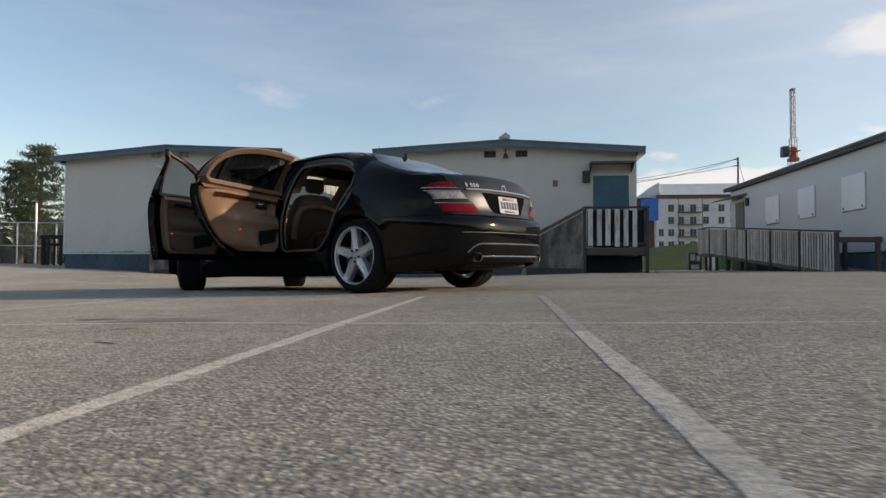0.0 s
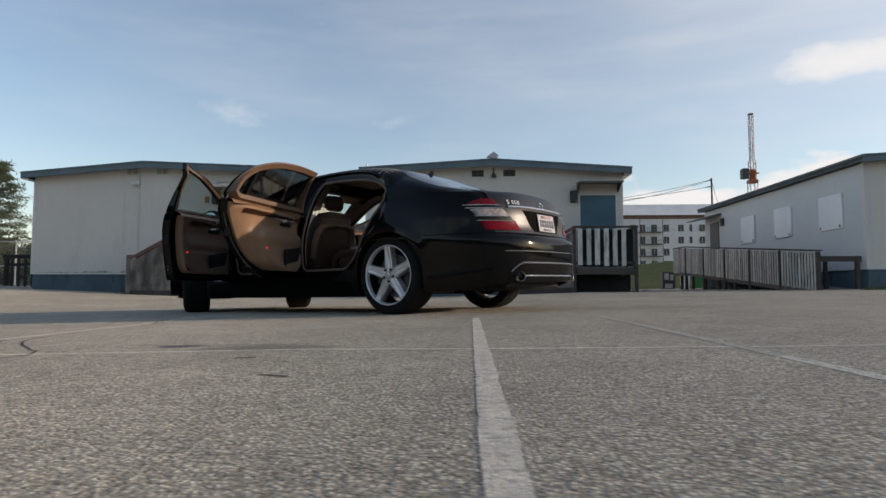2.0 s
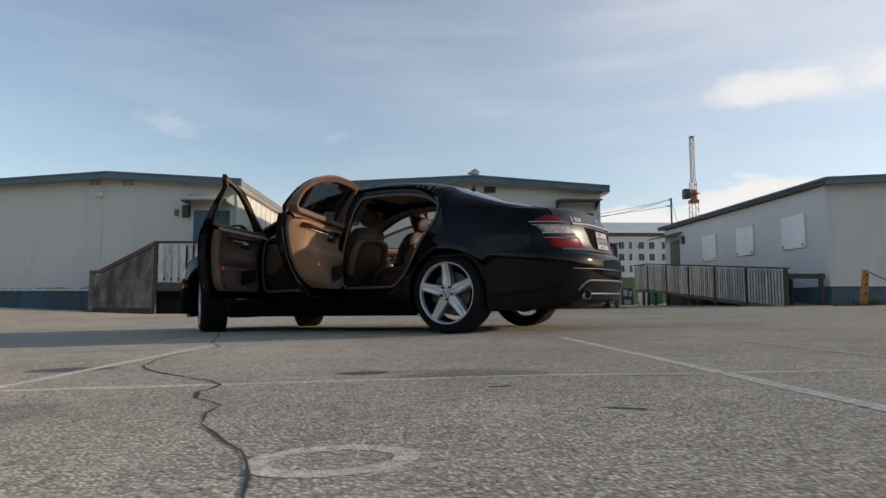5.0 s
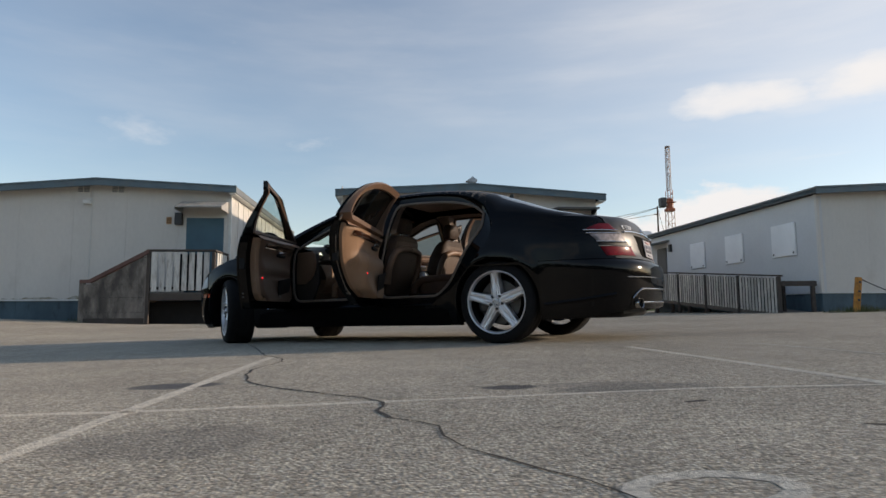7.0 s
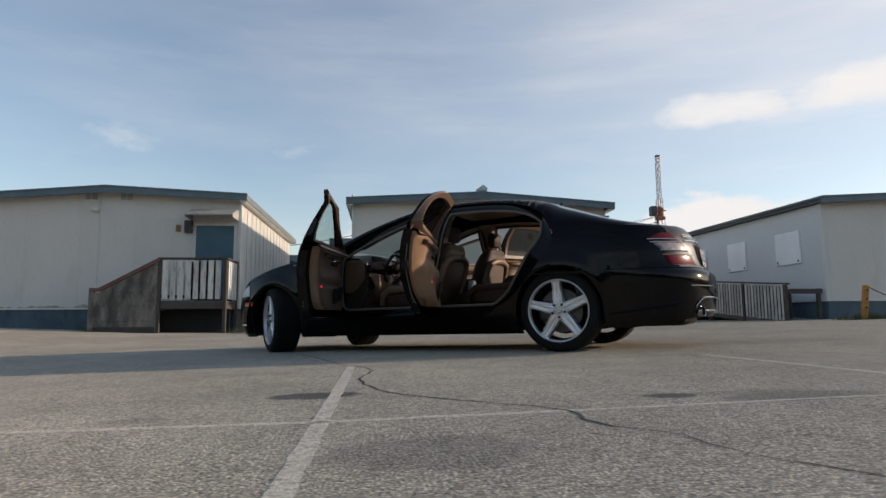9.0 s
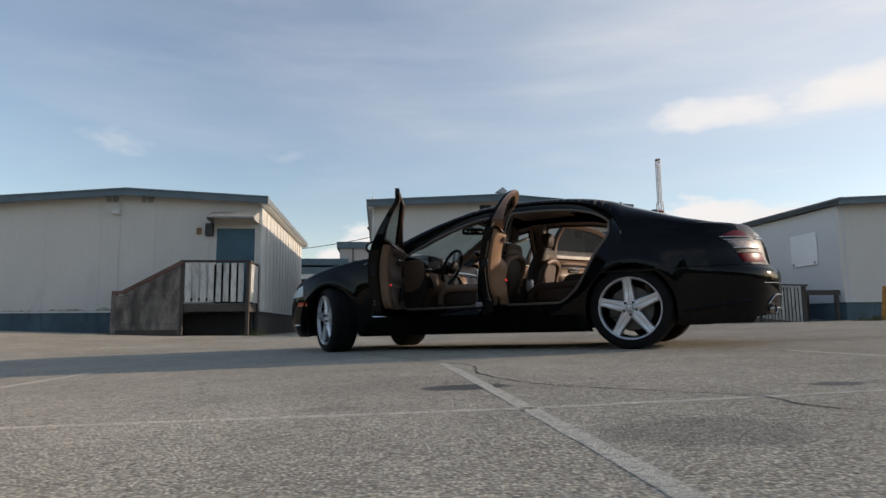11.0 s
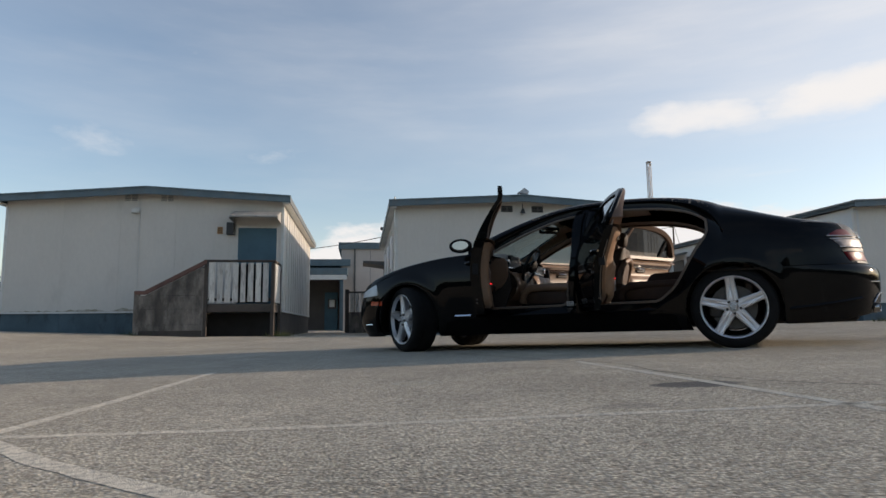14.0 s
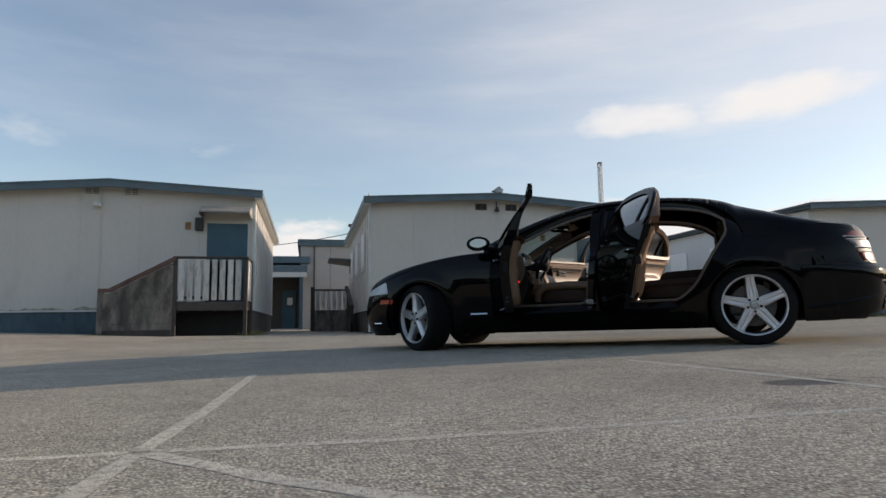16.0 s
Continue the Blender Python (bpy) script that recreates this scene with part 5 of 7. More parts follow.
PLATE_INK = mat("number_plate_ink", (0.12, 0.125, 0.16), 0.5, scale=30, vary=0.1)
PLATE_RED = mat("number_plate_red", (0.34, 0.19, 0.19), 0.5, scale=30, vary=0.1)
STICKER = mat("paper_sticker", (0.62, 0.62, 0.62), 0.6, scale=20, vary=0.08)


def curve(*pts):
    """A smooth function through (x, value) points, flat beyond the ends."""
    px, pv = [p[0] for p in pts], [p[1] for p in pts]
    d = [(pv[i + 1] - pv[i]) / (px[i + 1] - px[i]) for i in range(len(px) - 1)]
    m = [d[0]] + [(d[i - 1] + d[i]) / 2 if d[i - 1] * d[i] > 0 else 0.0 for i in range(1, len(d))] + [d[-1]]

    def f(x):
        if x <= px[0]:
            return pv[0]
        if x >= px[-1]:
            return pv[-1]
        i = max(k for k in range(len(px) - 1) if px[k] <= x)
        h = px[i + 1] - px[i]
        t = (x - px[i]) / h
        return (2 * t ** 3 - 3 * t ** 2 + 1) * pv[i] + (t ** 3 - 2 * t ** 2 + t) * h * m[i] + (-2 * t ** 3 + 3 * t ** 2) * pv[i + 1] + (t ** 3 - t ** 2) * h * m[i + 1]
    return f


AXLE, WR = 3.165, 0.345
half_w = curve((0.14, 0.84), (0.20, 0.872), (0.30, 0.893), (0.42, 0.905), (0.55, 0.922), (0.68, 0.930), (0.80, 0.924), (0.90, 0.905), (0.98, 0.880), (1.08, 0.835), (1.20, 0.765), (1.30, 0.695), (1.40, 0.610), (1.48, 0.53))
rear_x = curve((0.18, -1.06), (0.26, -1.12), (0.40, -1.16), (0.56, -1.17), (0.63, -1.155), (0.67, -1.10), (0.72, -1.075), (0.85, -1.06), (0.95, -1.02), (1.02, -0.965), (1.10, -0.90))
front_x = curve((0.18, 3.97), (0.26, 4.03), (0.42, 4.06), (0.56, 4.035), (0.68, 3.975), (0.78, 3.90), (0.90, 3.78), (1.0, 3.6))
edge_z = curve((-1.06, 0.935), (-0.9, 0.965), (-0.6, 0.99), (-0.3, 1.005), (0.0, 1.015), (0.6, 1.005), (1.4, 0.99), (2.0, 0.98), (2.45, 0.965), (2.75, 0.945), (3.1, 0.885), (3.45, 0.80), (3.7, 0.725), (3.9, 0.66), (4.06, 0.58))
door_top = curve((0.045, 1.03), (0.075, 1.10), (0.13, 1.185), (0.23, 1.265), (0.36, 1.322), (0.55, 1.367), (0.8, 1.392), (1.0, 1.40), (1.25, 1.395), (1.5, 1.36), (1.75, 1.288), (2.0, 1.19), (2.25, 1.067), (2.42, 0.968))
centre_z = curve((-0.70, 1.075), (-0.43, 1.14), (-0.11, 1.262), (0.22, 1.382), (0.63, 1.452), (1.1, 1.472), (1.55, 1.438), (1.75, 1.382), (2.0, 1.296), (2.3, 1.173), (2.62, 1.035))
hood_z = curve((2.40, 1.02), (2.8, 1.0), (3.2, 0.955), (3.5, 0.90), (3.75, 0.83), (3.93, 0.74), (4.03, 0.64))
deck_z = curve((-1.04, 0.985), (-0.98, 1.035), (-0.85, 1.055), (-0.6, 1.075))
RN, FN, X0R, X0F = 3.0, 3.2, -0.02, 2.68


def flare(x, z):
    """The body swells a little round each wheel."""
    out = 0.0
    for cx in (0.0, AXLE):
        r = math.hypot(x - cx, z - WR)
        out += 0.014 * math.exp(-((r - 0.40) / 0.07) ** 2)
    return out


def plan_y(x, z):
    """Half the body's width at x and height z."""
    w = half_w(z)
    if x < X0R:
        k = min(1.0, (X0R - x) / (X0R - rear_x(z)))
        return w * max(0.0, 1 - k ** RN) ** (1 / RN) + flare(x, z)
    if x > X0F:
        k = min(1.0, (x - X0F) / (front_x(z) - X0F))
        return w * max(0.0, 1 - k ** FN) ** (1 / FN) + flare(x, z)
    return w + flare(x, z)


def wrap(u, z):
    """A point of the body's side at u: x along the flank; past -0.5 and 3.2 it turns round the tail and the nose; u = -2 and 5 lie on the centre line."""
    if u < -0.5:
        end, s = rear_x(z), -1
        k0 = (-0.5 - X0R) / (end - X0R)
        f0 = math.asin(k0 ** (RN / 2))
        f = f0 + (math.pi / 2 - f0) * (-0.5 - u) / 1.5
        return Vector((X0R + (end - X0R) * math.sin(f) ** (2 / RN), half_w(z) * max(0.0, math.cos(f)) ** (2 / RN) + flare(-0.5, z) * (1 - (-0.5 - u) / 1.5), z))
    if u > 3.2:
        end = front_x(z)
        k0 = (3.2 - X0F) / (end - X0F)
        f0 = math.asin(k0 ** (FN / 2))
        f = f0 + (math.pi / 2 - f0) * (u - 3.2) / 1.8
        return Vector((X0F + (end - X0F) * math.sin(f) ** (2 / FN), half_w(z) * max(0.0, math.cos(f)) ** (2 / FN) + flare(3.2 + (u - 3.2), z) * (1 - (u - 3.2) / 1.8), z))
    return Vector((u, plan_y(u, z), z))


def grid(rows, bm=None, flip=False):
    """Faces between rows of points."""
    bm = bm or bmesh.new()
    vs = [[bm.verts.new(p) for p in r] for r in rows]
    for a, b in zip(vs, vs[1:]):
        for k in range(len(a) - 1):
            q = (a[k], a[k + 1], b[k + 1], b[k])
            if len({tuple(round(c, 5) for c in v.co) for v in q}) > 2:
                try:
                    bm.faces.new(q[::-1] if flip else q)
                except ValueError:
                    pass
    bmesh.ops.remove_doubles(bm, verts=bm.verts, dist=0.0003)
    return bm


def thick(bm, t, outward=None):
    """Gives a sheet a thickness inwards (towards y = 0 for a left-hand sheet)."""
    bmesh.ops.recalc_face_normals(bm, faces=bm.faces)
    c = Vector((1.4, 0, 0.7)) if outward is None else Vector(outward)
    f = max(bm.faces, key=lambda q: q.calc_area())
    if (f.calc_center_median() - c).dot(f.normal) < 0:
        bmesh.ops.reverse_faces(bm, faces=bm.faces)
    bm.normal_update()
    bmesh.ops.solidify(bm, geom=list(bm.faces), thickness=t)
    bmesh.ops.recalc_face_normals(bm, faces=bm.faces)
    return bm


def mirrored(bm):
    bmesh.ops.scale(bm, vec=(1, -1, 1), verts=bm.verts)
    bmesh.ops.reverse_faces(bm, faces=bm.faces)
    return bm


def cpart(name, bm, material, parent, label="", sharp=40):
    """A smooth-shaded part of the car that keeps its sharp edges."""
    bmesh.ops.recalc_face_normals(bm, faces=bm.faces)
    for e_ in bm.edges:
        if len(e_.link_faces) == 2 and e_.calc_face_angle(0) > radians(sharp):
            e_.smooth = False
    return part(name, bm, material, parent, label, flat=False)




ARCH = 0.378


def arch_z(x, base):
    for cx in (0.0, AXLE):
        d = abs(x - cx)
        if d < ARCH:
            return max(base, WR + math.sqrt(ARCH ** 2 - d * d))
    return base


def arch_us(a, b, cx, n):
    """Steps along the flank, closer where the wheel arch is steep."""
    out = set(span(a, b, n))
    out |= {cx + ARCH * math.cos(math.pi * k / 24) for k in range(25) if a <= cx + ARCH * math.cos(math.pi * k / 24) <= b}
    out |= {cx + s * (ARCH + 0.002) for s in (-1, 1) if a <= cx + s * (ARCH + 0.002) <= b}
    return sorted(out)


car = thing("car", None, "black four-door saloon with all its doors open", "car")
ca = radians(146.0)
fwd_, lef_ = Vector((math.cos(ca), math.sin(ca))), Vector((-math.sin(ca), math.cos(ca)))
hub = Vector((-1.104, 6.178))
base_ = hub - lef_ * 0.90
car.matrix_world = LOT @ pose(base_.x, base_.y, 0, 0, 0, 146.0)

BUMP_R, BUMP_F = 0.665, 0.56
# rear door's trailing edge, by height
rear_cut = curve((0.33, 0.635), (0.385, 0.565), (0.45, 0.44), (0.55, 0.325), (0.65, 0.235), (0.76, 0.15), (0.87, 0.065), (0.97, 0.04), (1.06, 0.045))
rear_seal = curve((0.351, 0.723), (0.434, 0.592), (0.531, 0.476), (0.689, 0.373), (0.849, 0.281), (0.973, 0.191), (1.047, 0.15))
b_post = curve((0.34, 1.325), (0.7, 1.305), (0.95, 1.275), (1.2, 1.275), (1.4, 1.24))
b_lean = curve((0.40, 1.35), (0.8, 0.7), (1.07, 0.25), (1.3, 0.15))
F_CUT = 2.36


def quarter():
    """The rear wing: from the door's edge back to the boot lid, over the wheel, split level with the bumper's top."""
    us = sorted(set(arch_us(-1.25, 0.70, 0.0, 44)) | {-0.392})
    low, high = [], []
    for u in us:
        x = wrap(u, 0.8).x
        top = edge_z(x)
        if u > 0.045:                       # in front: bounded above by the door's edge
            zs = [z for z in span(0.33, 1.04, 60) if rear_cut(z) <= u]
            top = min(top, min(zs)) if zs else top
        foot = arch_z(x, BUMP_R)
        if top > foot + 0.008:
            high.append([wrap(u, foot + (top - foot) * k / 10) for k in range(11)])
        zlo, zhi = arch_z(x, 0.156 if u > 0.3 else 0.20), min(top, BUMP_R)
        if u >= -0.392 and zhi - zlo > 0.004:
            zlo = min(zlo, zhi - 0.004)
            low.append([wrap(u, zlo + (zhi - zlo) * k / 10) for k in range(11)])
    return grid(low, grid(high))


def both_sides(name, make, material, label="", t=0.012, sharp=40):
    for s in (1, -1):
        bm = thick(make(), t)
        cpart(name, bm if s > 0 else mirrored(bm), material, car, label, sharp)


both_sides("rear_wing", quarter, PAINT_BLACK)
# between bumper cut and wheel the wing reaches down to the bumper's corner
rows = []
for u in span(-2.0, -0.392, 48):
    zm = 0.19 + 0.065 * max(0.0, min(1.0, (-0.65 - u) / 0.8))
    rows.append([wrap(u, zm + (z - 0.185) * (0.66 - zm) / 0.475) for z in (0.185, 0.20, 0.23, 0.27, 0.32, 0.37, 0.42, 0.47, 0.52, 0.56, 0.60, 0.625, 0.645, 0.66)])
rows_r = [[Vector((p.x, -p.y, p.z)) for p in r] for r in rows]
bumper = cpart("rear_bumper", thick(grid(rows[::-1] + rows_r[1:]), 0.015), PAINT_SOFT, car, "deep black bumper with ribbed chrome strips")
# boot lid: back face and top in one
def lid_z(x, y):
    half = max(0.3, plan_y(max(x, -0.9), 0.97))
    c = min(1.0, abs(y) / half)
    m = 2.4 + 0.8 * max(0.0, min(1.0, (x + 1.0) / 0.35))
    return edge_z(x) + (deck_z(x) - edge_z(x)) * max(0.0, 1 - c ** m) ** (1 / m)


lid = []
for u in span(-2.0, -1.258, 16):
    x_ = lambda z: wrap(u, z)
    r = [x_(z) for z in span(BUMP_R + 0.004, 0.93, 9)]
    p = r[-1]
    lip = edge_z(p.x)
    tops = []
    for k in range(1, 13):
        f = k / 12
        x = p.x + (-0.60 - p.x) * f
        yy = p.y * (1 + 0.02 * f) if p.y > 0.01 else 0.0
        z = lid_z(x, yy)
        z = 0.93 + (z - 0.93) * min(1.0, (f * 5.0)) ** 0.5
        tops.append(Vector((x, yy, z)))
    lid.append(r + tops)
lid_r = [[Vector((p.x, -p.y, p.z)) for p in r] for r in lid]
boot = cpart("boot_lid", thick(grid(lid[::-1] + lid_r[1:]), 0.012), PAINT_LID, car, "", 85)
# strip of wing top beside the boot lid
for s in (1, -1):
    rows = []
    for x in span(-0.872, -0.57, 18):
        ym = plan_y(x, edge_z(x))
        yi = min(ym - 0.001, 0.655)
        rows.append([Vector((x, ym + (yi - ym) * k / 8, lid_z(x, ym + (yi - ym) * k / 8) if k else edge_z(x))) for k in range(9)])
    bm = thick(grid(rows), 0.01, (-0.5, 0.5, 0.3))
    cpart("wing_top", bm if s > 0 else mirrored(bm), PAINT_BLACK, car)


def fender_rows():
    rows = []
    for u in arch_us(F_CUT + 0.006, 4.05, AXLE, 34):
        x = wrap(u, 0.7).x
        top = edge_z(x)
        zlo = arch_z(x, 0.156 if u < 3.0 else 0.20) if u < AXLE + 0.44 else BUMP_F + 0.003
        if AXLE + ARCH < u < AXLE + 0.44:
            zlo = BUMP_F + 0.003
        if top - zlo < 0.004:
            continue
        rows.append([wrap(u, zlo + (top - zlo) * k / 14) for k in range(15)])
    return rows


both_sides("front_wing", lambda: grid(fender_rows()), PAINT_BLACK)
rows = [[wrap(u, z) for z in (0.165, 0.18, 0.21, 0.26, 0.32, 0.38, 0.44, 0.50, 0.54, 0.557)] for u in span(AXLE + 0.405, 5.0, 40)]
rows_r = [[Vector((p.x, -p.y, p.z)) for p in r] for r in rows][::-1]
cpart("front_bumper", thick(grid(rows + rows_r[1:]), 0.015), PAINT_BLACK, car, "black front bumper")
rows = [[wrap(u, BUMP_F + 0.004 + (min(edge_z(wrap(u, 0.6).x), 0.72) - BUMP_F) * k / 5) for k in range(6)] for u in span(4.055, 5.0, 16)]
rows_r = [[Vector((p.x, -p.y, p.z)) for p in r] for r in rows][::-1]
cpart("nose_panel", thick(grid(rows + rows_r[1:]), 0.012), PAINT_BLACK, car)
rows = []
for x in span(2.40, 3.985, 30):
    w = plan_y(x, edge_z(x))
    rows.append([Vector((x, w * math.cos(a) ** 0.8 if math.cos(a) > 0 else 0, edge_z(x) + (max(hood_z(x), edge_z(x) + 0.01) - edge_z(x)) * math.sin(a) ** 0.75)) for a in span(0, math.pi / 2, 12)])
rows2 = [r + [Vector((p.x, -p.y, p.z)) for p in r[-2::-1]] for r in rows]
cpart("bonnet", thick(grid(rows2), 0.012, (3.2, 0, 0.3)), PAINT_BLACK, car)


# upper body: pillars, roof and screens share one surface
box_m = curve((-0.72, 3.2), (-0.3, 4.0), (0.15, 3.6), (0.6, 3.0), (1.55, 3.0), (1.9, 3.2), (2.5, 3.6))


def upper(x, t):
    """A point of the upper body at x; t runs from 0 at the door's top edge to 1 on the centre line."""
    zb = edge_z(x)
    z0 = max(zb, door_top(x)) if x > 0.045 else zb
    zc = max(centre_z(x), z0 + 0.012)
    m = box_m(x)

    def wide(z):
        s_ = max(0.0, min(1.0, (z - z0) / (zc - z0)))
        w = half_w(z) if x > X0R else plan_y(x, z)
        return w * max(0.0, 1 - s_ ** m) ** (1 / m)
    z1 = max(z0 + 0.86 * (zc - z0), z0 + 0.003)
    y1 = wide(z1)
    if t <= 0.35:
        z = z0 + (z1 - z0) * t / 0.35
        return Vector((x, wide(z), z))
    y = y1 * (1 - (t - 0.35) / 0.65)
    lo, hi = z1, zc
    for _ in range(24):
        mid = (lo + hi) / 2
        if wide(mid) > y:
            lo = mid
        else:
            hi = mid
    return Vector((x, y, lo))


def upper_sheet(x0, x1, a0, a1, nx, na, both=False):
    rows = []
    for i, x in enumerate(span(x0, x1, nx)):
        f0, f1 = a0(x) if callable(a0) else a0, a1(x) if callable(a1) else a1
        r = [upper(x, f0 + (f1 - f0) * (k / na)) for k in range(na + 1)]
        rows.append(r + [Vector((p.x, -p.y, p.z)) for p in r[-2::-1]] if both else r)
    return grid(rows)


HALF = math.pi / 2
scr_f = curve((1.62, 0.38), (1.9, 0.32), (2.2, 0.28), (2.45, 0.25))     # where the windscreen meets its pillar
scr_r = curve((-0.70, 0.30), (-0.5, 0.31), (-0.2, 0.33), (0.1, 0.36), (0.22, 0.40))
cpart("roof", thick(upper_sheet(0.16, 1.73, 0.0, 1.0, 30, 20, True), 0.02, (1, 0, 0.8)), PAINT_BLACK, car)
for s in (1, -1):
    bm = thick(upper_sheet(1.73, 2.44, 0.0, scr_f, 18, 8), 0.03)
    cpart("front_pillar", bm if s > 0 else mirrored(bm), PAINT_BLACK, car)
    bm = thick(upper_sheet(-0.72, 0.16, 0.0, scr_r, 34, 12), 0.02)
    cpart("rear_pillar", bm if s > 0 else mirrored(bm), PAINT_BLACK, car)
wind = cpart("windscreen", upper_sheet(1.735, 2.52, lambda x: scr_f(x) + 0.002, 1.0, 16, 14, True), GLASS_TINT, car, "clear tinted windscreen")
rearw = cpart("rear_window", upper_sheet(-0.68, 0.155, lambda x: scr_r(x) + 0.002, 1.0, 16, 14, True), GLASS_DARK, car, "dark rear window")
antenna = cpart("antenna", prism(bmesh.new(), [(0.17, 1.35), (0.26, 1.385), (0.21, 1.405), (0.19, 1.425), (0.175, 1.425)], "y", -0.009, 0.009), PAINT_BLACK, car)

# sills under the doors, rising a little towards the back
sill_z = lambda x: 0.156 + 0.004 * (x - 0.4)
for s in (1, -1):
    rows = [[Vector((x, half_w(z) + (0.006 if z < 0.3 else 0), z)) for z in [sill_z(x), sill_z(x) + 0.012, 0.20, 0.232, 0.25, 0.29, 0.31, 0.335]] + [Vector((x, half_w(0.335) - d, 0.343)) for d in (0.02, 0.06, 0.10)] for x in span(0.33, 2.80, 22)]
    rows[0:3] = [[Vector((max(p.x, math.sqrt(max(0.0, 0.380 ** 2 - (0.347 - p.z) ** 2)) + 0.004 * k), p.y, p.z)) for p in r] for k, r in enumerate(rows[0:3])]
    bm = thick(grid(rows), 0.012)
    cpart("sill", bm if s > 0 else mirrored(bm), RECESS, car, "matt black lower sill")
    bm = box(bmesh.new(), 2.42, 2.60, -0.002, 0.004, -0.010, 0.010, 0.002, Matrix.Translation((0, half_w(0.36) + 0.006, 0.360)) @ Matrix.Rotation(radians(28), 4, 'X'))
    cpart("sill_strip", bm if s > 0 else mirrored(bm), CHROME, car, "bright strip on the wing")


# doorways: jambs in body colour, then a tan seal all round
def front_loop(d):
    """Outline of the front doorway, drawn in by d, in x and z."""
    xs = span(b_post(1.35) + 0.03 + d * 0.5, 2.40 - d * 1.5, 22)
    top = [(x, door_top(x) - d * (1.0 + 0.55 * max(0, (x - 1.5)))) for x in xs]
    top = [p for p in top if p[1] > 0.80]
    r = 0.07
    front = [(F_CUT - d, z) for z in span(0.90 - d, 0.345 + d + r, 6)]
    bl = [(F_CUT - d - r + r * math.cos(a), 0.345 + d + r - r * math.sin(a)) for a in span(0.2, HALF, 5)]
    br = [(b_post(0.4) + 0.03 + d + r - r * math.sin(a), 0.345 + d + r - r * math.cos(a)) for a in span(0.0, HALF, 5)]
    back = [(b_post(z) + (0.03 + d) * b_lean(z), z) for z in span(0.345 + d + r + 0.05, door_top(b_post(1.3) + 0.03 + d) - d - 0.05, 10)]
    return top + front + bl + br + back


def rear_loop(d):
    xs = span(0.075 + d * 1.25, b_post(1.35) - 0.03 - d, 26)
    top = [(x, door_top(x) - d * (1.0 + 1.2 * max(0, 0.3 - x))) for x in xs]
    front = [(b_post(z) - 0.03 - d, z) for z in span(door_top(b_post(1.3) - 0.03) - d - 0.05, 0.345 + d + 0.07, 9)]
    r = 0.07
    bl = [(b_post(0.4) - 0.03 - d - r + r * math.cos(a), 0.345 + d + r - r * math.sin(a)) for a in span(0.2, HALF, 5)]
    zs = span(0.345 + d, 1.02, 16)
    mixd = min(1.0, d / 0.075)
    back = [(rear_cut(z) * (1 - mixd) + rear_seal(z) * mixd, z) for z in zs if door_top(rear_cut(z) * (1 - mixd) + rear_seal(z) * mixd) - d * 1.1 > z + 0.01]
    return top + front + bl + back


def on_body(p, inset=0.0):
    return Vector((p[0], plan_y(p[0], p[1]) - inset, p[1]))


for s in (1, -1):
    for loop, tag in ((front_loop, "front"), (rear_loop, "rear")):
        o, m_, i_ = loop(0.0), loop(0.022), loop(0.075)

        def even(l, n=64):
            q = [Vector((*p, 0)) for p in l] + [Vector((*l[0], 0))]
            acc = [0.0]
            for a, b in zip(q, q[1:]):
                acc.append(acc[-1] + (b - a).length)
            out, j = [], 0
            for k in range(n):
                t = acc[-1] * k / n
                while acc[j + 1] < t:
                    j += 1
                out.append(q[j].lerp(q[j + 1], (t - acc[j]) / max(1e-6, acc[j + 1] - acc[j])))
            return [(v.x, v.y) for v in out]
        o, m_, i_ = even(o), even(m_), even(i_)
        rows = [[on_body(p, 0.004) for p in o + o[:1]], [on_body(p, 0.03) for p in o + o[:1]], [on_body(p, 0.055) for p in m_ + m_[:1]], [on_body(p, 0.085) for p in i_ + i_[:1]], [on_body(p, 0.13) for p in i_ + i_[:1]]]
        bm = grid(rows)
        cpart("door_jamb", bm if s > 0 else mirrored(bm), PAINT_BLACK, car)
        over = [p for p in i_ if p[1] > 1.02]
        over.sort(key=lambda p: math.atan2(p[1] - 0.9, p[0] - (1.7 if tag == "front" else 0.75)))
        bm = grid([[on_body(p, 0.105) for p in over], [on_body(p, 0.16) + Vector((0, 0, 0.012)) for p in over], [on_body(p, 0.24) + Vector((0, 0, 0.025)) for p in over]])
        cpart("doorway_lining", bm if s > 0 else mirrored(bm), LEATHER_DARK, car, "brown lining over the doorway")
        bm = tube(bmesh.new(), [on_body(p, 0.085) for p in i_], 0.013, 8, closed=True)
        cpart("door_seal", bm if s > 0 else mirrored(bm), SEAL, car, "tan rubber door seal")
    # centre post
    rows = []
    for z in span(0.34, 1.385, 16):
        y = plan_y(1.25, z)
        rows.append([Vector((b_post(z) + dx, y - dy, z)) for dx, dy in ((-0.115, 0.12), (-0.105, 0.06), (-0.03, 0.05), (-0.03, 0.03), (0.03, 0.03), (0.03, 0.05), (0.105, 0.06), (0.115, 0.12))])
    bm = thick(grid(rows), 0.01)
    cpart("centre_post", bm if s > 0 else mirrored(bm), PAINT_BLACK, car)
    rows = [[Vector((b_post(z) + dx, plan_y(1.25, z) - dy, z)) for dx, dy in ((-0.10, 0.10), (-0.08, 0.16), (0.08, 0.16), (0.10, 0.10))] for z in span(0.36, 1.36, 10)]
    bm = grid(rows)
    cpart("post_trim", bm if s > 0 else mirrored(bm), HEADLINER, car)
st = cpart("sticker", boxed(1.356, 1.444, 0.846, 0.856, 0.413, 0.457), STICKER, car, "white printed sticker on the door post")
part("text_bar", boxed(1.366, 1.376, 0.8565, 0.8575, 0.420, 0.448), TRIM_BLACK, st)
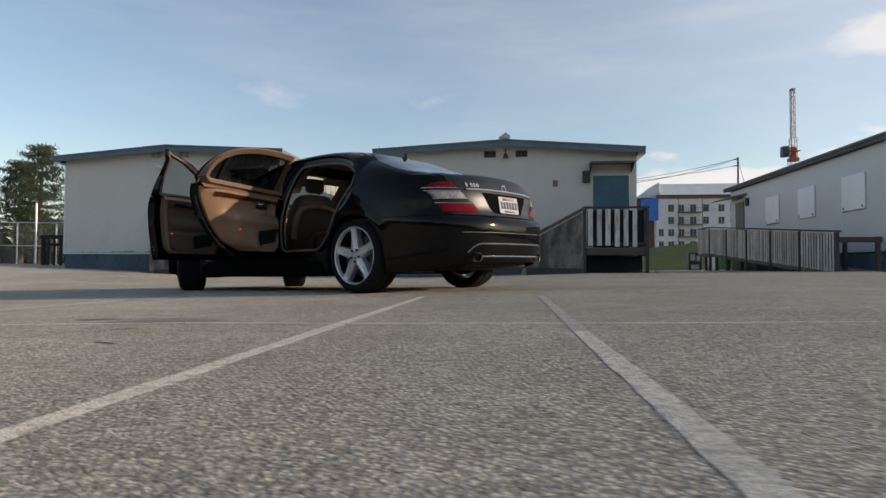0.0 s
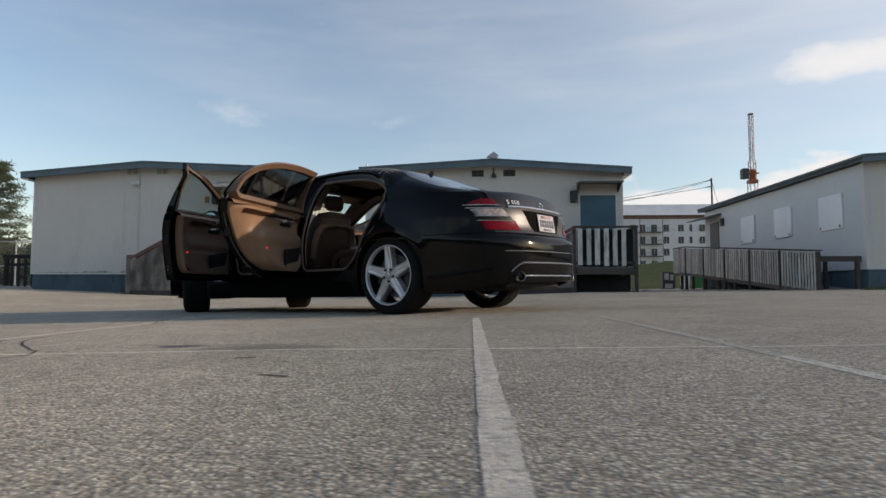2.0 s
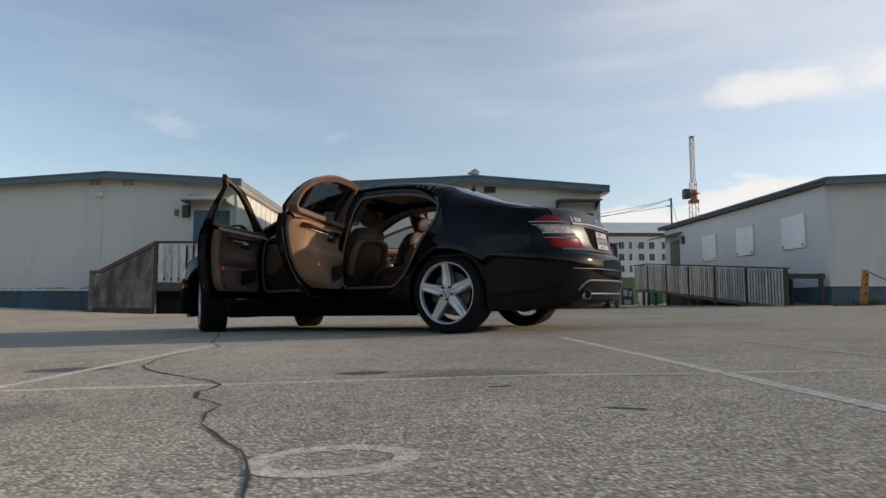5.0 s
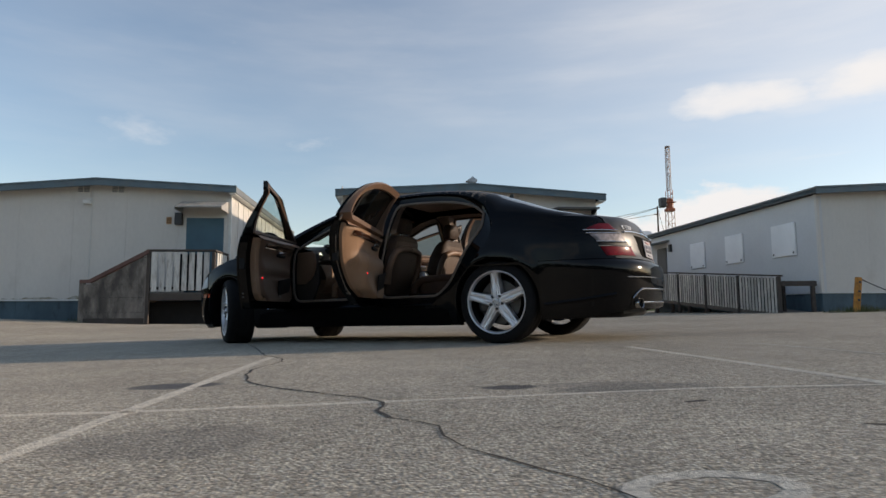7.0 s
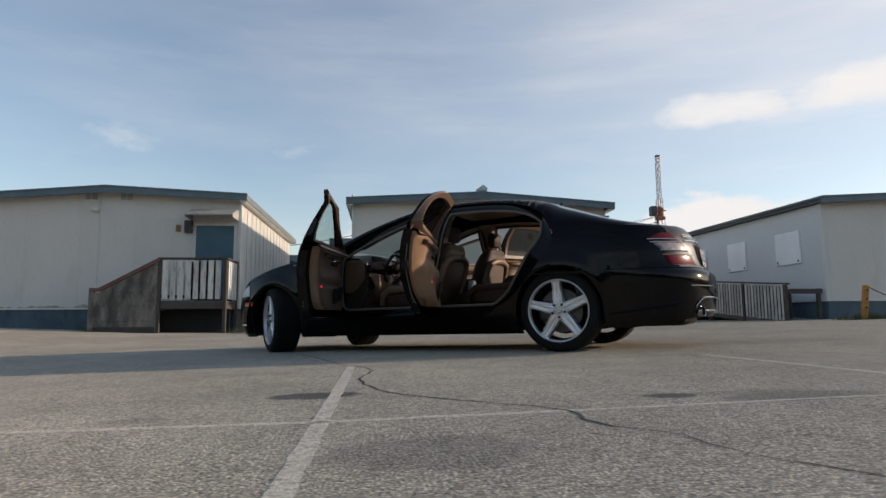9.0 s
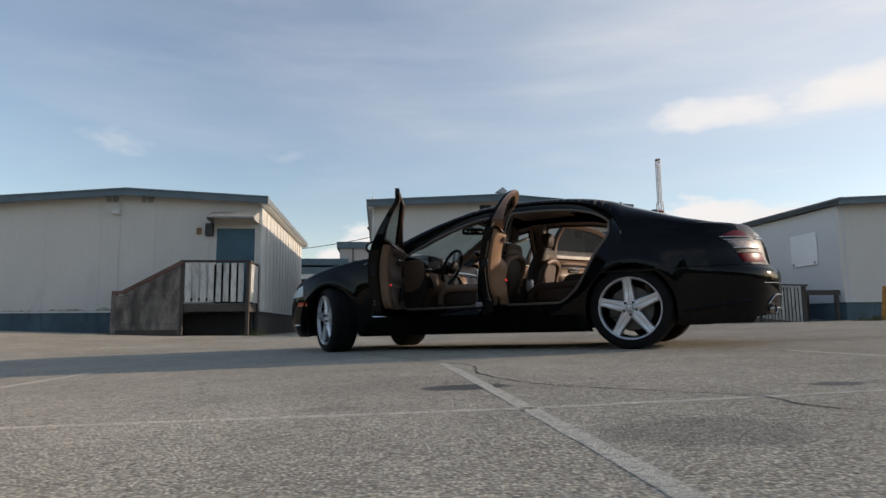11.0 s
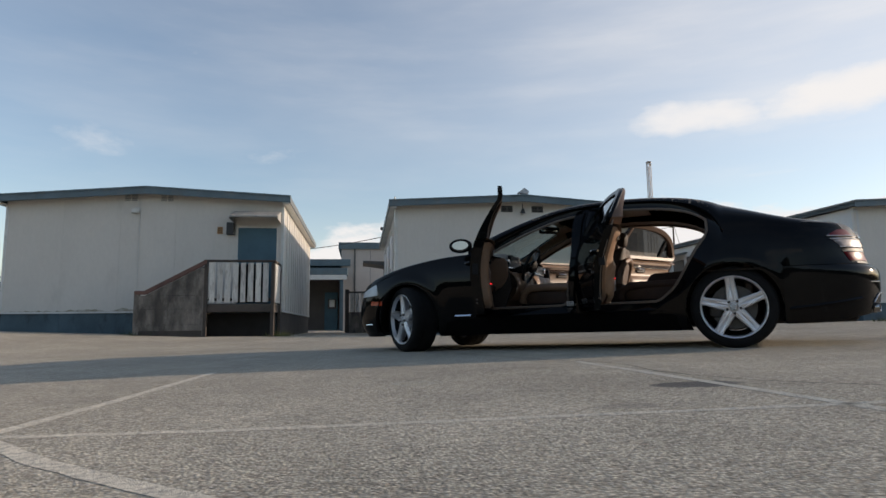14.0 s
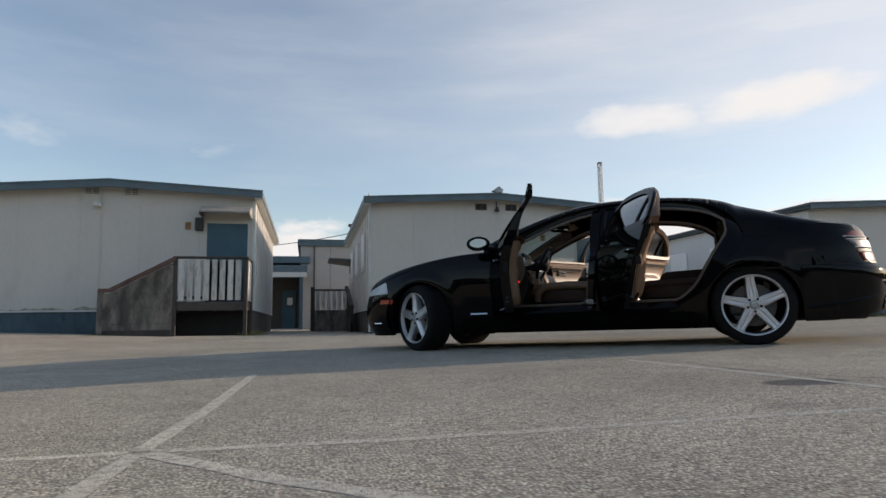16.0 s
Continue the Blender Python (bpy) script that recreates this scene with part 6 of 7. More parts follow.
for k in range(4):
    part("text_bar", boxed(1.384, 1.434, 0.8565, 0.8575, 0.420 + 0.009 * k, 0.424 + 0.009 * k), STEEL, st)
cpart("sticker", boxed(1.362, 1.440, 0.846, 0.856, 0.356, 0.392), STEEL, car, "dull grey sticker low on the door post")


# ---- wheels ----
def lathe(profile, seg, bm=None, a0=0.0, a1=2 * math.pi):
    """Turns (radius, y) points round the y axis."""
    bm = bm or bmesh.new()
    rows = [[Vector((r * math.cos(a), y, r * math.sin(a))) for r, y in profile] for a in span(a0, a1, seg)]
    return grid(rows, bm)


def make_wheel(m, steer):
    w = new("wheel")
    w.parent = car
    w.matrix_local = m
    part_ = lambda name, bm, material, label="": cpart(name, bm, material, w, label, 35)
    tyre = lathe([(0.262, 0.005), (0.268, 0.016), (0.30, 0.020), (0.325, 0.010), (0.342, -0.015), (0.347, -0.03), (0.347, -0.075), (0.341, -0.077), (0.341, -0.085), (0.347, -0.087), (0.347, -0.165), (0.341, -0.167), (0.341, -0.175), (0.347, -0.177), (0.347, -0.225), (0.340, -0.245), (0.31, -0.262), (0.262, -0.255)], 72)
    part_("tyre", tyre, RUBBER, "low-profile black tyre")
    rim = lathe([(0.268, 0.0), (0.270, 0.010), (0.262, 0.014), (0.254, 0.010), (0.250, -0.01), (0.246, -0.022)], 72)
    r_ = part_("rim", rim, ALLOY, "bright silver five-spoke alloy rim")
    part_("rim_barrel", lathe([(0.246, -0.022), (0.240, -0.05), (0.236, -0.13), (0.240, -0.2), (0.262, -0.24)], 60), TRIM_BLACK)
    # one spoke: broad at the rim, waisted, ridged down the middle; copied five times as its own part
    for k in range(5):
        turn = pose(0, 0, 0, 0, -72 * k + 4.0, 0)
        prof = [(0.045, 0.050, -0.012, 0.0), (0.075, 0.047, -0.010, 0.002), (0.10, 0.047, -0.010, -0.004), (0.14, 0.044, -0.012, -0.008), (0.19, 0.040, -0.010, -0.009), (0.225, 0.037, -0.006, -0.007), (0.250, 0.044, -0.003, 0.0)]
        rows = []
        for r, hw, y, dip in prof:
            half = [(1.0, -0.060), (1.0, -0.016), (0.88, 0.005), (0.72, 0.008), (0.66, -0.004), (0.52, -0.004), (0.46, 0.006), (0.22, 0.008 + 0.5 * dip)]
            rows.append([Vector((-hw * f, y + d_, r)) for f, d_ in half] + [Vector((0, y + 0.004 + dip, r))] + [Vector((hw * f, y + d_, r)) for f, d_ in half[::-1]])
        bm = grid(rows)
        bmesh.ops.transform(bm, matrix=turn, verts=bm.verts)
        cpart("spoke", bm, ALLOY, w, "", 22)
    hubm = lathe([(0.0, 0.004), (0.034, 0.004), (0.038, 0.0), (0.040, -0.008), (0.072, -0.012), (0.078, -0.03), (0.080, -0.07), (0.0, -0.07)], 40)
    part_("hub", hubm, ALLOY)
    cap = lathe([(0.0, 0.012), (0.030, 0.010), (0.033, 0.003)], 30)
    part_("centre_cap", cap, GALV, "grey centre cap with a raised badge")
    ring = tube(bmesh.new(), [(0.022 * math.cos(a), 0.013, 0.022 * math.sin(a)) for a in span(0, 2 * math.pi * 23 / 24, 23)], 0.0025, 6, True)
    part_("cap_badge", ring, CHROME)
    for k in range(5):
        a = radians(90 + 36 + 72 * k - 4)
        bm = bmesh.new()
        bmesh.ops.create_cone(bm, cap_ends=True, segments=6, radius1=0.012, radius2=0.010, depth=0.022, matrix=pose(0.056 * math.cos(a), -0.001, 0.056 * math.sin(a), 90, 0, 0))
        part_("lug_bolt", bm, STEEL)
    disc = lathe([(0.075, -0.085), (0.185, -0.085), (0.187, -0.09), (0.187, -0.11), (0.075, -0.112)], 48)
    part_("brake_disc", disc, STEEL, "bare steel brake disc")
    bm = box(bmesh.new(), 0.085, 0.195, -0.13, -0.055, -0.085, 0.085, 0.02)
    part_("brake_caliper", bm, STEEL)
    bm = bmesh.new()
    bmesh.ops.create_cone(bm, cap_ends=True, segments=24, radius1=0.20, radius2=0.20, depth=0.02, matrix=pose(0, -0.20, 0, 90, 0, 0))
    part_("back_plate", bm, TRIM_BLACK)
    return w


for x in (0.0, AXLE):
    for s in (1, -1):
        st_ = -34.5 if x > 1 else 0.0
        yy = 0.902 if x < 1 else 0.895
        if s > 0:
            piv = pose(x, yy - 0.12, WR, 0, 0, st_) @ pose(0, 0.12, 0)
        else:
            piv = pose(x, -(yy - 0.12), WR, 0, 0, st_ * 0.9 + 180) @ pose(0, 0.12, 0)
        make_wheel(piv, st_)
# turned-in lips of the arches
for cx in (0.0, AXLE):
    for s in (1, -1):
        arc_ = [(cx + ARCH * math.cos(a), WR + ARCH * math.sin(a)) for a in span(0.02, math.pi - 0.02, 36)]
        rows = [[Vector((x, plan_y(x, z) - d_, z)) for x, z in arc_] for d_ in (0.002, 0.05)]
        bm = thick(grid(rows), 0.006)
        cpart("arch_lip", bm if s > 0 else mirrored(bm), TRIM_BLACK, car)
# wheel wells
for cx in (0.0, AXLE):
    for s in (1, -1):
        inner = 0.55 if cx < 1 else 0.42
        rows = [[Vector((cx + 0.40 * math.cos(a), y, WR + 0.40 * math.sin(a))) for y in (0.885, 0.8, inner)] + [Vector((cx, inner, WR))] for a in span(-0.35, math.pi + 0.35, 28)]
        bm = grid(rows)
        cpart("wheel_well", bm if s > 0 else mirrored(bm), TRIM_BLACK, car)
cpart("underbody", box(bmesh.new(), -0.95, 3.80, -0.50, 0.50, 0.19, 0.30, 0.03), TRIM_BLACK, car)
cpart("underbody", box(bmesh.new(), 0.50, 2.68, -0.835, 0.835, 0.172, 0.26, 0.02), TRIM_BLACK, car)


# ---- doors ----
# tan leather darkened in two steps, with shade put into the colour
LEATHER_SHADED = mat("shaded_tan_leather", (0.118, 0.068, 0.043), 0.5, scale=14, vary=0.08, fine=0.05, bump=0.1, bump_scale=220)
LEATHER_MID = mat("half_shaded_tan_leather", (0.18, 0.103, 0.062), 0.5, scale=14, vary=0.08, fine=0.05, bump=0.1, bump_scale=220)


def even_loop(l, n=72):
    q = [Vector((*p, 0)) for p in l] + [Vector((*l[0], 0))]
    acc = [0.0]
    for a, b in zip(q, q[1:]):
        acc.append(acc[-1] + (b - a).length)
    out, j = [], 0
    for k in range(n):
        t = acc[-1] * k / n
        while acc[j + 1] < t:
            j += 1
        v = q[j].lerp(q[j + 1], (t - acc[j]) / max(1e-6, acc[j + 1] - acc[j]))
        out.append((v.x, v.y))
    return out


def shrink(loop, d):
    """Draws a closed outline in by d."""
    n, out = len(loop), []
    area = sum(loop[i - 1][0] * loop[i][1] - loop[i][0] * loop[i - 1][1] for i in range(n))
    s = 1 if area > 0 else -1
    for i in range(n):
        a, b = Vector(loop[i - 2]), Vector(loop[(i + 2) % n])
        t = (b - a).normalized()
        out.append((loop[i][0] - s * t.y * d, loop[i][1] + s * t.x * d))
    return out


def make_door(kind, s, angle):
    """A door as it hangs open: skin, edge, window frame, panes, lined inside with armrest, pulls and lamp."""
    front = kind == "front"
    x_front = (lambda z: F_CUT - 0.004 + (0.03 * max(0, z - 0.8))) if front else (lambda z: b_post(z) - 0.006)
    x_back = (lambda z: b_post(z) + 0.006) if front else (lambda z: rear_cut(z) + 0.006)
    hx, hy = (F_CUT - 0.02, 0.875) if front else (b_post(0.7) - 0.01, 0.875)
    hinge = Matrix.Translation((hx, hy, 0)) @ Matrix.Rotation(radians(-angle), 4, 'Z') @ Matrix.Translation((-hx, -hy, 0))
    belt = 0.985
    xb0, xb1 = x_back(belt), x_front(belt)

    def put(name, bm, material, parent, label="", sharp=40):
        bmesh.ops.transform(bm, matrix=hinge, verts=bm.verts)
        return cpart(name, bm if s > 0 else mirrored(bm), material, parent, label, sharp)

    zs = [0.35, 0.36, 0.38] + span(0.42, belt, 15)
    rows = [[on_body((x_back(z) + (x_front(z) - x_back(z)) * k / 20, z), 0.0 if z > 0.36 else 0.006) for k in range(21)] for z in zs]
    d = put("door", thick(grid(rows), 0.012), PAINT_BLACK, car, "open %s door, black outside and lined in tan leather" % kind)
    # outline of the lower door, then its edge faces
    low = [(x_back(z), z) for z in zs[::-1]] + [(x_back(0.35) + (x_front(0.35) - x_back(0.35)) * k / 10, 0.35) for k in range(1, 10)] + [(x_front(z), z) for z in zs] + [(xb1 + (xb0 - xb1) * k / 10, belt) for k in range(1, 10)]
    lo0 = even_loop(low)
    turn_in = lambda z: 0.10 * (1 - math.sqrt(max(0.0, 1 - ((0.51 - z) / 0.12) ** 2))) if z < 0.51 else 0.0
    zq = [0.392, 0.40, 0.42, 0.445, 0.475] + span(0.51, belt, 12)
    lead, trail = (0.15, 0.045) if front else (0.0, 0.0)      # bare black ends beyond the lining
    low2 = [(x_back(z) + trail + turn_in(z), z) for z in zq[::-1]] + [(x_back(0.392) + trail + 0.1 + (x_front(0.392) - lead - trail - x_back(0.392) - 0.2) * k / 10, 0.392) for k in range(1, 10)] + [(x_front(z) - lead - turn_in(z), z) for z in zq] + [(xb1 - lead + (xb0 - xb1 + lead + trail) * k / 10, belt) for k in range(1, 10)]
    lo2 = even_loop(low2)
    l1, l2, l3 = shrink(lo0, 0.004), shrink(lo2, 0.026), shrink(lo2, 0.048)
    cl = lambda l: l + l[:1]
    e1, e2 = (0.080, 0.138) if front else (0.058, 0.092)      # depth of the black edge and of the lining's rim
    ease = lambda v: (lambda q: q * q * (3 - 2 * q))(min(1.0, max(0.0, v)))
    put("door_edge", grid([[on_body(p, 0.011) for p in cl(l1)], [on_body(p, e1) for p in cl(l1)], [on_body(p, e1 + 0.010) for p in cl(l2)]]), PAINT_BLACK, d)
    put("edge_lining", grid([[on_body(p, e1 + 0.009) for p in cl(l2)], [on_body(p, e2) for p in cl(l2)], [on_body(p, e2 + 0.020) for p in cl(l3)]]), LEATHER, d)
    xi0, xi1 = (lambda z: x_back(z) + trail + 0.052 + turn_in(z - 0.045)), (lambda z: x_front(z) - lead - 0.052 - turn_in(z - 0.045))

    def swell(x, z):
        f = (x - xi0(z)) / max(0.05, xi1(z) - xi0(z))
        arm = (0.022 if front else 0.045) * math.exp(-((z - 0.70) / 0.055) ** 2) * (1 if 0.06 < f < 0.93 else 0.3)
        if not front:
            # the lining rises from its thin rear rim; below, a pad stands proud with a rounded end
            rise = 0.055 * ease((x - xi0(z)) / 0.17) * (1 - 0.5 * ease((x - xi1(z) + 0.12) / 0.12))
            pad = 0.036 * ease((x - xi0(0.62) - 0.125) / 0.06) * (1 - ease((z - 0.74) / 0.06)) * (1 - ease((x - xi1(z) + 0.10) / 0.10))
            return 0.106 + rise + pad + 0.4 * arm + 0.014 * math.exp(-((z - 0.93) / 0.04) ** 2)
        return 0.160 + arm + 0.018 * math.exp(-((z - 0.93) / 0.04) ** 2) + (0.012 if z < 0.62 else 0.0)
    rows = [[on_body((xi0(z) + (xi1(z) - xi0(z)) * k / 24, z), 0) - Vector((0, swell(xi0(z) + (xi1(z) - xi0(z)) * k / 24, z), 0)) for k in range(25)] for z in span(0.412, belt - 0.03, 34)]
    rows = [[Vector((p.x, p.y + (0.02 if k in (0, 24) else 0), p.z)) for k, p in enumerate(r)] for r in rows]
    # front lining takes the darkened copy, in place of the shade on it
    put("door_lining", grid(rows), LEATHER_SHADED if front else LEATHER, d, "tan leather door lining with an armrest", 60)
    # inside sill shelf at the belt
    rows = [[Vector((x, plan_y(x, belt) - q, zz)) for q, zz in (((0.004, belt - 0.004), (0.03, belt + 0.012), (0.125, belt + 0.006), (0.160, belt - 0.010), (0.174, belt - 0.034)) if front else ((0.004, belt - 0.004), (0.03, belt + 0.012), (0.09, belt + 0.006), (0.112, belt - 0.010), (0.122 + 0.045 * ease((x - xb0) / 0.2), belt - 0.034)))] for x in span(xb0 + 0.012, xb1 - 0.02 - 0.5 * lead, 14)]
    put("belt_shelf", grid(rows), LEATHER, d)
    # walnut strip, chrome line, handle, pulls, pocket, lamp
    inn = lambda x, z, q=0.0: Vector((x, plan_y(x, z) - swell(x, z) - q, z))
    xa, xz = xi0(0.87) + 0.07, xi1(0.87) - 0.05
    rows = [[inn(x, 0.890 + 0.034 * k / 3, 0.006 + 0.004 * math.sin(math.pi * k / 3)) for k in range(4)] for x in span(xa, xz, 12)]
    put("wood_strip", grid(rows), WOOD, d, "dark polished walnut strip")
    put("chrome_line", tube(bmesh.new(), [inn(x, 0.887, 0.010) for x in span(xa, xz, 12)], 0.0035, 6), CHROME, d)
    hxp = xi1(0.80) - (0.30 if front else 0.34)
    put("door_pull", tube(bmesh.new(), [inn(hxp + 0.08, 0.872, 0.012), inn(hxp + 0.03, 0.868, 0.035), inn(hxp - 0.04, 0.866, 0.035), inn(hxp - 0.07, 0.866, 0.012)], 0.009, 8), SATIN, d, "bright inner door handle")
    put("handle_bezel", box(bmesh.new(), hxp - 0.09, hxp + 0.10, 0, 0.02, 0.828, 0.86, 0.008, Matrix.Translation((0, plan_y(hxp, 0.84) - swell(hxp, 0.84) - 0.018, 0))), TRIM_BLACK, d)
    for k in range(3):
        bx = xi1(0.74) - 0.16 - 0.06 * k
        put("window_switch", box(bmesh.new(), bx - 0.02, bx + 0.02, -0.012, 0.012, -0.006, 0.012, 0.004, Matrix.Translation(inn(bx, 0.755, -0.012))), TRIM_BLACK, d)
    px = (xi0(0.55) + xi1(0.55)) / 2 + (0.10 if front else 0.12)
    rows = [[inn(px + (0.13 + 0.03 * k / 4) * f, 0.49 + 0.135 * k / 4 + 0.02 * f, 0.004 + 0.03 * (k / 4)) for f in span(-1, 1, 6)] for k in range(5)]
    put("map_pocket", thick(grid(rows), 0.008), TRIM_BLACK, d, "black map pocket")
    lx, lz = (xi0(0.62) + (0.03 if front else 0.203), 0.617 if front else 0.608)
    bm = bmesh.new()
    bmesh.ops.create_uvsphere(bm, u_segments=10, v_segments=6, radius=0.0075, matrix=Matrix.Translation(inn(lx, lz, 0.002)))
    put("door_lamp", bm, RED_LAMP, d, "small red courtesy lamp")
    put("lamp_bezel", box(bmesh.new(), lx - 0.022, lx + 0.022, -0.004, 0.004, -0.013, 0.013, 0.003, Matrix.Translation(inn(lx, lz, -0.002))), TRIM_BLACK, d)
    put("chrome_tab", box(bmesh.new(), 0, 0.05, -0.004, 0.004, 0, 0.012, 0.003, Matrix.Translation(inn((xi0(0.6) + xi1(0.6)) / 2, 0.45, 0.002))), CHROME, d)
    # latch in the trailing edge
    zl = 0.74
    xl = x_back(zl)
    lat = box(bmesh.new(), -0.004, 0.004, -0.025, 0.025, -0.05, 0.05, 0.004, Matrix.Translation((xl + 0.001, plan_y(xl, zl) - 0.045, zl)))
    put("latch", lat, TRIM_BLACK, d)
    for k in range(2):
        put("hinge_bolt", box(bmesh.new(), -0.003, 0.003, -0.008, 0.008, -0.008, 0.008, 0.002, Matrix.Translation((x_back(0.45 + 0.03 * k) + 0.003, plan_y(1, 0.45) - 0.03, 0.45 + 0.03 * k))), STEEL, d)
    # outside handle
    hz, hxo = 0.80, (xb0 + 0.16)
    put("outer_handle", tube(bmesh.new(), [on_body((hxo - 0.10, hz), -0.004), on_body((hxo - 0.07, hz), -0.034), on_body((hxo + 0.07, hz), -0.034), on_body((hxo + 0.10, hz), -0.004)], 0.012, 8), PAINT_BLACK, d, "body-coloured pull handle")
    put("handle_strip", tube(bmesh.new(), [on_body((hxo - 0.07, hz + 0.003), -0.046), on_body((hxo + 0.07, hz + 0.003), -0.046)], 0.004, 6), CHROME, d)
    rub = [[on_body((x, 0.60 + 0.035 * k / 2), -0.003 - (0.008 if k == 1 else 0)) for k in range(3)] for x in span(x_back(0.60) + 0.01, x_front(0.6) - 0.01, 12)]
    put("rubbing_strip", grid(rub), PAINT_BLACK, d)
    # window frame and panes
    if front:
        xs = span(b_post(1.36) + 0.006, 2.345, 26)
        upper_l = [(x, max(belt + 0.002, door_top(x) - 0.004) + 0.052 * math.exp(-(x - xs[0]) / 0.13)) for x in xs]
    else:
        xs = span(0.052, b_post(1.36) - 0.006, 30)
        upper_l = [(x, max(belt + 0.002, door_top(x) - 0.004)) for x in xs]
    bottom = [(x, belt + 0.001) for x in span(xb1 if not front else xs[-1], xb0 if front else xs[0], 20)][(0 if not front else 1):(None if front else -1)]
    if front:
        bottom += [(x_back(z), z) for z in span(belt + 0.05, 1.38, 8)]
    else:
        bottom = [(x_front(z), z) for z in span(1.34, belt + 0.05, 8)] + bottom
    lo_ = even_loop(upper_l + bottom, 90)
    ins = shrink(lo_, 0.036 if front else 0.050)
    zmin = belt + 0.018
    ins = [(x, max(z, zmin)) for x, z in ins]
    # the frame thins from the belt up to its tip
    taper = lambda z: (0.35 if front else 0.75) + 2.1 * (1 - min(1.0, max(0.0, (z - belt) / 0.36))) ** 2
    ob_ = lambda p, q: Vector((p[0], plan_y(p[0], min(p[1], 1.335 if front else 1.385)) - (q if q < 0.03 else 0.03 + (q - 0.03) * taper(p[1])), p[1]))
    mid_ = shrink(lo_, 0.014 if front else 0.012)
    put("window_frame", grid([[ob_(p, 0.060 if front else 0.0285) for p in cl(mid_)], [ob_(p, 0.052 if front else 0.0285) for p in cl(lo_)], [ob_(p, 0.003) for p in cl(lo_)], [ob_(p, 0.006) for p in cl(ins)], [ob_(p, 0.024) for p in cl(ins)]]), PAINT_BLACK, d, "black window frame")
    # frame linings darkened for shade, the front one most
    put("frame_lining", grid([[ob_(p, 0.056 if front else 0.0288) for p in cl(mid_ if front else shrink(lo_, 0.002))], [ob_(p, 0.060 if front else 0.05) for p in cl(mid_ if front else shrink(lo_, 0.003))], [ob_(p, 0.068) for p in cl(mid_)], [ob_(p, 0.066) for p in cl(ins)], [ob_(p, 0.028) for p in cl(ins)]]), LEATHER_DARK if front else LEATHER_SHADED, d, "lining of the window frame, its leather darkened for shade")
    if not front:
        rim = [on_body((x_back(z) + 0.012, z), 0.050) for z in span(0.44, belt - 0.01, 14)] + [ob_((x + 0.004, z - 0.002), 0.034) for x, z in upper_l[1:-2]]
        put("edge_seal", tube(bmesh.new(), rim, 0.0065, 6), SEAL, d, "pale rubber seal along the door's edge")
    ix = [p[0] for p in ins]

    def pane(x0, x1):
        rows_ = []
        for x in span(x0, x1, 24):
            top_ = max(zmin + 0.003, door_top(x) - 0.004 + (0.052 * math.exp(-(x - 1.245) / 0.13) if front else 0.0) - (0.034 if front else 0.048) * math.hypot(1, (door_top(x + 0.01) - door_top(x - 0.01)) / 0.02))
            if not front:
                x = min(x, b_post(1.0) - 0.03)
            rows_.append([ob_((x, zmin - 0.005 + (top_ - zmin + 0.008) * k / 8), 0.022) for k in range(9)])
        return grid(rows_)
    g0, g1 = min(ix), max(ix)
    if front:
        p_ = [put("window_pane", pane(g0, g1), GLASS_TINT, d, "clear greenish pane")]
    else:
        p_ = [put("window_pane", pane(0.345, g1), GLASS_DARK, d, "dark tinted pane"), put("quarter_pane", pane(g0, 0.315), GLASS_DARK, d, "dark tinted quarter pane")]
        rows = [[ob_((0.33 + dx, zz), 0.010) for dx in (-0.018, 0.018)] for zz in span(zmin, door_top(0.33) - 0.055, 6)]
        put("pane_divider", thick(grid(rows), 0.03), TRIM_BLACK, d)
    if front:
        # door mirror
        mm = pose(2.215, 1.035, 1.055, 0, 5, -8)
        bm = bmesh.new()
        bmesh.ops.create_uvsphere(bm, u_segments=24, v_segments=14, radius=1.0, matrix=mm @ Matrix.Diagonal((0.085, 0.118, 0.072, 1)))
        for v in bm.verts:
            q = mm.inverted() @ v.co
            q.x = max(q.x, -0.03)
            v.co = mm @ q
        mir = put("door_mirror", bm, PAINT_BLACK, d, "black door mirror", 50)
        bm = bmesh.new()
        bmesh.ops.create_circle(bm, cap_ends=True, segments=28, radius=1.0, matrix=mm @ pose(-0.032, 0, 0, 0, -90, 0) @ Matrix.Diagonal((0.044, 0.082, 1, 1)))
        put("mirror_glass", bm, MIRROR, mir)
        put("mirror_arm", tube(bmesh.new(), [(2.23, 0.88, 1.0), (2.22, 0.94, 1.01), (2.215, 0.98, 1.035)], 0.03, 8, r1=0.022), PAINT_BLACK, mir)
    return d


for kind, side, angle in (("front", 1, 68.5), ("rear", 1, 67.5), ("front", -1, 64.0), ("rear", -1, 66.0)):
    make_door(kind, side, angle)


# ---- tail: lamps, plate, chrome, exhaust ----
def skin(u, z, off=0.006):
    p, a, b = wrap(u, z), wrap(u + 0.01, z), wrap(u, z + 0.01)
    n = (a - p).cross(b - p)
    n.normalize()
    if n.dot(p - Vector((0.6, 0, p.z))) < 0:
        n = -n
    return p + n * off


def on_tail(y, z, off=0.0):
    """A point of the boot's back face at sideways place y."""
    w, end = half_w(z), rear_x(z)
    k = max(0.0, 1 - (abs(y) / w) ** RN) ** (1 / RN)
    return Vector((X0R + (end - X0R) * k - off, y, z))


def u_at(z, y):
    lo, hi = -2.0, -0.5
    for _ in range(30):
        mid = (lo + hi) / 2
        if wrap(mid, z).y < y:
            lo = mid
        else:
            hi = mid
    return lo


lamp_in = curve((0.685, 0.395), (0.77, 0.452), (0.81, 0.507), (0.866, 0.552), (0.905, 0.580), (0.957, 0.612))     # inner edge, by height
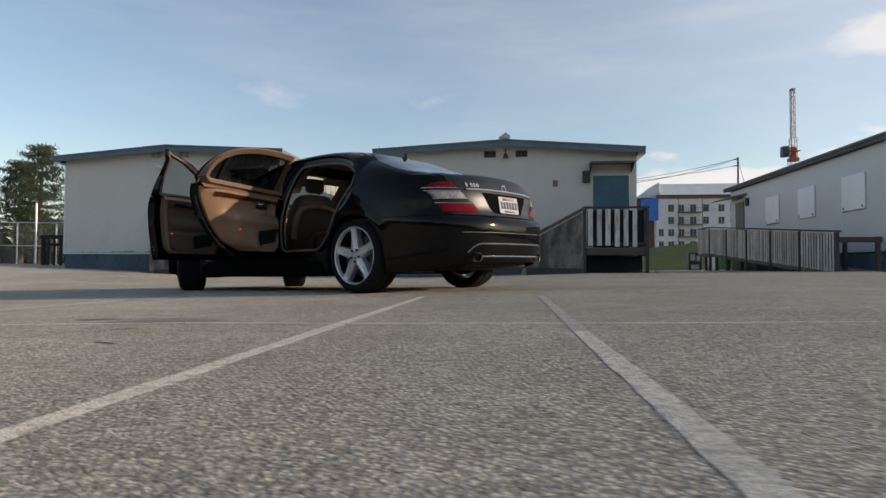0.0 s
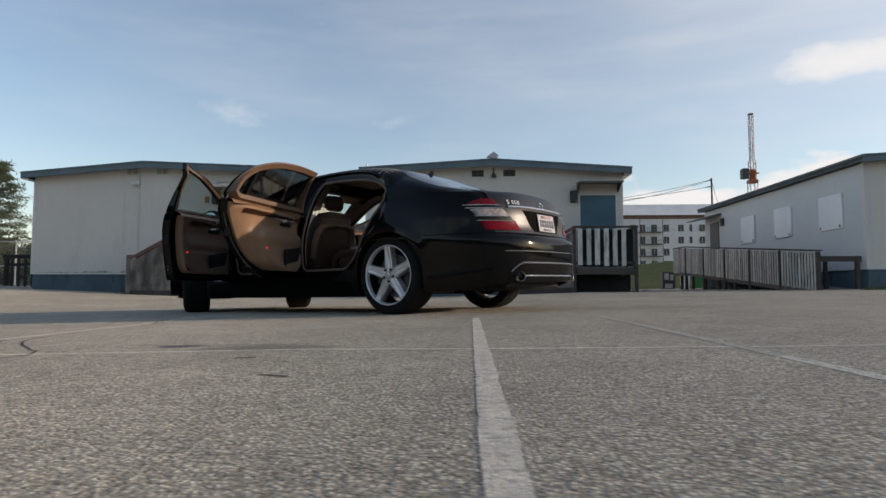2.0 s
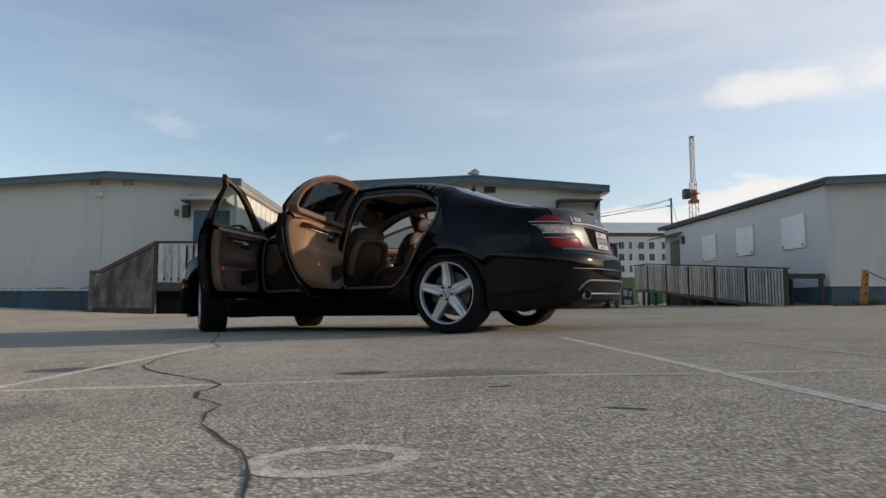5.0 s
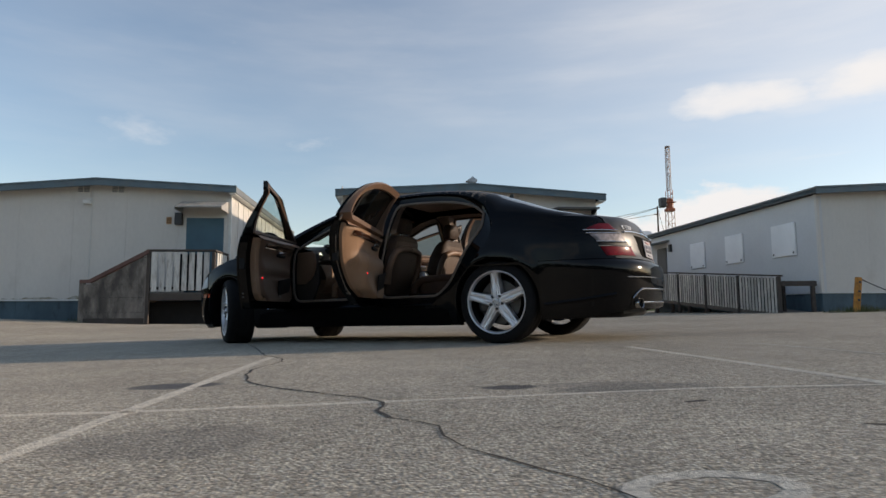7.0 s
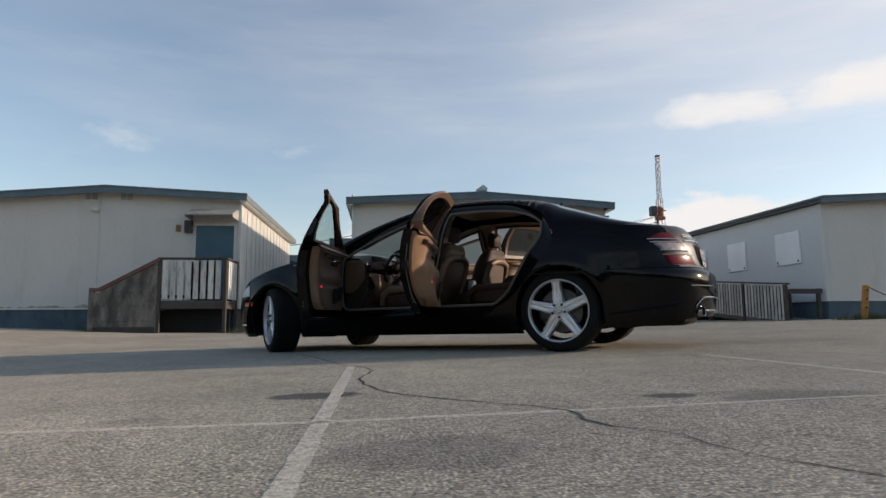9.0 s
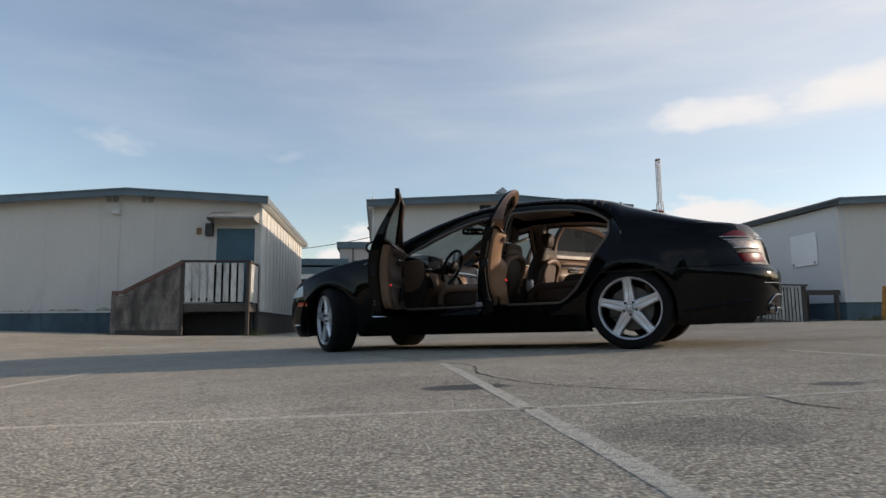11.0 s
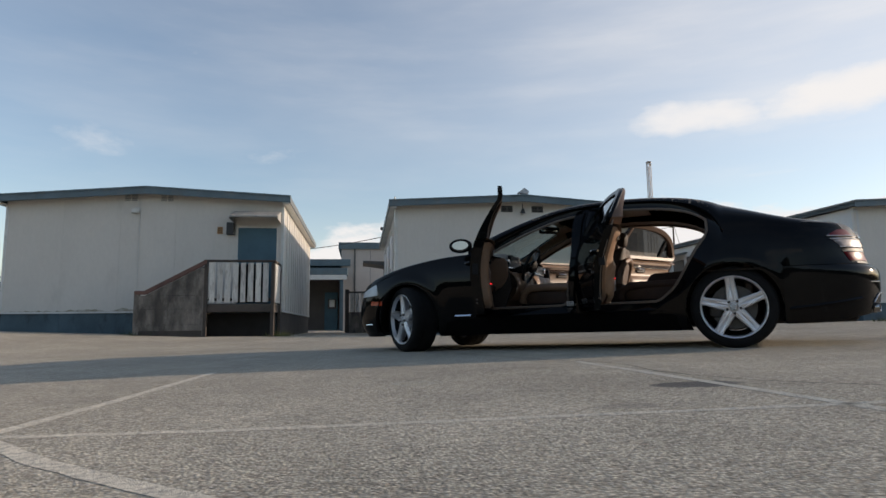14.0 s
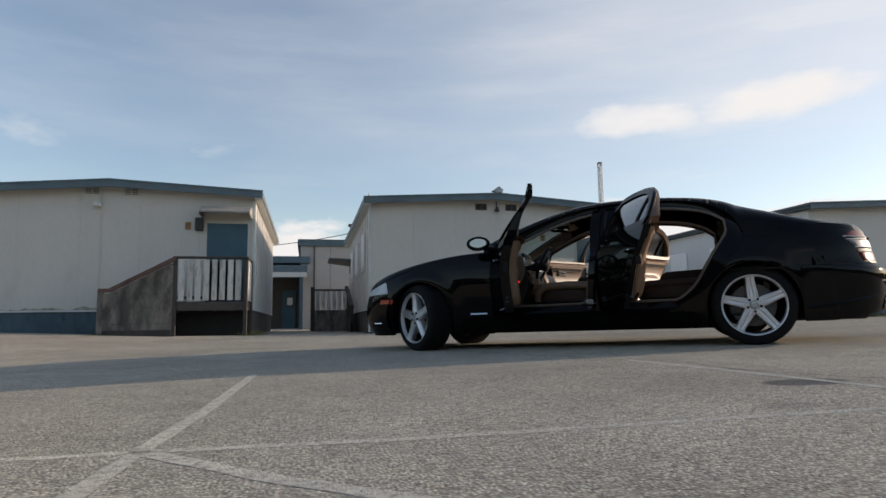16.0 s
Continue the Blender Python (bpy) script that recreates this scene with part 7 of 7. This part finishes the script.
lamp_out = curve((0.685, 0.710), (0.765, 0.736), (0.808, 0.748), (0.863, 0.773), (0.895, 0.780), (0.925, 0.755), (0.957, 0.685))


def lamp_band(z0, z1, off):
    rows = []
    for z in span(z0, z1, 6):
        a, b = u_at(z, lamp_in(z)), u_at(z, min(lamp_out(z), plan_y(-0.55, z)))
        rows.append([skin(a + (b - a) * k / 14, z, off * (0.4 if k in (0, 14) else 1.0)) for k in range(15)])
    return grid(rows)


for s in (1, -1):
    t_ = new("tail_lamp")
    t_.parent = car
    t_["label"] = "red and clear banded tail lamp with chrome lines"
    for nm, z0, z1, m_ in (("lower_lens", 0.690, 0.763, RED_LENS), ("clear_lens", 0.808, 0.866, CLEAR_LENS), ("upper_lens", 0.902, 0.952, RED_DARK)):
        bm = thick(lamp_band(z0, z1, 0.010), 0.012)
        cpart(nm, bm if s > 0 else mirrored(bm), m_, t_)
    bm = thick(lamp_band(0.684, 0.957, 0.003), 0.008)
    cpart("lamp_body", bm if s > 0 else mirrored(bm), TRIM_BLACK, t_)
    for z in (0.768, 0.804, 0.872, 0.897):
        a, b = u_at(z, lamp_in(z)), u_at(z, lamp_out(z) + 0.012)
        bm = tube(bmesh.new(), [skin(a + (b - a) * k / 14, z, 0.011) for k in range(15)], 0.0036, 6)
        cpart("chrome_line", bm if s > 0 else mirrored(bm), CHROME, t_)

# flat near-black sheet for the plate recess's shade, and the plate
cpart("plate_recess", thick(grid([[on_tail(y * (0.21 + 0.13 * ((z - 0.695) / 0.178) ** 0.8), z, 0.004) for y in span(-1, 1, 16)] for z in span(0.695, 0.873, 6)]), 0.004, (0, 0, 0.78)), RECESS, car, "near-black sheet standing in for the shaded plate recess")
pl = boxed(-0.152, 0.152, -0.004, 0.004, -0.0775, 0.0775, 0.003)
pm = pose(-1.082, -0.01, 0.775, 8, 0, 90)
bmesh.ops.transform(pl, matrix=pm, verts=pl.verts)
plate = cpart("number_plate", pl, PLATE, car, "white number plate greyed for shade, with its marks as plain bars")
for x0, x1, z0, z1, m_ in [(-0.135 + 0.045 * k, -0.10 + 0.045 * k, -0.035, 0.030, PLATE_INK) for k in range(6)] + [(-0.09, 0.09, 0.045, 0.066, PLATE_RED), (-0.08, 0.08, -0.066, -0.050, PLATE_INK)]:
    bm = boxed(x0, x1, 0.0042, 0.006, z0, z1)
    bmesh.ops.transform(bm, matrix=pm, verts=bm.verts)
    cpart("plate_bar", bm, m_, plate)
cpart("chrome_handle", tube(bmesh.new(), [on_tail(y, 0.893 + 0.008 * (1 - (y / 0.50) ** 2), 0.007) for y in span(-0.505, 0.505, 24)], 0.010, 8), CHROME, car, "long chrome bar over the plate")
# star badge as a plain ring, and model figures
cpart("boot_badge", tube(bmesh.new(), [on_tail(0, 0.935, 0.008) + Vector((0.02 * math.sin(a) * 0.35, 0.029 * math.cos(a), 0.029 * math.sin(a))) for a in span(0, 2 * math.pi * 27 / 28, 27)], 0.004, 6, True), CHROME, car, "round chrome badge")


def lettering(text, m, size, material, name, parent, label):
    cu = bpy.data.curves.new("lettering", 'FONT')
    cu.body, cu.size, cu.extrude, cu.align_x, cu.space_character = text, size, 0.0025, 'CENTER', 1.25
    tmp = new("lettering", cu)
    me = bpy.data.meshes.new_from_object(tmp.evaluated_get(bpy.context.evaluated_depsgraph_get()))
    bpy.data.objects.remove(tmp)
    me.transform(m)
    me.materials.append(material)
    ob = new(name, me)
    ob.parent = parent
    ob["label"] = label
    return ob


bpy.context.view_layer.update()
pt = on_tail(0.43, 0.918, 0.008)
lettering("S 550", Matrix.Translation(pt) @ pose(0, 0, 0, 0, 0, -90 - 15) @ pose(0, 0, 0, 66, 0, 0), 0.054, ALLOY, "model_figures", car, "chrome model figures")
# bumper ribs and valance
arc = lambda y: 0.418 - 0.075 * max(0.0, (abs(y) - 0.46) / 0.11) ** 2
cpart("bumper_strip", tube(bmesh.new(), [on_tail(y, arc(y), 0.006) for y in span(-0.57, 0.57, 40)], 0.008, 8), SATIN, car, "chrome strip arching over the valance")
cpart("bumper_strip", tube(bmesh.new(), [on_tail(y, 0.308, 0.008) for y in span(-0.45, 0.45, 26)], 0.009, 8), SATIN, car, "chrome strip between the exhausts")
cpart("bumper_line", tube(bmesh.new(), [on_tail(y, 0.515, 0.001) for y in span(-0.63, 0.63, 40)], 0.0042, 6), CHROME, car, "thin bright line along the bumper")
cpart("valance", thick(grid([[on_tail(y, 0.265 + (arc(y) - 0.27) * k / 6, 0.003) for k in range(7)] for y in span(-0.57, 0.57, 30)]), 0.006, (0, 0, 0.4)), PAINT_SOFT, car, "dark bumper valance")
for y in (0.50, -0.50):
    c0, c1, c2 = on_tail(y * 0.97, 0.303), on_tail(y * 0.97 - 0.03, 0.303), on_tail(y * 0.97 + 0.03, 0.303)
    side = (c2 - c1).normalized()
    out = (Vector((-side.y, side.x, 0)) + Vector((-0.35, 0, 0))).normalized()
    along = Vector((out.y, -out.x, 0))
    oval = lambda d_, q_: [c0 + out * d_ + along * (0.047 * q_ * math.cos(a)) + Vector((0, 0, 0.040 * q_ * math.sin(a))) for a in span(0, 2 * math.pi, 32)]
    tip = cpart("exhaust_tip", grid([oval(d_, q_) for d_, q_ in ((-0.05, 0.97), (0.020, 1.0), (0.028, 0.96), (0.024, 0.86), (-0.05, 0.82))]), SATIN, car, "oval chrome exhaust tip")
    cpart("bore", grid([oval(-0.01, 0.85), oval(-0.01, 0.01)]), BLACKVOID, tip)
for s in (1, -1):
    rows = [[skin(u, 0.314 - 0.093 * (u + 0.41) + dz, o_) for dz, o_ in ((0.012, 0.0005), (-0.002, 0.011), (-0.022, 0.0005))] for u in span(-0.42, -1.14, 16)]
    bm = grid(rows)
    cpart("bumper_crease", bm if s > 0 else mirrored(bm), PAINT_BLACK, car)
    # headlamp and side signal
    rows = []
    for k in range(9):
        f = k / 8
        rows.append([skin(u, (0.605 + 0.02 * (4.15 - u)) + ((edge_z(wrap(u, 0.65).x) - 0.012) - (0.605 + 0.02 * (4.15 - u))) * f * min(1, (u - 3.60) / 0.12), 0.006) for u in span(3.62, 4.25, 16)])
    bm = thick(grid(rows), 0.01)
    cpart("headlamp", bm if s > 0 else mirrored(bm), GALV, car, "wedge-shaped clear headlamp")
    rows = [[skin(u, 0.505 + 0.045 * k / 4 + 0.02 * (u - 3.6), 0.006) for u in span(3.50, 3.75, 8)] for k in range(5)]
    bm = thick(grid(rows), 0.008)
    cpart("side_signal", bm if s > 0 else mirrored(bm), ORANGE_LENS, car, "orange side marker lamp")
    bm = tube(bmesh.new(), [skin(u, 0.30, 0.002) for u in span(3.75, 3.95, 8)], 0.006, 6)
    cpart("bumper_trim", bm if s > 0 else mirrored(bm), CHROME, car)


# ---- inside the car ----
cpart("floor_carpet", box(bmesh.new(), 0.40, 2.75, -0.78, 0.78, 0.262, 0.30, 0.01), CARPET, car, "dark brown carpet")
for s in (1, -1):
    bm = box(bmesh.new(), 0.62, 2.40, 0.735, 0.80, 0.30, 0.385, 0.015)
    cpart("sill_lining", bm if s > 0 else mirrored(bm), TRIM_BLACK, car)
cpart("tunnel", box(bmesh.new(), 0.45, 2.5, -0.15, 0.15, 0.30, 0.44, 0.04), CARPET, car)
cpart("centre_console", box(bmesh.new(), 1.20, 2.25, -0.135, 0.135, 0.44, 0.66, 0.035), SEATHIDE, car)
cpart("rear_console", box(bmesh.new(), 1.02, 1.198, -0.12, 0.12, 0.442, 0.64, 0.03), SEATHIDE, car)
cpart("console_plate", box(bmesh.new(), 1.10, 1.165, 0.121, 0.21, 0.56, 0.69, 0.012), ALLOY, car, "bright metal plate at the console's end")
cpart("console_lid", box(bmesh.new(), 1.22, 1.62, -0.125, 0.125, 0.662, 0.72, 0.025), SEATHIDE, car)
cpart("console_trim", box(bmesh.new(), 1.66, 2.2, -0.10, 0.10, 0.662, 0.675, 0.006), WOOD, car)
cpart("headliner", upper_sheet(0.14, 1.80, 0.04, 1.0, 22, 16, True), HEADLINER, car, "beige cloth roof lining")
for o_ in [car.children[-1]]:
    o_.data.transform(Matrix.Translation((0, 0, -0.035)) @ Matrix.Diagonal((1, 0.89, 1, 1)))
for s in (1, -1):
    bm = upper_sheet(1.78, 2.42, 0.03, lambda x: scr_f(x) - 0.01, 12, 5)
    bmesh.ops.transform(bm, matrix=Matrix.Translation((-0.015, 0, -0.03)) @ Matrix.Diagonal((1, 0.90, 1, 1)), verts=bm.verts)
    cpart("pillar_trim", bm if s > 0 else mirrored(bm), HEADLINER, car)
    bm = upper_sheet(-0.60, 0.13, 0.05, lambda x: scr_r(x) - 0.01, 12, 8)
    bmesh.ops.transform(bm, matrix=Matrix.Translation((0.02, 0, -0.04)) @ Matrix.Diagonal((1, 0.88, 1, 1)), verts=bm.verts)
    cpart("quarter_trim", bm if s > 0 else mirrored(bm), HEADLINER, car)
cpart("sunroof_frame", box(bmesh.new(), 0.75, 1.35, -0.38, 0.38, 1.402, 1.412, 0.004), LEATHER_DARK, car, "brown sunroof blind frame")
cpart("parcel_shelf", box(bmesh.new(), -0.62, -0.10, -0.70, 0.70, 0.955, 0.975, 0.008), LEATHER_DARK, car)
cpart("rear_bulkhead", box(bmesh.new(), -0.16, -0.10, -0.74, 0.74, 0.30, 0.95, 0.01), LEATHER_DARK, car)
# footwell panels beside the dashboard
for s in (1, -1):
    bm = prism(bmesh.new(), [(2.02, 0.62), (2.06, 0.90), (2.36, 0.93), (2.36, 0.36), (2.20, 0.36), (2.10, 0.44)], "y", 0.735, 0.765)
    cpart("kick_panel", bm if s > 0 else mirrored(bm), CARPET, car, "dark brown footwell panel")
    bm = prism(bmesh.new(), [(2.33, 0.925), (2.085, 0.928), (2.058, 0.90), (2.048, 0.82), (2.052, 0.75), (2.078, 0.69), (2.12, 0.638), (2.20, 0.595), (2.33, 0.60)], "y", 0.766, 0.786)
    bmesh.ops.bevel(bm, geom=[e for e in bm.edges if all(v.co.y > 0.78 for v in e.verts)], offset=0.008, segments=2, affect='EDGES')
    cpart("dash_end", bm if s > 0 else mirrored(bm), LEATHER_MID, car, "brown end panel of the dashboard")
# dashboard
rows = []
for y in span(-0.74, 0.74, 30):
    hump = 0.055 * math.exp(-((y - 0.36) / 0.20) ** 2)
    rows.append([Vector((x, y, z + (hump if z > 0.85 else 0))) for x, z in ((2.36, 0.44), (2.22, 0.52), (2.14, 0.66), (2.10, 0.78), (2.09, 0.87), (2.13, 0.94), (2.24, 0.965), (2.40, 0.965), (2.62, 0.985))])
cpart("dashboard", grid(rows), LEATHER_DARK, car, "dark leather dashboard with a hooded binnacle", 60)
cpart("dashboard_lower", box(bmesh.new(), 2.14, 2.32, -0.72, 0.72, 0.40, 0.68, 0.04), LEATHER, car, "tan lower dashboard")
for yc in (0.37, -0.37):
    rows = [[Vector((2.085 - 0.095 * math.sin(math.pi * min(1.0, (z - 0.50) / 0.34)) ** 0.7 + 0.016 * math.sin(9 * f + 14 * z), yc + 0.33 * f, z)) for f in span(-1, 1, 16)] for z in span(0.50, 0.79, 10)]
    cpart("knee_pad", grid(rows), LEATHER, car, "tan padded knee panel below the dashboard", 60)
cpart("dash_wood", grid([[Vector((2.086 - 0.006 * math.sin(math.pi * k / 3), y, 0.80 + 0.05 * k / 3)) for k in range(4)] for y in span(-0.72, 0.72, 16)]), WOOD, car)
cpart("dash_chrome", tube(bmesh.new(), [(2.083, y, 0.795) for y in span(-0.72, 0.72, 10)], 0.004, 6), CHROME, car)
for y in (0.66, -0.66, 0.06, -0.06):
    bm = bmesh.new()
    bmesh.ops.create_cone(bm, cap_ends=True, segments=18, radius1=0.038, radius2=0.034, depth=0.02, matrix=pose(2.085, y, 0.885, 0, 90, 0))
    cpart("air_vent", bm, CHROME, car)
bm = box(bmesh.new(), 2.10, 2.14, 0.20, 0.54, 0.885, 0.99, 0.02)
cpart("instrument_cluster", bm, TRIM_BLACK, car)
# steering wheel
sw = pose(1.93, 0.36, 0.865, 0, 66, 0)
bm = tube(bmesh.new(), [(0.185 * math.cos(a), 0.185 * math.sin(a), 0) for a in span(0, 2 * math.pi * 39 / 40, 39)], 0.017, 10, True)
bmesh.ops.transform(bm, matrix=sw, verts=bm.verts)
wheel_ = cpart("steering_wheel", bm, TRIM_BLACK, car, "dark leather and walnut steering wheel")
bm = bmesh.new()
bmesh.ops.create_uvsphere(bm, u_segments=18, v_segments=10, radius=1, matrix=sw @ pose(0, 0, -0.02) @ Matrix.Diagonal((0.075, 0.085, 0.035, 1)))
cpart("airbag_cover", bm, TRIM_BLACK, wheel_)
for a in (90, -90, 180 - 25, 180 + 25):
    bm = tube(bmesh.new(), [(0.05 * math.cos(radians(a)), 0.05 * math.sin(radians(a)), -0.015), (0.175 * math.cos(radians(a)), 0.175 * math.sin(radians(a)), 0)], 0.016, 6)
    bmesh.ops.transform(bm, matrix=sw, verts=bm.verts)
    cpart("spoke", bm, GALV if abs(a) > 100 else TRIM_BLACK, wheel_)
cpart("steering_column", tube(bmesh.new(), [(1.95, 0.36, 0.86), (2.16, 0.36, 0.79)], 0.05, 10), TRIM_BLACK, wheel_)
cpart("column_stalk", tube(bmesh.new(), [(2.0, 0.38, 0.85), (1.99, 0.52, 0.88)], 0.008, 6), TRIM_BLACK, wheel_)
# inner mirror
bm = boxed(-0.014, 0.014, -0.125, 0.125, -0.038, 0.038, 0.014)
bmesh.ops.transform(bm, matrix=pose(1.785, 0.10, 1.268, 0, -6, -46), verts=bm.verts)
im = cpart("inner_mirror", bm, TRIM_BLACK, car, "inner rear-view mirror")
bm = boxed(-0.0145, -0.0125, -0.10, 0.10, -0.024, 0.024)
bmesh.ops.transform(bm, matrix=pose(1.785, 0.10, 1.268, 0, -6, -46), verts=bm.verts)
cpart("mirror_glass", bm, MIRROR, im)
cpart("mirror_stem", tube(bmesh.new(), [(1.79, 0.06, 1.285), (1.84, 0.02, 1.345)], 0.012, 6), TRIM_BLACK, im)
for s in (1, -1):
    bm = box(bmesh.new(), 1.66, 1.86, s * 0.36 - 0.20, s * 0.36 + 0.20, -0.008, 0.008, 0.006)
    bmesh.ops.transform(bm, matrix=Matrix.Translation((0, 0, 1.335)) @ Matrix.Translation((1.7, 0, 0)) @ Matrix.Rotation(radians(14), 4, 'Y') @ Matrix.Translation((-1.7, 0, 0)), verts=bm.verts)
    cpart("sun_visor", bm, HEADLINER, car)


def cushion(w, sections, seg=14, round_=0.55):
    """A padded shape: sections of (x_front, x_back, z, half width factor) from bottom to top."""
    rows = []
    for xf, xb, z, k in sections:
        cx, hx_ = (xf + xb) / 2, (xf - xb) / 2
        rows.append([Vector((cx + hx_ * math.copysign(abs(math.cos(a)) ** round_, math.cos(a)), w * k * math.copysign(abs(math.sin(a)) ** round_, math.sin(a)), z)) for a in span(0, 2 * math.pi, seg * 2)])
    bm = grid(rows)
    for r in (rows[0], rows[-1]):
        c = sum(r[:-1], Vector()) / (len(r) - 1)
        grid([r, [c] * len(r)], bm)
    bmesh.ops.remove_doubles(bm, verts=bm.verts, dist=0.0008)
    return bm


def seat(x, y, front=True):
    st = new("front_seat" if front else "rear_seat")
    st.parent = car
    st["label"] = "front seat with a headrest, its leather darkened for cabin shade" if front else "rear seat, its leather darkened for cabin shade"
    mv = lambda bm: (bmesh.ops.transform(bm, matrix=Matrix.Translation((x, y, 0)), verts=bm.verts), bm)[1]
    fw = 0.0 if front else 0.22
    cpart("seat_base", mv(cushion(0.24, [(0.20, -0.28, 0.31, 0.9), (0.22, -0.28, 0.40, 0.95)])), TRIM_BLACK, st)
    cpart("seat_cushion", mv(cushion(0.265, [(0.26 + fw, -0.28, 0.36 if fw else 0.40, 0.95), (0.29 + fw, -0.30, 0.44, 1.0), (0.30 + fw, -0.28, 0.51, 1.0), (0.27 + fw, -0.24, 0.565, 0.92), (0.20 + fw, -0.20, 0.57, 0.7)])), SEATHIDE, st)
    for s_ in (-1, 1):
        bm = box(bmesh.new(), -0.27, 0.24 + fw, -0.012, 0.012, 0.32, 0.45, 0.01)
        bmesh.ops.transform(bm, matrix=Matrix.Translation((0, s_ * 0.262, 0)), verts=bm.verts)
        cpart("side_trim", mv(bm), RECESS, st, "black trim along the seat's foot")
    # stitched pleats and side bolsters on the cushion
    for k in range(5):
        cpart("pleat", mv(tube(bmesh.new(), [(-0.16, -0.12 + 0.06 * k, 0.568), (0.10 + fw, -0.12 + 0.06 * k, 0.574), (0.24 + fw, -0.12 + 0.06 * k, 0.562), (0.290 + fw, -0.12 + 0.06 * k, 0.515)], 0.022, 8)), SEATHIDE, st)
    up = 0.03 if front else 0.0
    # front bolsters left lighter than the darkened cushion, standing in for sunlight
    for s_ in (-1, 1):
        cpart("bolster", mv(tube(bmesh.new(), [(-0.22, s_ * 0.215, 0.575 + up), (0.0, s_ * 0.222, 0.585 + up), (0.20 + fw, s_ * 0.218, 0.582 + up), (0.29 + fw, s_ * 0.205, 0.53 + up), (0.30 + fw, s_ * 0.20, 0.46)], 0.046 if front else 0.040, 10, r1=0.036)), LEATHER if front else SEATHIDE, st, "tan padded side bolster" if front else "padded side bolster")
    if front:
        for k, xx in enumerate((0.235, 0.285, 0.318)):
            cpart("front_roll", mv(tube(bmesh.new(), [(xx, q, 0.592 - 0.048 * k + 0.012 * math.cos(q * 6)) for q in span(-0.19, 0.19, 8)], 0.030, 8)), LEATHER_MID, st, "tan padded front roll")
    back = [(-0.16, -0.36, 0.46, 0.92), (-0.17, -0.39, 0.56, 1.0), (-0.22, -0.44, 0.72, 1.02), (-0.27, -0.47, 0.88, 1.0), (-0.33, -0.49, 0.98, 0.92), (-0.37, -0.49, 1.035, 0.72), (-0.40, -0.47, 1.05, 0.45)]
    cpart("backrest", mv(cushion(0.265, back)), SEATHIDE, st)
    if front:
        rows = [[Vector((xb - 0.008 + 0.05 * abs(f) ** 6, 0.25 * k * f, z)) for f in span(-1, 1, 12)] for xf, xb, z, k in back[0:5]]
        cpart("back_panel", mv(thick(grid(rows), 0.01, (1, 0, 0.7))), LEATHER_DARK, st, "brown hard back panel with a net pocket")
    if front:
        for s_ in (-1, 1):
            path = [(-0.392, s_ * 0.255, 0.56), (-0.418, s_ * 0.262, 0.70), (-0.450, s_ * 0.250, 0.81), (-0.478, s_ * 0.215, 0.88), (-0.494, s_ * 0.11, 0.908), (-0.498, s_ * 0.004, 0.912)]
            cpart("back_bolster", mv(tube(bmesh.new(), path, 0.032, 10)), LEATHER_MID, st, "tan padded edge of the backrest")
    hr = [(-0.40, -0.47, 1.075, 0.80), (-0.385, -0.485, 1.10, 0.97), (-0.375, -0.495, 1.15, 1.0), (-0.385, -0.495, 1.20, 0.95), (-0.40, -0.48, 1.225, 0.8)]
    cpart("headrest", mv(cushion(0.112, hr)), SEATHIDE, st)
    for q in (-0.055, 0.055):
        cpart("headrest_post", mv(tube(bmesh.new(), [(-0.43, q, 1.02), (-0.44, q, 1.09)], 0.008, 8)), CHROME, st)
    return st


seat(1.67, 0.37)
seat(1.52, -0.37)
seat(0.46, 0.40, False)
seat(0.46, -0.40, False)
cpart("rear_armrest", prism(bmesh.new(), [(0.10, 0.42), (0.86, 0.42), (0.83, 0.58), (0.745, 0.700), (0.71, 0.718), (0.10, 0.735)], "y", -0.15, 0.17), SEATHIDE, car, "dark folded-down rear armrest")
for y in (0.37, -0.37):
    cpart("floor_mat", box(bmesh.new(), 0.80, 1.15, y - 0.24, y + 0.24, 0.302, 0.312, 0.004), CARPET, car)
